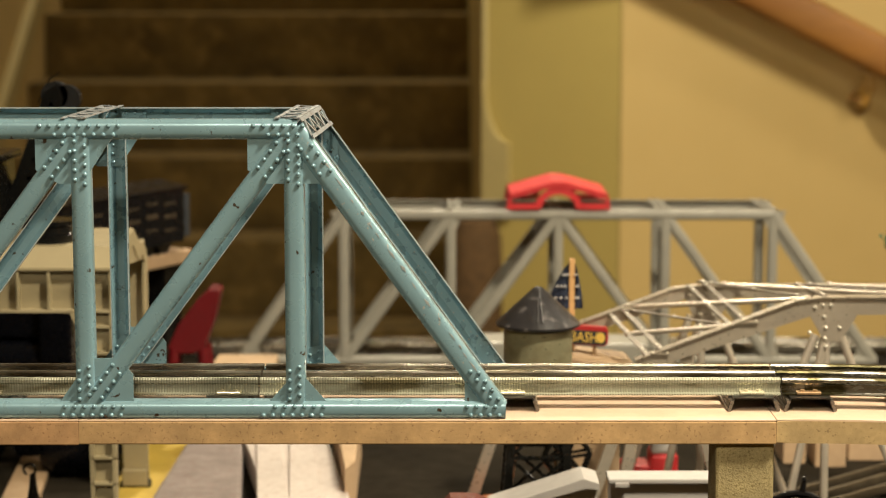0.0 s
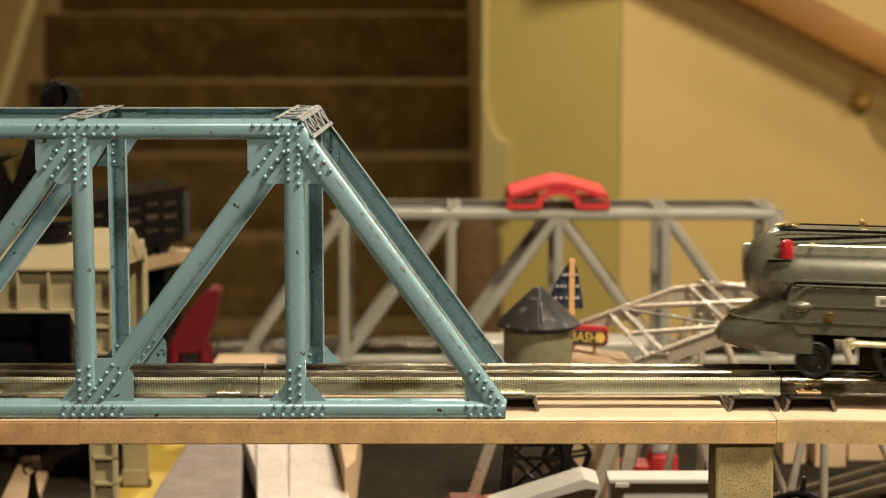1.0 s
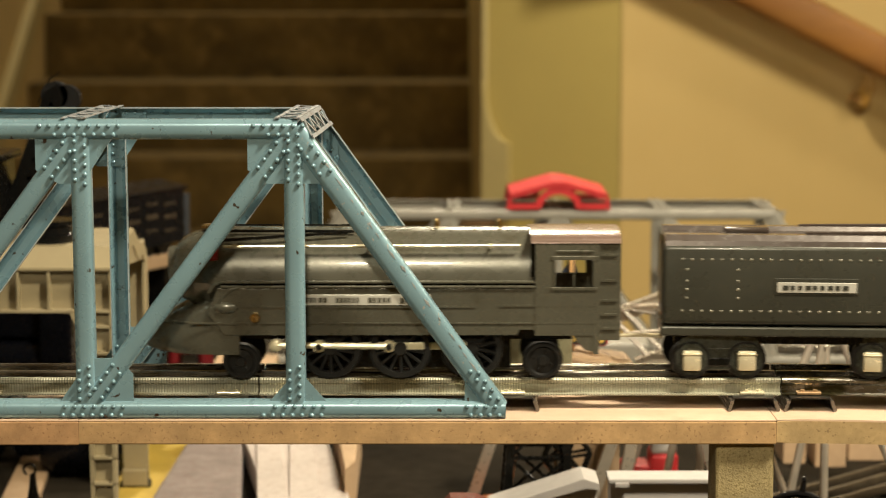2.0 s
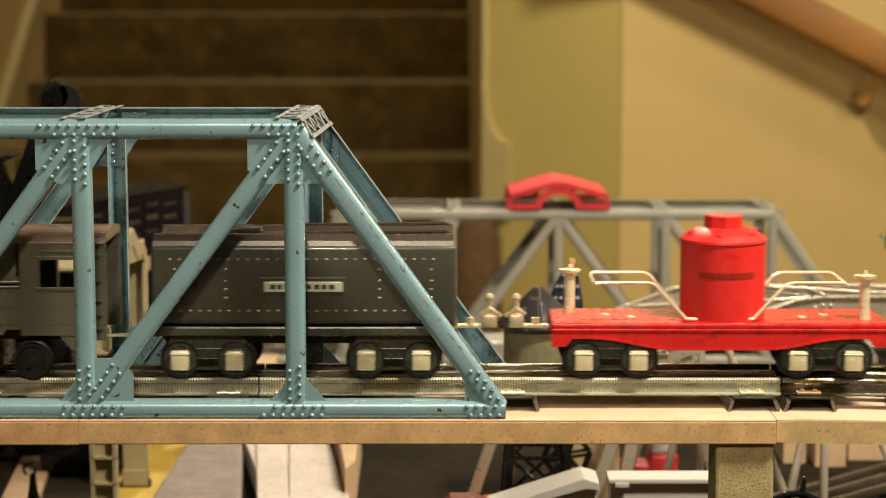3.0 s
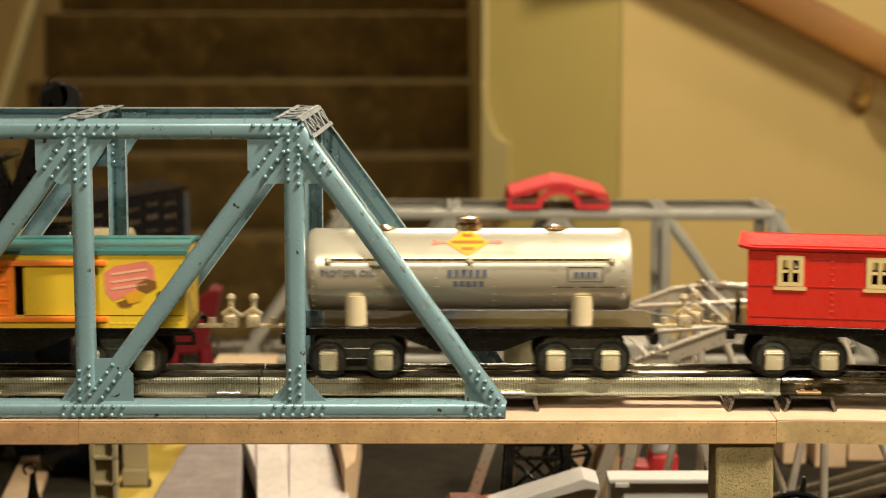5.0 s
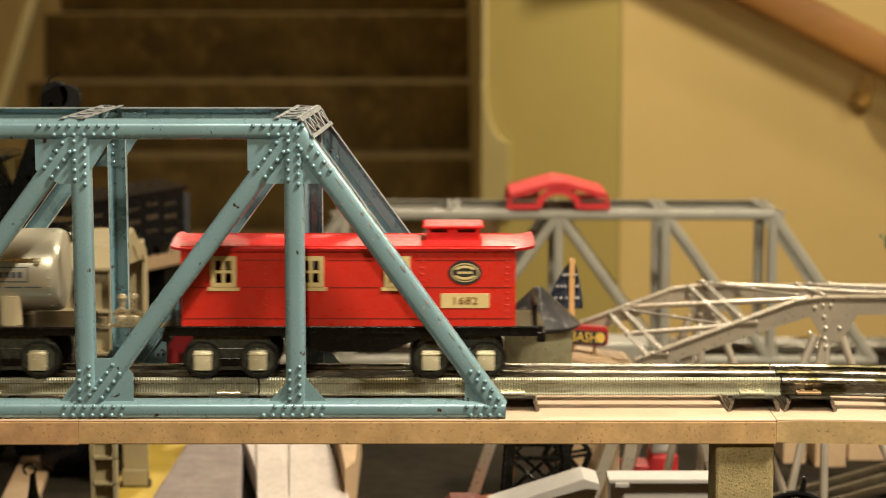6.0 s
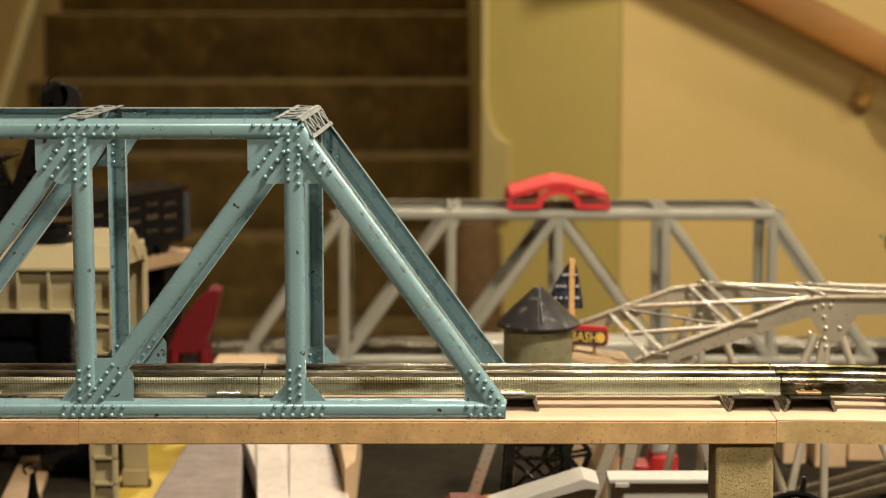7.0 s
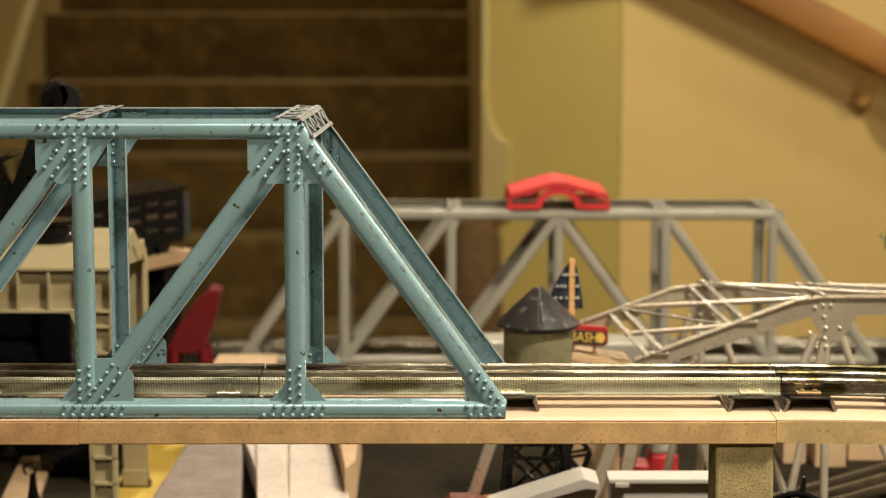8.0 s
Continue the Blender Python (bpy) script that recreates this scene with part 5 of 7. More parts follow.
def truck(car, xc, sp=98 * PX):
    """A four-wheel toy truck with pressed side frames and nickel journal boxes."""
    R, zc = 0.0092, RAIL_Z + 0.0106
    h = sp / 2
    tr = part("truck", box(bmesh.new(), -0.006, 0.006, -0.0222, 0.0222, zc + 0.0060, zc + 0.0135), M["truck"], car, "grey-green pressed-steel truck")
    tr.location = (xc, 0, 0)
    TRUCKS.append((tr, car, xc))
    for s in (-1, 1):
        lo, hi = sorted((s * 0.0222, s * 0.0236))
        out = [(-h - 0.0062, 0.0062), (-h - 0.0046, 0.0098), (-h + 0.003, 0.0108), (-h + 0.0062, 0.0128), (h - 0.0062, 0.0128), (h - 0.003, 0.0108), (h + 0.0046, 0.0098), (h + 0.0062, 0.0062),
               (h + 0.0062, -0.0050), (h - 0.0058, -0.0062), (h - 0.0070, 0.0046), (-h + 0.0070, 0.0046), (-h + 0.0058, -0.0062), (-h - 0.0062, -0.0050)]
        part("side_frame", prism(bmesh.new(), [(a, zc + b) for a, b in out], lo, hi, "xz", 0.0003), M["truck"], tr)
        part("spring_box", box(bmesh.new(), -0.0080, 0.0080, lo, hi, zc - 0.0062, zc + 0.0046, 0.0006), M["truck"], tr)
        part("spring", box(bmesh.new(), -0.0052, 0.0052, *sorted((s * 0.0234, s * 0.0244)), zc - 0.0046, zc - 0.0004, 0.0005), M["black"], tr)
        for za, zb in ((-0.0066, -0.0048), (0.0004, 0.0018)):
            part("tie_bar", box(bmesh.new(), -h + 0.005, h - 0.005, lo, hi, zc + za, zc + zb, 0.0003), M["truck"], tr)
    for sx in (-h, h):
        wheelset(tr, sx, RAIL_Z + R, R)
        for s in (-1, 1):
            bm = bmesh.new()
            box(bm, sx - 0.0043, sx + 0.0043, s * 0.0262 - 0.0027, s * 0.0262 + 0.0027, zc - 0.0062, zc + 0.0034, 0.0009)
            box(bm, sx - 0.0046, sx + 0.0046, s * 0.0264 - 0.0029, s * 0.0264 + 0.0029, zc + 0.0016, zc + 0.0024, 0.0004)
            part("journal_box", bm, M["nickel"], tr, "shiny nickel journal box", smooth=True)
            bm = bmesh.new()
            y0, y1 = sorted((s * 0.0234, s * 0.0250))
            loops = [[bm.verts.new((sx + q * math.cos(math.radians(22.5 + 45 * k)), y, zc - 0.001 + q * 1.02 * math.sin(math.radians(22.5 + 45 * k)))) for k in range(8)]
                     for q, y in ((0.0080, y0), (0.0080, y1), (0.0066, y1), (0.0066, y0))]
            for la, lb in zip(loops, loops[1:] + loops[:1]):
                for k in range(8):
                    bm.faces.new((la[k], la[(k + 1) % 8], lb[(k + 1) % 8], lb[k]))
            part("pedestal", bm, M["truck"], tr, "pressed octagonal pedestal")
    return tr


def coupler(car, x, d):
    """A latch coupler of stamped brass, reaching out towards d."""
    z = 0.0375
    bm = bmesh.new()
    box(bm, min(x, x + d * 0.020), max(x, x + d * 0.020), -0.004, 0.004, z - 0.0006, z + 0.0006)
    cyl(bm, (x + d * 0.007, 0, z), (x + d * 0.007, 0, z + 0.004), 0.002, seg=10)
    box(bm, x + d * 0.0165 - 0.0035, x + d * 0.0165 + 0.0035, -0.0055, 0.0055, z - 0.0005, z + 0.0060, 0.0012)
    cyl(bm, (x + d * 0.0165, 0.001, z + 0.004), (x + d * 0.0165, 0.001, z + 0.0135), 0.0015, seg=8)
    ball(bm, (x + d * 0.0165, 0.001, z + 0.0138), 0.0024, 8)
    pipe(bm, [(x + d * 0.0125, -0.003, z + 0.006), (x + d * 0.0165, -0.004, z + 0.009), (x + d * 0.022, -0.003, z + 0.005)], 0.0012, 6)
    part("coupler", bm, M["coupler"], car, "tarnished brass latch coupler", smooth=True)


def car_thing(name, label, u_mid):
    c = thing(name, label, "toy train car", "cars of the toy train", pose((u_mid - 784) * PX, TRACK_Y, 0))
    c["home"] = (u_mid - 784) * PX
    return c


def underframe(car, half, z0, z1, material, belly=0.006, bx=(0.027, 0.016), name="underframe", thick=0.028):
    """Side sills with a fish-belly in the middle, end beams and a deck plate."""
    z0, belly = z0 + 0.0014, belly + 0.0014
    bm = bmesh.new()
    for s in (-1, 1):
        out = [(-half, z0), (half, z0), (half, z1), (-half, z1)]
        out = [(-half, z1), (half, z1), (half, z0), (bx[0] + 0.008, z0), (bx[1], z0 - belly), (-bx[1], z0 - belly), (-bx[0] - 0.008, z0), (-half, z0)]
        y = s * thick
        prism(bm, out, min(y, y - s * 0.0012), max(y, y - s * 0.0012), "xz")
        # pressed panel ribs on the belly
        box(bm, -bx[1], bx[1], min(y, y + s * 0.0006), max(y, y + s * 0.0006), z0 - belly, z0 - belly + 0.0008)
        f0, f1 = sorted((y, y + s * 0.0008))
        box(bm, -0.0006, 0.0006, f0, f1, z0 - belly, z1 - 0.001)
        for d in (-1, 1):
            prism(bm, [(d * bx[1], z0 - belly), (d * (bx[0] + 0.008), z0), (d * (bx[0] + 0.008), z0 + 0.0010), (d * bx[1], z0 - belly + 0.0012)], f0, f1, "xz")
            prism(bm, [(d * 0.003, z0 + 0.0012), (d * (bx[0] - 0.002), z0 + 0.0012), (d * (bx[0] - 0.002), z0 + 0.0020), (d * 0.003, z0 + 0.0020)], f0, f1, "xz")
        box(bm, -half, half, f0, f1, z1 - 0.0012, z1 - 0.0002, 0.0002)
    frame_part = part(name, bm, material, car)
    part("deck", box(bmesh.new(), -half, half, -thick, thick, z1 - 0.0012, z1, 0.0003), M["deck_black"], car, "glossy black deck plate")
    return frame_part


def locomotive():
    c = car_thing("steam_locomotive", "grey-green die-cast streamlined toy steam locomotive", 946)
    X = lambda p: (p - 1150) * PX
    hw = 0.028
    # boiler shell with a domed nose
    bm = bmesh.new()
    rings = []
    z0, rz = zz(506), zz(414) - zz(506)
    for p, k in ((772, 0.10), (774, 0.25), (779, 0.42), (787, 0.58), (798, 0.72), (812, 0.84), (830, 0.93), (852, 0.985), (880, 1.0), (1428, 1.0)):
        ring = []
        for i in range(17):
            a = math.pi * i / 16
            ring.append((X(p), 0.0262 * k * math.cos(a), z0 + 0.004 * (1 - k) + (rz - 0.004 * (1 - k)) * k ** 0.85 * math.sin(a)))
        ring += [(X(p), -0.0262 * k * 0.6, z0 - 0.012 * k), (X(p), 0.0262 * k * 0.6, z0 - 0.012 * k)]
        rings.append(ring)
    loft(bm, rings)
    part("boiler", bm, M["gun"], c, smooth=True)
    # headlamp and nose trim
    bm = bmesh.new()
    lathe(bm, [(0.0, 0.0), (0.0075, 0.0), (0.0082, 0.002), (0.0082, 0.0065), (0, 0.0065)], (X(772), 0, zz(478)), "X", 20)
    part("headlamp", bm, M["gun"], c, "grey headlamp housing", smooth=True)
    # running board: two ledges
    bm = bmesh.new()
    for s in (-1, 1):
        for pa, pb, yy in ((500, 505, 0.0286), (508, 513, 0.0292)):
            box(bm, X(872), X(1432), min(s * 0.022, s * yy), max(s * 0.022, s * yy), zz(pb), zz(pa), 0.0006)
    part("running_board", bm, M["gun"], c, smooth=True)
    for s in (-1, 1):
        bm = bmesh.new()
        pipe(bm, [(X(905), s * 0.0284, zz(511)), (X(890), s * 0.0284, zz(516)), (X(878), s * 0.0284, zz(527)), (X(870), s * 0.0282, zz(545)), (X(866), s * 0.0278, zz(560))], 0.0009, 8)
        pipe(bm, [(X(876), s * 0.0280, zz(502)), (X(862), s * 0.0272, zz(508)), (X(852), s * 0.0262, zz(522))], 0.0008, 8)
        part("ledge_sweep", bm, M["gun"], c, smooth=True)
    # skirt sides
    for s in (-1, 1):
        bm = bmesh.new()
        y0, y1 = sorted((s * (hw - 0.0016), s * hw))
        prism(bm, [(X(868), zz(513)), (X(1540), zz(513)), (X(1540), zz(597)), (X(1470), zz(597)), (X(1468), zz(585)), (X(1404), zz(585)), (X(1400), zz(597)), (X(880), zz(597)), (X(850), zz(560))], y0, y1, "xz", 0.0004)
        for pa, xa, xb in ((546, 890, 1325), (575, 815, 1540), (544, 1368, 1540)):
            box(bm, X(xa), X(xb), *sorted((s * hw, s * (hw + 0.0005))), zz(pa + 1.5), zz(pa - 1.5))
        part("skirt", bm, M["gun"], c)
    # pilot: a rounded prow that flares downwards
    bm = bmesh.new()
    rings = []
    for pz, front in ((632, 742), (626, 727), (612, 722), (596, 731), (578, 750), (562, 776), (548, 800), (540, 830)):
        ring = []
        for i in range(19):
            a = -math.pi / 2 + math.pi * i / 18
            ring.append((X(905) - (905 - front) * PX * math.cos(a) ** 0.8 if abs(math.cos(a)) > 1e-6 else X(905), (hw - 0.0006) * math.sin(a), zz(pz)))
        rings.append(ring)
    loft(bm, rings)
    part("pilot", bm, M["gun"], c, "rounded grey pilot with a raised rib", smooth=True)
    bm = bmesh.new()
    pts = [(X(903) - (903 - 745) * PX * math.cos(a), hw * math.sin(a), zz(577)) for a in [(-90 + 10 * i) * math.pi / 180 for i in range(19)]]
    pipe(bm, pts, 0.0007, 6)
    part("pilot_rib", bm, M["gun"], c)
    for s in (-1, 1):
        part("cylinder_bulge", ball(bmesh.new(), (X(882), s * hw, zz(548)), 0.0062, 12, 1.0, 0.35, 0.45), M["gun"], c, smooth=True)
    # frame under the skirt and a black backing added for darkness between spokes
    bm = bmesh.new()
    box(bm, X(880), X(1500), -0.012, 0.012, zz(612), zz(560))
    box(bm, X(985), X(1390), -0.0155, 0.0155, RAIL_Z + 0.004, zz(575))
    part("frame", bm, M["black"], c)
    # cab walls round the windows
    zr = zz(430)
    for s in (-1, 1):
        bm = bmesh.new()
        y0, y1 = sorted((s * (hw - 0.0014), s * (hw + 0.0004)))
        bm.free()
        for xa, xb, pa, pb in ((1432, 1466, 430, 597), (1536, 1546, 430, 630), (1466, 1536, 513, 597), (1466, 1536, 430, 463)):
            part("cab_panel", box(bmesh.new(), X(xa), X(xb), y0, y1, zz(pb), zz(pa)), M["gun"], c)
        bm = bmesh.new()
        for xa, xb, pa, pb in ((1460, 1542, 456, 463), (1460, 1542, 511, 517), (1464, 1468, 463, 511), (1534, 1538, 463, 511), (1499, 1502, 463, 511), (1470, 1535, 446, 450)):
            box(bm, X(xa), X(xb), *sorted((s * (hw + 0.0004), s * (hw + 0.0010))), zz(pb), zz(pa), 0.0002)
        part("cab_window", bm, M["gun"], c)
        bm = bmesh.new()
        y0, y1 = sorted((s * (hw - 0.003), s * (hw - 0.001)))
        box(bm, X(1546), X(1584), y0, y1, zz(606), zz(430))
        for pa in (455, 500, 535, 560, 585):
            box(bm, X(1550), X(1578), *sorted((s * (hw - 0.001), s * (hw - 0.0002))), zz(pa + 2), zz(pa - 2))
        part("cab_door", bm, M["gun"], c, "grey panelled cab door")
        # step plates under the cab
        bm = bmesh.new()
        prism(bm, [(X(1500), zz(597)), (X(1548), zz(597)), (X(1545), zz(628)), (X(1520), zz(622))], *sorted((s * (hw - 0.0012), s * hw)), "xz")
        part("cab_step", bm, M["gun"], c)
    bm = bmesh.new()
    ring = lambda p, k=1.0: [(X(p), 0.0288 * k * math.cos(math.pi * i / 14), zr - 0.001 + (zz(413) - zr + 0.001) * k * math.sin(math.pi * i / 14) ** 0.8) for i in range(15)]
    loft(bm, [ring(1424), ring(1584)])
    part("cab_roof", bm, M["gun_top"], c, "brownish grey rounded cab roof", smooth=True)
    # Black panel put in for the shaded recess ahead of the cab.
    bm = bmesh.new()
    prism(bm, [(0.0255, zz(506)), (0.0275, zz(440)), (0.012, zz(417)), (-0.012, zz(417)), (-0.0275, zz(440)), (-0.0255, zz(506))], X(1424), X(1432), "yz")
    part("cab_front", bm, M["black"], c)
    # boiler fittings
    bm = bmesh.new()
    for s in (-1, 1):
        pipe(bm, [(X(878), s * 0.0246, zz(441)), (X(1404), s * 0.0246, zz(439))], 0.0008, 8)
        for p in (900, 1140, 1353):
            ball(bm, (X(p), s * 0.0246, zz(440)), 0.0014, 8)
            cyl(bm, (X(p), s * 0.0246, zz(440)), (X(p), s * 0.018, zz(444)), 0.0006, seg=6)
    part("handrail", bm, M["nickel"], c, "nickel handrail along the boiler", smooth=True)
    for s in (-1, 1):
        part("pipe", pipe(bmesh.new(), [(X(842), s * 0.0195, zz(434)), (X(960), s * 0.0190, zz(427)), (X(1100), s * 0.0155, zz(419))], 0.0008, 6), M["black"], c, smooth=True)
        part("pipe", pipe(bmesh.new(), [(X(838), s * 0.0130, zz(418)), (X(1000), s * 0.0130, zz(418)), (X(1110), s * 0.0130, zz(419))], 0.0007, 6), M["black"], c, smooth=True)
    for s in (-1, 1):
        bm = bmesh.new()
        lathe(bm, [(0, -0.0044), (0.0034, -0.0044), (0.0036, 0.001), (0.0028, 0.0040), (0, 0.0052)], (X(855), s * 0.0235, zz(449)), "Z", 14)
        part("marker_lamp", bm, M["marker"], c, "red marker lamp", smooth=True)
        bm = bmesh.new()
        box(bm, X(822), X(866), *sorted((s * 0.017, s * 0.0262)), zz(467), zz(465))
        part("lamp_bracket", bm, M["gun"], c)
    part("stack", box(bmesh.new(), X(832), X(872), -0.006, 0.006, zz(416), zz(411), 0.001), M["brass"], c, "low brass stack rim", smooth=True)
    for p, r in ((985, 0.0016), (1257, 0.0014), (1370, 0.0012)):
        bm = bmesh.new()
        lathe(bm, [(r, -0.002), (r, 0.003), (r * 0.6, 0.0045), (0, 0.005)], (X(p), 0, zz(414) - 0.001), "Z", 10)
        part("whistle", bm, M["brass"], c, "small brass whistle", smooth=True)
    for s in (-1, 1):
        bm = bmesh.new()
        box(bm, X(1014), X(1246), *sorted((s * hw, s * (hw + 0.0007))), zz(543), zz(524), 0.0002)
        pl = part("name_plate", bm, M["plate"], c, "nickel plate with dark bars")
        yy = s * (hw + 0.0008)
        for p, w, n in ((1043, 42, 5), (1100, 44, 6), (1157, 42, 5), (1214, 42, 4)):
            bars(pl, M["gun"], X(p), yy, zz(533.5), w * PX, 9 * PX, n)
        bm = bmesh.new()
        lathe(bm, [(0, -0.002), (0.0022, -0.002), (0.0026, 0.0), (0.0014, 0.0015), (0, 0.0018)], (X(934), s * hw, zz(565)), "Y", 12)
        part("knob", bm, M["brass"], c, "small brass knob", smooth=True)
    # wheels
    zc = RAIL_Z
    for p, r in ((907, 0.0082), (1447, 0.0088)):
        w = wheelset(c, X(p), zc + r, r, 0.0185)
    for p in (1067, 1192, 1320):
        r = 0.0148
        bm = bmesh.new()
        for s in (-1, 1):
            y = s * 0.0186
            lathe(bm, [(r * 0.80, s * 0.002), (r * 0.98, s * 0.002), (r, s * 0.001), (r, -s * 0.001), (r * 1.07, -s * 0.0014), (r * 1.07, -s * 0.0024), (r * 0.80, -s * 0.0024), (r * 0.80, s * 0.002)], (0, y, 0), "Y", 32)
            lathe(bm, [(0, -0.0024), (r * 0.22, -0.0024), (r * 0.22, 0.0024), (0, 0.0024)], (0, y, 0), "Y", 14)
            cyl(bm, (0.0056, y, 0), (0.0056, y + s * 0.005, 0), 0.0016, seg=8)
        cyl(bm, (0, -0.0186, 0), (0, 0.0186, 0), 0.002, seg=8)
        ob = part("driving_wheel", bm, M["wheel"], c, "dark spoked driving wheels", smooth=True)
        spoke = None
        for s in (-1, 1):
            for k in range(14):
                if spoke is None:
                    sp = spoke = part("spoke", cyl(bmesh.new(), (r * 0.18, 0, 0), (r * 0.84, 0, 0), 0.0011, 0.0009, 6), M["wheel"], ob)
                else:
                    sp = new("spoke", spoke.data)
                    sp.parent = ob
                sp.matrix_basis = pose(0, s * 0.0186, 0, 0, 360 * k / 14, 0)
        ob.location = (X(p), 0, zc + r)
        WHEELS.append((ob, X(p), 0, zc + r, r))
    for s in (-1, 1):
        bm = bmesh.new()
        y0, y1 = sorted((s * 0.0228, s * 0.0240))
        a, b = X(1067), X(1320)
        mid = X(1192)
        box(bm, a - mid, b - mid, y0, y1, -0.0018, 0.0018, 0.0005)
        for q in (a, mid, b):
            lathe(bm, [(0, -0.0012), (0.0031, -0.0012), (0.0031, 0.0010), (0.0018, 0.0018), (0, 0.0018)], (q - mid, s * 0.0236, 0), "Y", 12)
        pipe(bm, [(0, s * 0.0246, 0), (X(990) - mid, s * 0.0246, 0.0006)], 0.0016, 8)
        ball(bm, (X(990) - mid, s * 0.0246, 0.0006), 0.0034, 10, 1, 0.5, 1)
        ob = part("side_rod", bm, M["rod_cream"], c, "yellowed nickel side rod", smooth=True)
        RODS.append((ob, mid, 0, zc + 0.0148, 0.0056))
    # hook and drawbar towards the tender
    bm = bmesh.new()
    box(bm, X(1580), X(1668), -0.003, 0.003, 0.0322, 0.0332)
    pipe(bm, [(X(1575), -0.012, zz(607)), (X(1620), -0.012, zz(604)), (X(1664), -0.010, zz(610))], 0.0007, 6)
    part("drawbar", bm, M["nickel"], c, smooth=True)
    return c


def tender():
    c = car_thing("tender", "grey-green riveted tin tender with a nameplate", 1731.5)
    X = lambda p: (p - 718.5) * PX
    hw = 0.0285
    bm = bmesh.new()
    box(bm, X(447), X(990), -hw, hw, zz(578), zz(437), 0.0025, 3)
    part("body", bm, M["gun_dark"], c, smooth=True)
    bm = bmesh.new()
    prof = [(-hw + 0.001, zz(440)), (-hw + 0.002, zz(430)), (-hw + 0.0045, zz(420)), (-0.017, zz(420)), (-0.015, zz(428)), (0.015, zz(428)), (0.017, zz(420)), (hw - 0.0045, zz(420)), (hw - 0.002, zz(430)), (hw - 0.001, zz(440))]
    prism(bm, prof, X(452), X(985), "yz")
    part("coal_deck", bm, M["gun_deck"], c, "brownish flared tender deck")
    bm = bmesh.new()
    for s in (-1, 1):
        pipe(bm, [(X(700), s * 0.018, zz(419)), (X(970), s * 0.018, zz(416)), (X(980), s * 0.018, zz(420))], 0.0009, 6)
    box(bm, X(560), X(640), -0.008, 0.008, zz(424), zz(414), 0.001)
    part("deck_rail", bm, M["gun_deck"], c, smooth=True)
    bm = bmesh.new()
    box(bm, X(445), X(992), -hw - 0.0004, hw + 0.0004, zz(598), zz(581), 0.0008)
    part("sill", bm, M["gun_dark"], c)
    bm = bmesh.new()
    box(bm, X(470), X(970), -0.02, 0.02, zz(615), zz(598))
    part("underframe", bm, M["black"], c)
    pts = []
    for k in range(28):
        p = 482 + k * 17.3
        pts += [(X(p), zz(462)), (X(p), zz(553))]
    for p in (490, 580, 853, 945):
        for q in (480, 500, 515, 530):
            pts.append((X(p), zz(q)))
    for s in (-1, 1):
        rivet_rows(c, pts, s * hw, M["rivet_dull"], 0.0007)
        bm = bmesh.new()
        box(bm, X(645), X(792), *sorted((s * hw, s * (hw + 0.0004))), zz(523), zz(494), 0.0002)
        fr = part("plate_frame", bm, M["gun_dark"], c)
        bm = bmesh.new()
        box(bm, X(649), X(788), *sorted((s * (hw + 0.0004), s * (hw + 0.0008))), zz(519), zz(501), 0.0002)
        part("name_plate", bm, M["plate"], fr, "dull nickel plate with dark bars")
        bars(fr, M["gun_dark"], X(718), s * (hw + 0.0009), zz(510), 118 * PX, 8 * PX, 9)
    truck(c, X(545)), truck(c, X(878))
    coupler(c, X(990), 1)
    return c


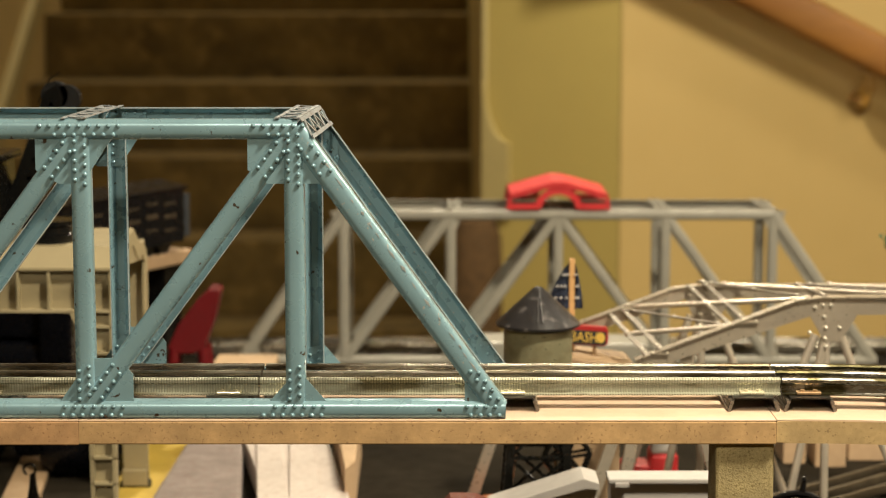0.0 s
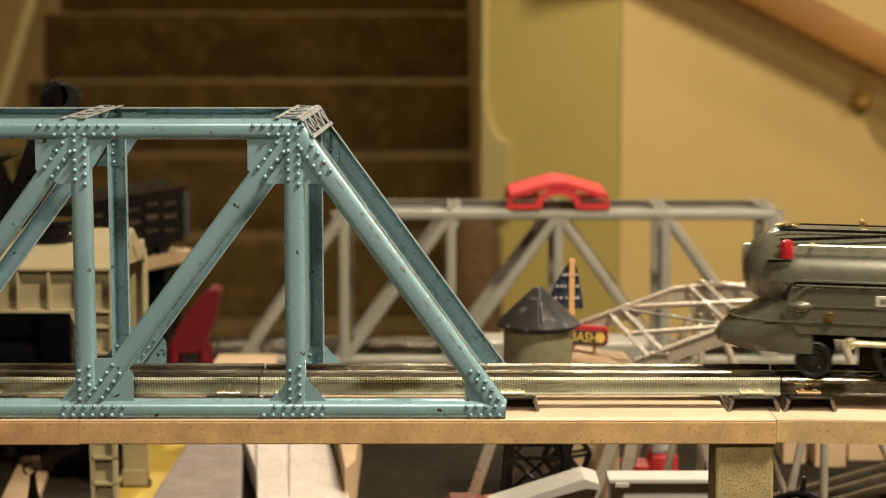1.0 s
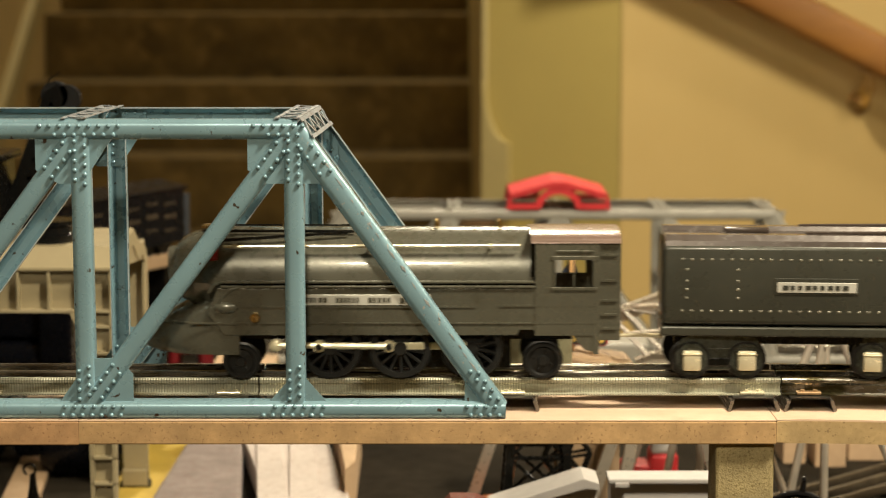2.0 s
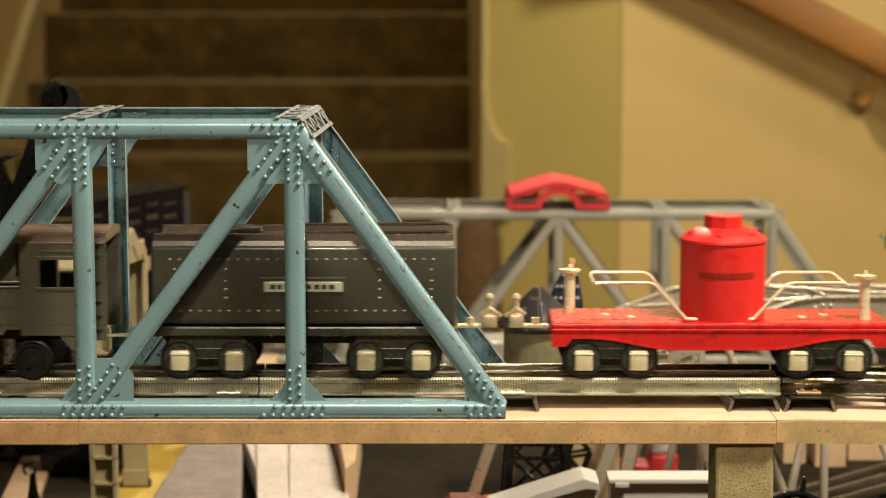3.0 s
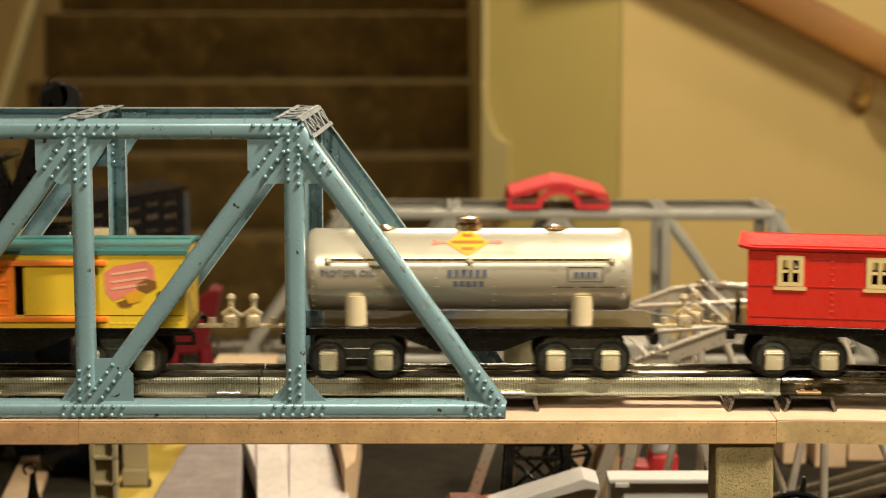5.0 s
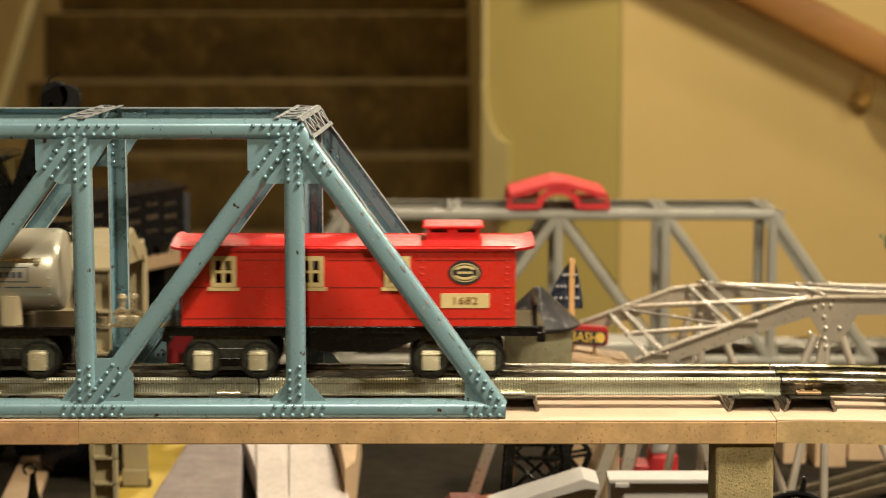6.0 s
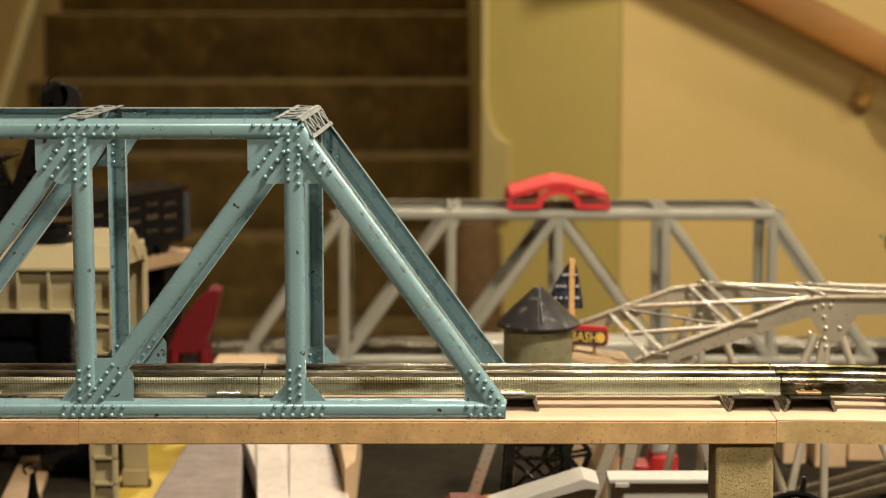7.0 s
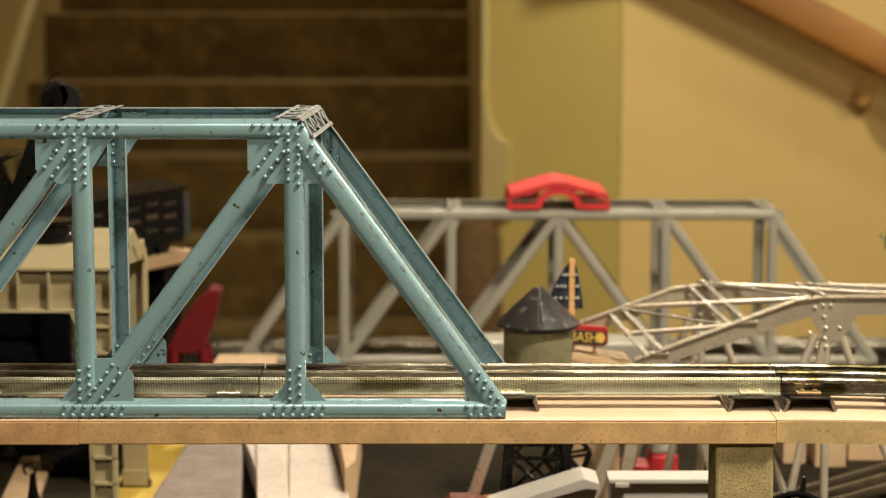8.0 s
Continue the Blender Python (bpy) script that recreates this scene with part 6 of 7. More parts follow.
def flat_car():
    c = car_thing("flat_car", "red tin flat car carrying a red water tank", 2474.5)
    X = lambda p: (p - 1453.5) * PX
    half = 301 * PX
    hw = 0.0265
    bm = bmesh.new()
    box(bm, -half, half, -hw, hw, zz(587), zz(576), 0.0010)
    part("deck", bm, M["red_deck"], c)
    bm = bmesh.new()
    for s in (-1, 1):
        y0, y1 = sorted((s * hw, s * (hw - 0.0014)))
        # lower edge swells in a soft curve to the belly
        edge = [(0.062 - 0.040 * k / 8, zz(604) - 20 * PX * (0.5 - 0.5 * math.cos(math.pi * k / 8))) for k in range(9)]
        low = edge + [(-x, z) for x, z in reversed(edge)]
        prism(bm, [(-half, zz(586)), (half, zz(586)), (half, zz(618)), (half - 0.007, zz(618)), (half - 0.010, zz(604))] + low + [(-half + 0.010, zz(604)), (-half + 0.007, zz(618)), (-half, zz(618))], y0, y1, "xz")
        f0, f1 = sorted((s * hw, s * (hw + 0.0007)))
        box(bm, -half, half, f0, f1, zz(591), zz(586), 0.0003)
        for (xa, za), (xb, zb) in zip(low, low[1:]):
            prism(bm, [(xa, za), (xb, zb), (xb, zb + 0.0010), (xa, za + 0.0010)], f0, f1, "xz")
    part("side_sill", bm, M["red_deck"], c)
    # fixed water tank
    bm = bmesh.new()
    r, TX = 0.0208, 12 * PX
    lathe(bm, [(r, zz(576) + 0.0018), (r, zz(434)), (r + 0.0006, zz(432)), (r + 0.0004, zz(428)), (r - 0.002, zz(421)), (r - 0.007, zz(411)), (0.0092, zz(408)), (0.0, zz(408))], (TX, 0, -0.0018), "Z", 40)
    tk = part("tank", bm, M["red"], c, "glossy red upright tank", smooth=True)
    bm = bmesh.new()
    lathe(bm, [(0.0094, zz(410)), (0.0094, zz(389)), (0.0088, zz(387)), (0.0, zz(386))], (TX, 0, -0.0018), "Z", 8)
    part("tank_cap", bm, M["red"], tk)
    for k in range(6):
        a = k * math.pi / 3 + 0.3
        bm = bmesh.new()
        ball(bm, (TX + math.cos(a) * 0.0168, math.sin(a) * 0.0168, zz(424)), 0.0016, 8)
        part("lug", bm, M["red"], tk, smooth=True)
    # dark band of small writing that follows the tank's curve
    bm = bmesh.new()
    for k in range(13):
        a = math.radians(-90 - 40 + k * 80 / 13)
        b = math.radians(-90 - 40 + (k + 0.82) * 80 / 13)
        rr = r + 0.0002
        vs = [bm.verts.new((TX + rr * math.cos(q), rr * math.sin(q), z)) for q, z in ((a, zz(499)), (b, zz(499)), (b, zz(488)), (a, zz(488)))]
        bm.faces.new(vs)
    part("lettering", bm, M["dark_red"], tk, "dark bars of small writing")
    for d in (-1, 1):
        bm = bmesh.new()
        side = [(d * 0.0110, zz(572)), (d * 0.0165, zz(571)), (d * 0.0310, zz(513)), (d * 0.0335, zz(508)), (d * 0.0360, zz(507)), (d * 0.0585, zz(507)), (d * 0.0600, zz(508))]
        y = 0.0205
        pipe(bm, [(a, -y, b) for a, b in side] + [(d * 0.0612, -y + 0.004, zz(510)), (d * 0.0612, y - 0.004, zz(510))] + [(a, y, b) for a, b in reversed(side)], 0.0009, 8)
        part("handrail", bm, M["nickel"], c, "bent nickel handrail loop", smooth=True)
        bm = bmesh.new()
        lathe(bm, [(0.0030, 0.0), (0.0028, 0.003), (0.0025, 0.006), (0.0026, 0.016), (0.0022, 0.019), (0.0053, 0.0205), (0.0055, 0.0218), (0.0012, 0.0222), (0.001, 0.024), (0, 0.0242)], (d * 0.0715, -d * 0.012, zz(576)), "Z", 14)
        part("brake_stand", bm, M["nickel"], c, "nickel brake stand", smooth=True)
        for k in (1, 2):
            bm = bmesh.new()
            lathe(bm, [(0, -0.001), (0.0025, -0.001), (0.0022, 0.0004), (0, 0.0007)], (d * (0.03 + 0.012 * k), 0.008 * (k - 1.5), zz(576)), "Z", 10)
            part("deck_stud", bm, M["nickel"], c, smooth=True)
    truck(c, X(1258.5)), truck(c, X(1646))
    coupler(c, -half, -1), coupler(c, half, 1)
    return c


def box_car():
    c = car_thing("box_car", "yellow tin box car with orange doors and turquoise roof", 3266)
    X = lambda p: (p - 1058.5) * PX
    half, hw = 328.5 * PX, 0.0290
    t = 0.0012
    body = None
    for s in (-1, 1):
        y0, y1 = sorted((s * hw, s * (hw - t)))
        w = part("side_wall", prism(bmesh.new(), [(X(p), zz(q)) for p, q in ((730, 450), (1387, 450), (1387, 583), (1100, 583), (1100, 470), (1084, 470), (1084, 583), (730, 583))], y0, y1, "xz"), M["yellow"], c)
        body = body or w
        part("door_sill", box(bmesh.new(), X(1084), X(1100), y0, y1, zz(583), zz(560)), M["yellow"], c)
        x0, x1 = sorted((s * half, s * (half - t)))
        part("end_wall", box(bmesh.new(), x0, x1, -hw + t, hw - t, zz(583), zz(450)), M["yellow"], c)
    bm = bmesh.new()
    e, rg = zz(446), 0.0812
    prof = [(-hw - 0.0012, e - 0.0018), (-hw - 0.0012, e), (-hw + 0.002, e + 0.0012), (0, rg), (hw - 0.002, e + 0.0012), (hw + 0.0012, e), (hw + 0.0012, e - 0.0018), (hw - 0.0006, e - 0.0018), (hw - 0.002, e - 0.0004), (0, rg - 0.0012), (-hw + 0.002, e - 0.0004), (-hw + 0.0006, e - 0.0018)]
    prism(bm, prof, -half - 0.0014, half + 0.0014, "yz")
    box(bm, -half, half, -0.004, 0.004, rg - 0.0006, rg + 0.0006)
    part("roof", bm, M["turq"], c, "turquoise gabled tin roof")
    underframe(c, 338 * PX, zz(602), zz(583), M["black"], 0.0062)
    for s in (-1, 1):
        y = s * hw
        f = lambda a, b: sorted((s * (hw + a), s * (hw + b)))
        bm = bmesh.new()
        box(bm, X(975), X(1084), *f(0.0004, 0.0012), zz(566), zz(466), 0.0003)
        for pa, pb in ((478, 500), (505, 533), (538, 560)):
            for xa, xb, qa, qb in ((985, 1075, pa, pa + 2.5), (985, 1075, pb - 2.5, pb), (985, 988, pa, pb), (1072, 1075, pa, pb)):
                box(bm, X(xa), X(xb), *f(0.0012, 0.0019), zz(qb), zz(qa))
        dr = part("door", bm, M["orange"], c, "orange sliding door left ajar")
        for pa, pb in ((463, 473), (562, 572)):
            bm = bmesh.new()
            box(bm, X(966), X(1248), *f(0.0, 0.0022), zz(pb), zz(pa), 0.0006)
            part("door_track", bm, M["orange"], c, "orange door track", smooth=True)
        pts = []
        for p in (845, 925, 1200):
            pts += [(X(p), zz(462 + 12 * k)) for k in range(9)]
        for p in (738, 1378):
            pts += [(X(p), zz(458 + 12 * k)) for k in range(10)]
        pts += [(X(740 + 13 * k), zz(575)) for k in range(18)] + [(X(1255 + 13 * k), zz(575)) for k in range(10)]
        rivet_rows(body, pts, y, M["yellow"], 0.00075)
        bm = bmesh.new()
        box(bm, X(735), X(968), *f(0.0, 0.0002), zz(561), zz(560))
        box(bm, X(1100), X(1382), *f(0.0, 0.0002), zz(561), zz(560))
        part("line", bm, M["ink"], body)
        flip = s
        lx = lambda p: X(p) if s < 0 else -X(p)
        bm = bmesh.new()
        oval(bm, lx(790), *f(0.0, 0.0003), zz(488), 29 * PX, 21 * PX)
        em = part("emblem", bm, M["ink"], body, "black oval emblem with yellow bars")
        bm = bmesh.new()
        oval(bm, lx(790), *f(0.0003, 0.0004), zz(488), 24.5 * PX, 17 * PX)
        part("emblem_ring", bm, M["yellow"], em)
        bm = bmesh.new()
        oval(bm, lx(790), *f(0.0004, 0.0005), zz(488), 22.5 * PX, 15 * PX)
        part("emblem_field", bm, M["ink"], em)
        bm = bmesh.new()
        for d in (-1, 1):
            turns = [math.radians(t) for t in range(-60, 61, 20)]
            for t0, t1 in zip(turns, turns[1:]):
                prism(bm, [(lx(790) + k * math.sin(t), zz(488) + d * (0.0001 + k2 * math.cos(t))) for t, k, k2 in ((t0, 21 * PX, 12.5 * PX), (t1, 21 * PX, 12.5 * PX), (t1, 17 * PX, 8.0 * PX), (t0, 17 * PX, 8.0 * PX))], *f(0.0005, 0.0006), "xz")
        for q, ws in ((488, (-9, 0, 9)),):
            for w in ws:
                box(bm, lx(790) + (w - 4) * PX, lx(790) + (w + 4) * PX, *f(0.0005, 0.0006), zz(q + 2.0), zz(q - 2.0))
        part("emblem_bar", bm, M["yellow"], em)
        bm = bmesh.new()
        box(bm, lx(798) - 26 * PX, lx(798) + 26 * PX, *f(0.0, 0.0003), zz(545), zz(520))
        pl = part("number_plate", bm, M["copper"], body, "copper number plate")
        if s < 0:
            text("1679", 0.0062, Matrix.Translation((X(798), -hw - 0.0004, zz(533))) @ FRONT, M["ink"], pl, stretch=1.05)
        bars(body, M["copper"], lx(880), s * (hw + 0.0002), zz(532), 42 * PX, 3 * PX, 5)
        bars(body, M["copper"], lx(885), s * (hw + 0.0002), zz(546), 52 * PX, 3 * PX, 6)
        bars(body, M["copper"], lx(885), s * (hw + 0.0002), zz(555), 44 * PX, 3 * PX, 5)
        # wrapper-shaped decal in pink, brown and dark yellow
        bm = bmesh.new()
        prism(bm, [(lx(p), zz(q)) for p, q in ((1243, 485), (1262, 473), (1318, 464), (1331, 475), (1334, 502), (1300, 520), (1258, 535), (1245, 520))], *f(0.0, 0.0002), "xz")
        dc = part("decal", bm, M["pink"], body, "pink and brown sweet-wrapper decal")
        bm = bmesh.new()
        for q in (486, 500, 512):
            prism(bm, [(lx(1256), zz(q)), (lx(1318), zz(q - 9)), (lx(1318), zz(q - 5)), (lx(1256), zz(q + 4))], *f(0.0002, 0.0004), "xz")
        part("decal_bar", bm, M["pink_pale"], dc)
        bm = bmesh.new()
        prism(bm, [(lx(p), zz(q)) for p, q in ((1300, 505), (1318, 496), (1335, 500), (1336, 512), (1318, 522), (1302, 522))], *f(0.0002, 0.0004), "xz")
        prism(bm, [(lx(p), zz(q)) for p, q in ((1264, 538), (1282, 532), (1296, 536), (1290, 545), (1272, 546))], *f(0.0002, 0.0004), "xz")
        part("decal_bar", bm, M["choc"], dc)
        bm = bmesh.new()
        prism(bm, [(lx(p), zz(q)) for p, q in ((1278, 525), (1300, 515), (1316, 522), (1308, 535), (1286, 540))], *f(0.0003, 0.0005), "xz")
        part("decal_bar", bm, M["mustard"], dc)
        bm = bmesh.new()
        oval(bm, lx(1348), *f(0.0, 0.0002), zz(525), 13 * PX, 9 * PX, 16)
        part("emblem", bm, M["green_ink"], body, "small dark oval emblem")
    truck(c, X(861)), truck(c, X(1261))
    coupler(c, -338 * PX, -1), coupler(c, 338 * PX, 1)
    # bright end steps
    for d in (-1, 1):
        for s in (-1, 1):
            bm = bmesh.new()
            y0, y1 = sorted((s * 0.0282, s * 0.0292))
            for pa, pb, qa, qb in ((304, 310, 590, 613), (338, 345, 590, 613), (310, 338, 590, 594), (310, 338, 608, 613)):
                box(bm, *sorted((d * pa * PX, d * pb * PX)), y0, y1, zz(qb), zz(qa))
            part("end_step", bm, M["black"], c, "open black end step")
    return c


def tank_car():
    c = car_thing("tank_car", "silver tin tank car on a black frame", 4098)
    X = lambda p: (p - 1136) * PX
    r, zc = 0.0204, 0.0656
    bm = bmesh.new()
    h = 293 * PX
    prof = [(0, -h + 0.0006), (r * 0.8, -h + 0.0004), (r * 0.93, -h + 0.001), (r * 0.985, -h + 0.003), (r, -h + 0.006), (r, -h + 0.010), (r, h - 0.010), (r, h - 0.006), (r * 0.985, h - 0.003), (r * 0.93, h - 0.001), (r * 0.8, h - 0.0004), (0, h - 0.0006)]
    lathe(bm, prof, (0, 0, zc), "X", 48)
    body = part("tank", bm, M["silver"], c, "satin silver horizontal tank", smooth=True)
    pts = []
    bm = bmesh.new()
    for p in (857, 975, 1078, 1180, 1288, 1410):
        for a in (-75, -50, -20, -8, 4, 16, 28, 40, 52, 64):
            q = math.radians(a)
            for s in (-1, 1):
                bmesh.ops.create_icosphere(bm, subdivisions=1, radius=0.0005, matrix=Matrix.Translation((X(p), s * r * math.cos(q), zc - r * math.sin(q))))
    part("rivets", bm, M["silver"], body, smooth=True)
    for s in (-1, 1):
        bm = bmesh.new()
        yy, z = s * (r + 0.0010), zz(464)
        pipe(bm, [(X(878), yy, z), (X(1396), yy, z)], 0.0006, 6)
        part("handrail", bm, M["brass"], c, "thin brass handrail", smooth=True)
        for p in (884, 1136, 1389):
            bm = bmesh.new()
            ball(bm, (X(p), s * (r + 0.0004), z - 0.0006), 0.0020, 8)
            part("rail_stud", bm, M["nickel"], c, smooth=True)
    for p, rr, hh in ((981, 0.0060, 0.0025), (1292, 0.0060, 0.0025), (1136, 0.0064, 0.0068)):
        bm = bmesh.new()
        zt = zc + r - 0.0006
        if hh > 0.005:
            lathe(bm, [(rr, 0), (rr, 0.0026), (rr * 0.7, 0.0034), (rr * 0.9, 0.0040), (rr * 0.9, 0.0060), (rr * 0.5, hh), (0, hh)], (X(p), 0, zt), "Z", 20)
        else:
            lathe(bm, [(rr, 0), (rr, 0.0008), (rr * 0.6, 0.0016), (rr * 0.3, hh), (0, hh)], (X(p), 0, zt), "Z", 20)
        part("dome", bm, M["brass_pale"], c, "polished dome cap", smooth=True)

    def on_tank(bm, pts, lift=0.0002, s=-1):
        """A flat shape wrapped onto the tank's side."""
        vs = []
        for p, q in pts:
            z = max(-0.98, min(0.98, (zz(q) - zc) / r))
            a = math.asin(z)
            vs.append(bm.verts.new((X(p), s * (r + lift) * math.cos(a), zc + (r + lift) * math.sin(a))))
        bm.faces.new(vs)
    def wrap_bar(bm, pa, pb, qa, qb, lift=0.0002, n=3):
        for k in range(n):
            u, v = qa + (qb - qa) * k / n, qa + (qb - qa) * (k + 1) / n
            on_tank(bm, [(pa, u), (pb, u), (pb, v), (pa, v)], lift)
    bm = bmesh.new()
    n = 10
    for k in range(n):
        qa, qb = 417 + 42 * k / n, 417 + 42 * (k + 1) / n
        wa, wb = 38 * (1 - abs(2 * k / n - 1)), 38 * (1 - abs(2 * (k + 1) / n - 1))
        on_tank(bm, [(1133 - wa, qa), (1133 + wa, qa), (1133 + wb, qb), (1133 - wb, qb)], 0.0003)
    bmesh.ops.dissolve_degenerate(bm, dist=1e-6, edges=bm.edges)
    dm = part("diamond", bm, M["mustard"], body, "yellow diamond mark with a red arrow")
    bm = bmesh.new()
    wrap_bar(bm, 1074, 1104, 435.5, 438.5), wrap_bar(bm, 1163, 1186, 435.5, 438.5)
    on_tank(bm, [(1070, 432), (1080, 434), (1080, 440), (1070, 442)], 0.0004), on_tank(bm, [(1184, 433), (1197, 437), (1184, 441)], 0.0004)
    part("arrow", bm, M["pink"], dm)
    bm = bmesh.new()
    for a, b, q in ((1124, 1142, 427), (1104, 1162, 437), (1122, 1144, 447)):
        wrap_bar(bm, a, b, q - 2, q + 2, 0.0005, 1)
    part("lettering", bm, M["copper"], dm)
    ang = math.degrees(math.asin((zz(488) - zc) / r))
    yy = -(r + 0.0003) * math.cos(math.radians(ang))
    text("MOTOR OIL", 0.0043, Matrix.Translation((X(920), yy, zz(488))) @ FRONT, M["blue_ink"], body, stretch=1.1)
    bm = bmesh.new()
    for k in range(6):
        wrap_bar(bm, 1097 + k * 12.4, 1105 + k * 12.4, 482, 495, 0.0003, 1)
    for k in range(5):
        wrap_bar(bm, 1107 + k * 11.4, 1115 + k * 11.4, 502, 512, 0.0003, 1)
    for k in range(4):
        wrap_bar(bm, 1322 + k * 11, 1330 + k * 11, 486, 496, 0.0003, 1)
    for a, b in ((1290, 1322), (1332, 1362), (1366, 1396)):
        wrap_bar(bm, a, b, 512, 514, 0.0003, 1)
    for a, b, q0, q1 in ((1310, 1374, 477, 479), (1310, 1374, 502, 504), (1310, 1312, 479, 502), (1372, 1374, 479, 502)):
        wrap_bar(bm, a, b, q0, q1, 0.0003, 2)
    part("lettering", bm, M["blue_ink"], body, "blue-grey bars of lettering")
    for p in (933, 1338):
        for s in (-1, 1):
            bm = bmesh.new()
            cyl(bm, (X(p), s * 0.0185, zz(582)), (X(p), s * 0.0185, zz(530)), 0.0052, seg=18)
            part("saddle", bm, M["cream_metal"], c, "cream metal saddle post", smooth=True)
    underframe(c, 331 * PX, zz(602), zz(582), M["black"], 0.0062)
    truck(c, X(934)), truck(c, X(1339))
    coupler(c, -331 * PX, -1), coupler(c, 331 * PX, 1)
    for d in (-1, 1):
        bm = bmesh.new()
        x0, x1 = sorted((d * 322 * PX, d * 337 * PX))
        box(bm, x0, x1, -0.0288, 0.0288, zz(613), zz(592), 0.0005)
        part("end_beam", bm, M["black"], c)
    return c


def caboose():
    c = car_thing("caboose", "red tin caboose with tan-framed windows", 4915)
    X = lambda p: (p - 825) * PX
    hw = 0.0285
    wins = (595, 750, 903)
    t = 0.0012
    x0, x1 = 519, 1113
    body = None
    for s in (-1, 1):
        y0, y1 = sorted((s * hw, s * (hw - t)))
        low = part("side_wall", box(bmesh.new(), X(x0), X(x1), y0, y1, zz(580), zz(508)), M["red_box"], c)
        body = body or low
        part("upper_wall", box(bmesh.new(), X(x0), X(x1), y0, y1, zz(458), zz(438)), M["red_box"], c)
        edges = [x0] + [e for w in wins for e in (w - 22, w + 22)] + [x1]
        for a, b in zip(edges[::2], edges[1::2]):
            part("window_pier", box(bmesh.new(), X(a), X(b), y0, y1, zz(508), zz(458)), M["red_box"], c)
    for p in (x0, x1 - 5):
        part("end_wall", box(bmesh.new(), X(p), X(p + 5), -hw + t, hw - t, zz(580), zz(438)), M["red_box"], c)
    for s in (-1, 1):
        f = lambda a, b: sorted((s * (hw + a), s * (hw + b)))
        for w in wins:
            bm = bmesh.new()
            for a, b, qa, qb in ((-23, -14, 456, 510), (14, 23, 456, 510), (-14, 14, 456, 464), (-14, 14, 503, 510), (-3, 3, 464, 503), (-14, 14, 481, 486), (-28, 28, 511, 517)):
                box(bm, X(w + a), X(w + b), *f(0.0, 0.0008), zz(qb), zz(qa))
            part("window_frame", bm, M["tan_metal"], c, "tan four-light window frame")
        bm = bmesh.new()
        for q in (463, 511, 566):
            for a, b in ((523, 566), (626, 720), (780, 872), (934, 1106)) if q != 566 else ((523, 1108),):
                box(bm, X(a), X(b), *f(0, 0.0002), zz(q + 0.8), zz(q - 0.8))
        part("line", bm, M["dark_red"], body)
        pts = [(X(p), zz(455 + 11 * k)) for p in (1098, 668, 947) for k in range(11)]
        rivet_rows(body, pts, s * hw, M["red_box"], 0.0007)
        lx = 1023 if s < 0 else 627
        bm = bmesh.new()
        oval(bm, X(lx), *f(0, 0.0003), zz(485), 30 * PX, 22 * PX)
        em = part("emblem", bm, M["ink"], body, "black oval emblem with tan bars")
        bm = bmesh.new()
        oval(bm, X(lx), *f(0.0003, 0.0004), zz(485), 24.5 * PX, 17 * PX)
        part("emblem_ring", bm, M["tan_metal"], em)
        bm = bmesh.new()
        oval(bm, X(lx), *f(0.0004, 0.0005), zz(485), 22.5 * PX, 15 * PX)
        part("emblem_field", bm, M["ink"], em)
        bm = bmesh.new()
        for d in (-1, 1):
            turns = [math.radians(t) for t in range(-60, 61, 20)]
            for t0, t1 in zip(turns, turns[1:]):
                prism(bm, [(X(lx) + k * math.sin(t), zz(485) + d * (0.0001 + k2 * math.cos(t))) for t, k, k2 in ((t0, 21 * PX, 12.5 * PX), (t1, 21 * PX, 12.5 * PX), (t1, 17 * PX, 8.0 * PX), (t0, 17 * PX, 8.0 * PX))], *f(0.0005, 0.0006), "xz")
        for q, ws in ((485, (-9, 0, 9)),):
            for w in ws:
                box(bm, X(lx + w - 4), X(lx + w + 4), *f(0.0005, 0.0006), zz(q + 2.0), zz(q - 2.0))
        part("emblem_bar", bm, M["tan_metal"], em)
        bm = bmesh.new()
        box(bm, X(lx - 43), X(lx + 43), *f(0, 0.0004), zz(548), zz(522), 0.0002)
        pl = part("number_plate", bm, M["tan_metal"], body, "tan number plate")
        if s < 0:
            text("1682", 0.0050, Matrix.Translation((X(lx), -hw - 0.0005, zz(535))) @ FRONT, M["choc"], pl, stretch=1.3)
    # roof with upswept ends
    bm = bmesh.new()
    rings = []
    for p, dz in ((503, 0.0014), (512, 0.0006), (530, 0.0), (820, 0.0), (1112, 0.0), (1130, 0.0006), (1146, 0.0016)):
        ring = []
        for i in range(13):
            a = -1 + 2 * i / 12
            ring.append((X(p), a * (hw + 0.0022), zz(442) + 0.0024 * (1 - a * a) + dz))
        for i in range(13):
            a = 1 - 2 * i / 12
            ring.append((X(p), a * (hw + 0.0016), zz(442) + 0.0024 * (1 - a * a) + dz - 0.0014))
        rings.append(ring)
    loft(bm, rings)
    part("roof", bm, M["red"], c, "red curved roof with upswept ends", smooth=True)
    bm = bmesh.new()
    a, b = X(955), X(1050)
    box(bm, a, b, -0.013, 0.013, zz(445), zz(421))
    for p0, p1 in ((955, 962), (992, 1010), (1042, 1050)):
        box(bm, X(p0), X(p1), -0.013, 0.013, zz(423), zz(413))
    box(bm, a, b, -0.013, 0.013, zz(415), zz(412))
    cu = part("cupola", bm, M["red"], c, "red cupola with dark slot windows")
    bm = bmesh.new()
    box(bm, X(948), X(1057), -0.0155, 0.0155, zz(413), zz(408), 0.001)
    part("cupola_roof", bm, M["red"], cu)
    underframe(c, 338 * PX, zz(603), zz(580), M["black"], 0.0062)
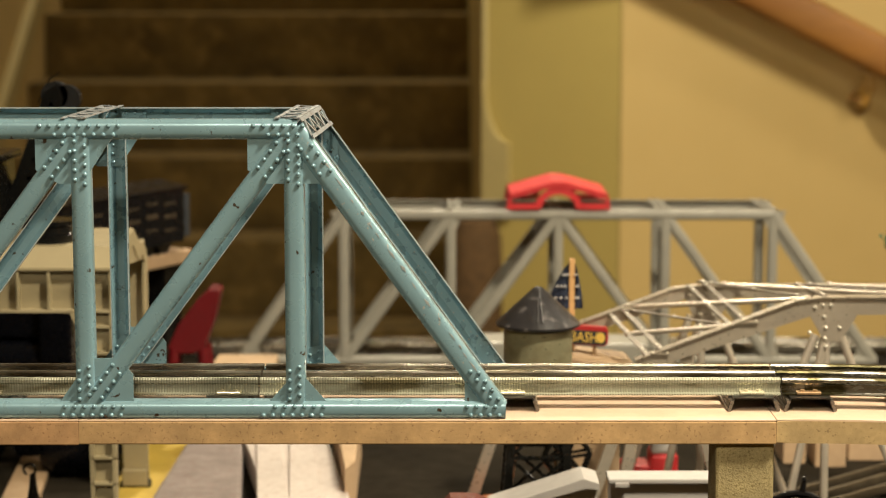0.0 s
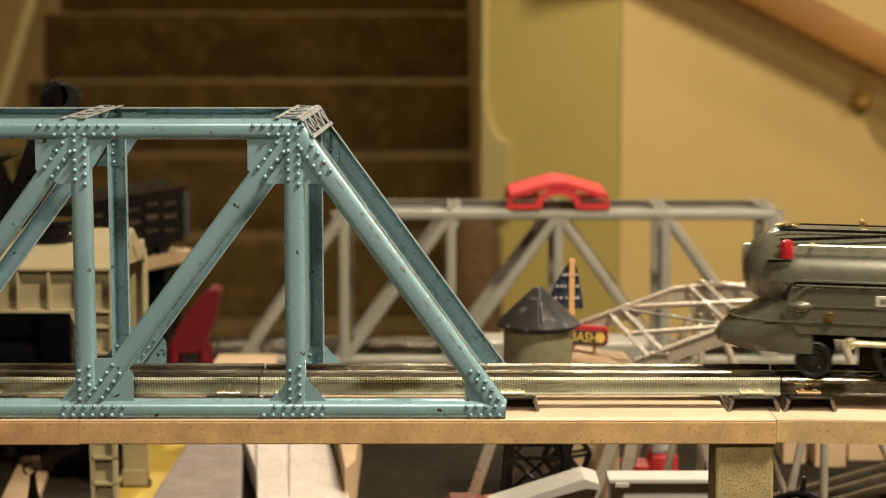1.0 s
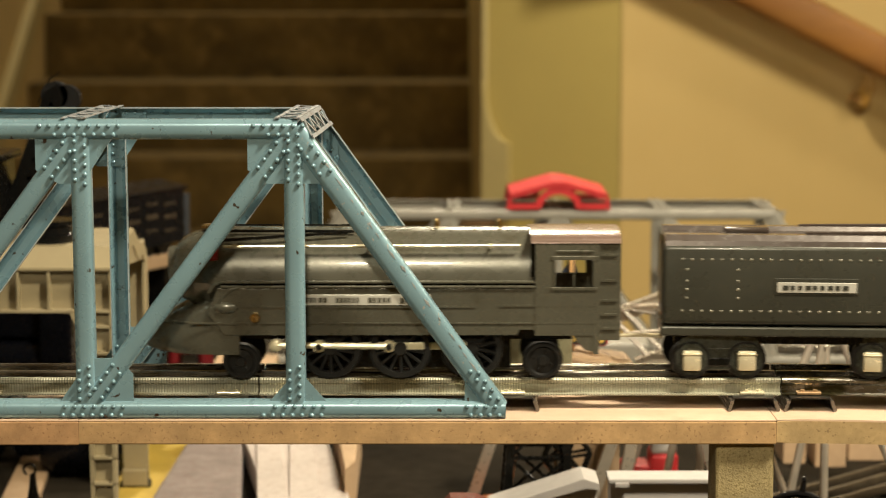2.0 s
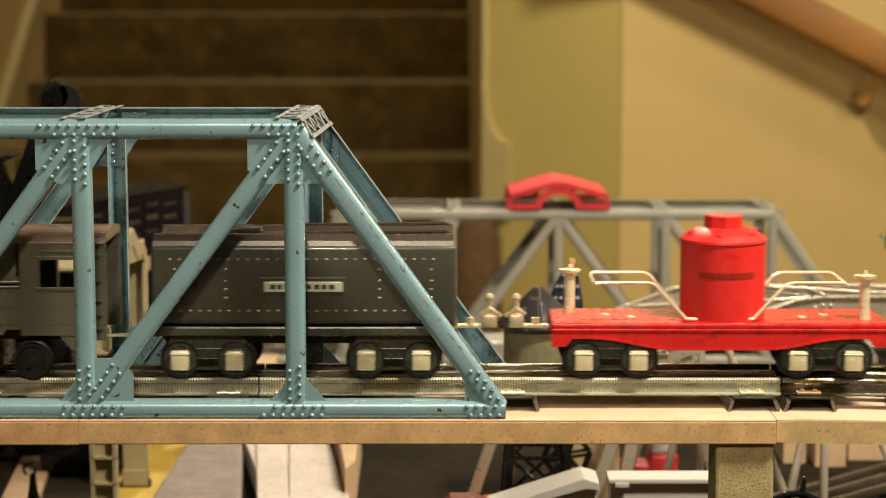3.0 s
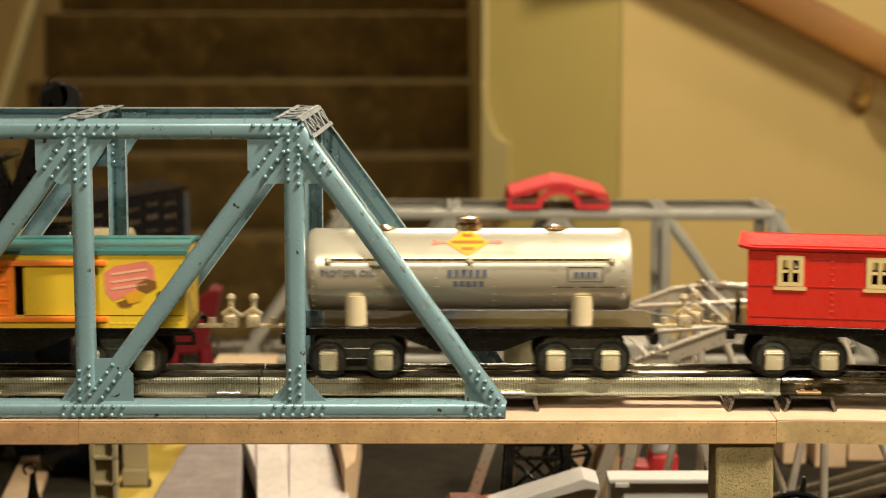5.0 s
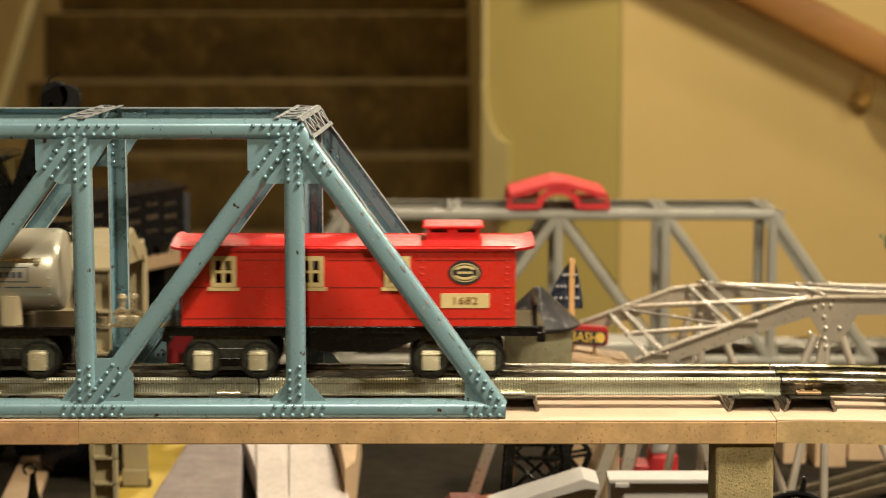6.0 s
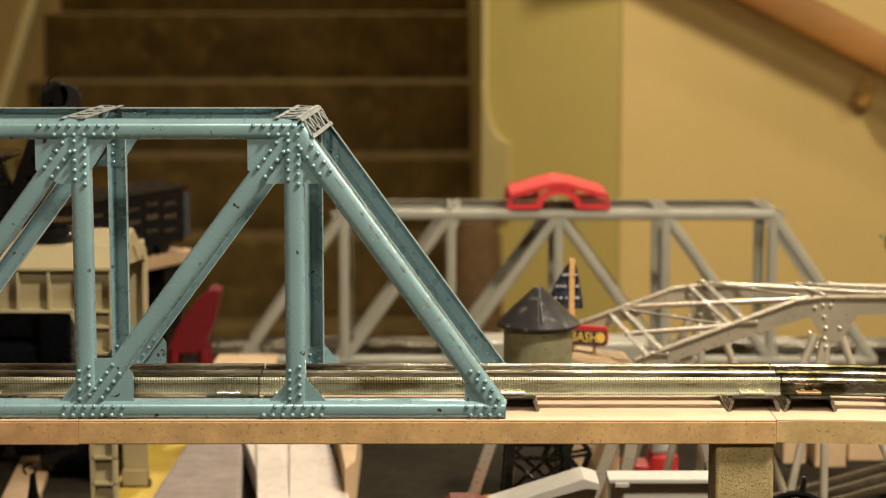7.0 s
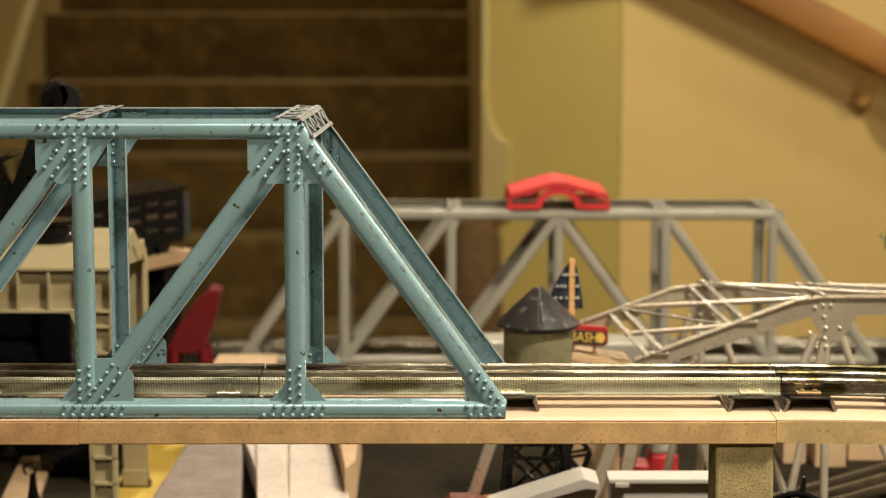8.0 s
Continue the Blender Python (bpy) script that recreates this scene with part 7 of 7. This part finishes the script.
    for d in (-1, 1):
        bm = bmesh.new()
        x = d * 325 * PX
        for y in (-0.024, -0.012, 0.012, 0.024):
            cyl(bm, (x, y, zz(580)), (x, y, zz(545)), 0.0006, seg=6)
        pipe(bm, [(x, -0.026, zz(545)), (x, 0.026, zz(545))], 0.0008, 6)
        part("platform_rail", bm, M["black"], c, smooth=True)
        bm = bmesh.new()
        x0, x1 = sorted((d * 326 * PX, d * 342 * PX))
        box(bm, x0, x1, -0.0288, 0.0288, zz(608), zz(590), 0.0005)
        part("end_beam", bm, M["black"], c)
    truck(c, X(604)), truck(c, X(1011))
    coupler(c, -342 * PX, -1)
    return c


def narrow(car, keep=()):
    """Brings a car's parts to their true width across the track."""
    done = set()
    for o in car.children_recursive:
        up = o
        names = set()
        while up is not None and up != car:
            names.add(up.name.split(".")[0])
            up = up.parent
        if o.type != "MESH" or o.data in done or names & {"wheelset", "driving_wheel", *keep}:
            continue
        done.add(o.data)
        o.data.transform(Matrix.Diagonal((1, 0.83, 1, 1)))
    return car


CARS = [narrow(locomotive()), narrow(tender()), narrow(flat_car(), ("tank",)), narrow(box_car()), narrow(tank_car(), ("tank", "handrail", "rail_stud", "dome")), narrow(caboose())]

# seconds and the train's shift along the track, in plan units
RUN = [(0.0, 1950), (0.9, 881), (1.0, 762), (1.3, 422), (1.5, 204), (1.7, 0), (2.8, -1018), (3.0, -1195), (3.2, -1381), (3.5, -1678), (4.0, -2204), (4.5, -2744), (4.7, -2957), (5.8, -4089), (6.2, -4492), (6.5, -4812), (8.0, -6417)]


def shift_at(t):
    """The train's shift in metres, gliding smoothly through the rows of RUN."""
    def slope(k):
        a, b = max(0, k - 1), min(len(RUN) - 1, k + 1)
        return (RUN[b][1] - RUN[a][1]) / (RUN[b][0] - RUN[a][0])
    k = max(0, min(len(RUN) - 2, sum(r[0] <= t for r in RUN) - 1))
    (a, p), (b, q) = RUN[k], RUN[k + 1]
    d = b - a
    u = min(1.0, max(0.0, (t - a) / d))
    return PX * ((2 * u ** 3 - 3 * u * u + 1) * p + (u ** 3 - 2 * u * u + u) * d * slope(k) + (3 * u * u - 2 * u ** 3) * q + (u ** 3 - u * u) * d * slope(k + 1))


def car_place(s, half):
    """Middle and turn of a car whose truck pins, half a base apart, ride on the line."""
    (xa, ya, _), (xb, yb, _) = line_at(s - half), line_at(s + half)
    return (xa + xb) / 2, (ya + yb) / 2, math.degrees(math.atan2(yb - ya, xb - xa))


def motions():
    times = [k / 30 for k in range(241)]
    for c in CARS:
        rows = []
        for t in times:
            x, y, h = car_place(c["home"] + shift_at(t), 0.054)
            rows.append((t, pose(x, y, 0, 0, 0, h)))
        walk(c, rows)
    for tr, car, xc in TRUCKS:
        rows = []
        for t in times:
            s = car["home"] + shift_at(t)
            rows.append((t, pose(xc, 0, 0, 0, 0, math.degrees(line_at(s + xc)[2]) - car_place(s, 0.054)[2])))
        walk(tr, rows)
    base = shift_at(1.5)
    phase = 20.0
    for ob, x, y, z, r in WHEELS:
        walk(ob, [(t, pose(x, y, z, 0, math.degrees((shift_at(t) - base) / r) - phase, 0)) for t in times])
    for ob, x, y, z, crank in RODS:
        rows = []
        for t in times:
            a = -(shift_at(t) - base) / 0.0148 + math.radians(phase)
            rows.append((t, pose(x + crank * math.cos(a), y, z + crank * math.sin(a))))
        walk(ob, rows)


motions()
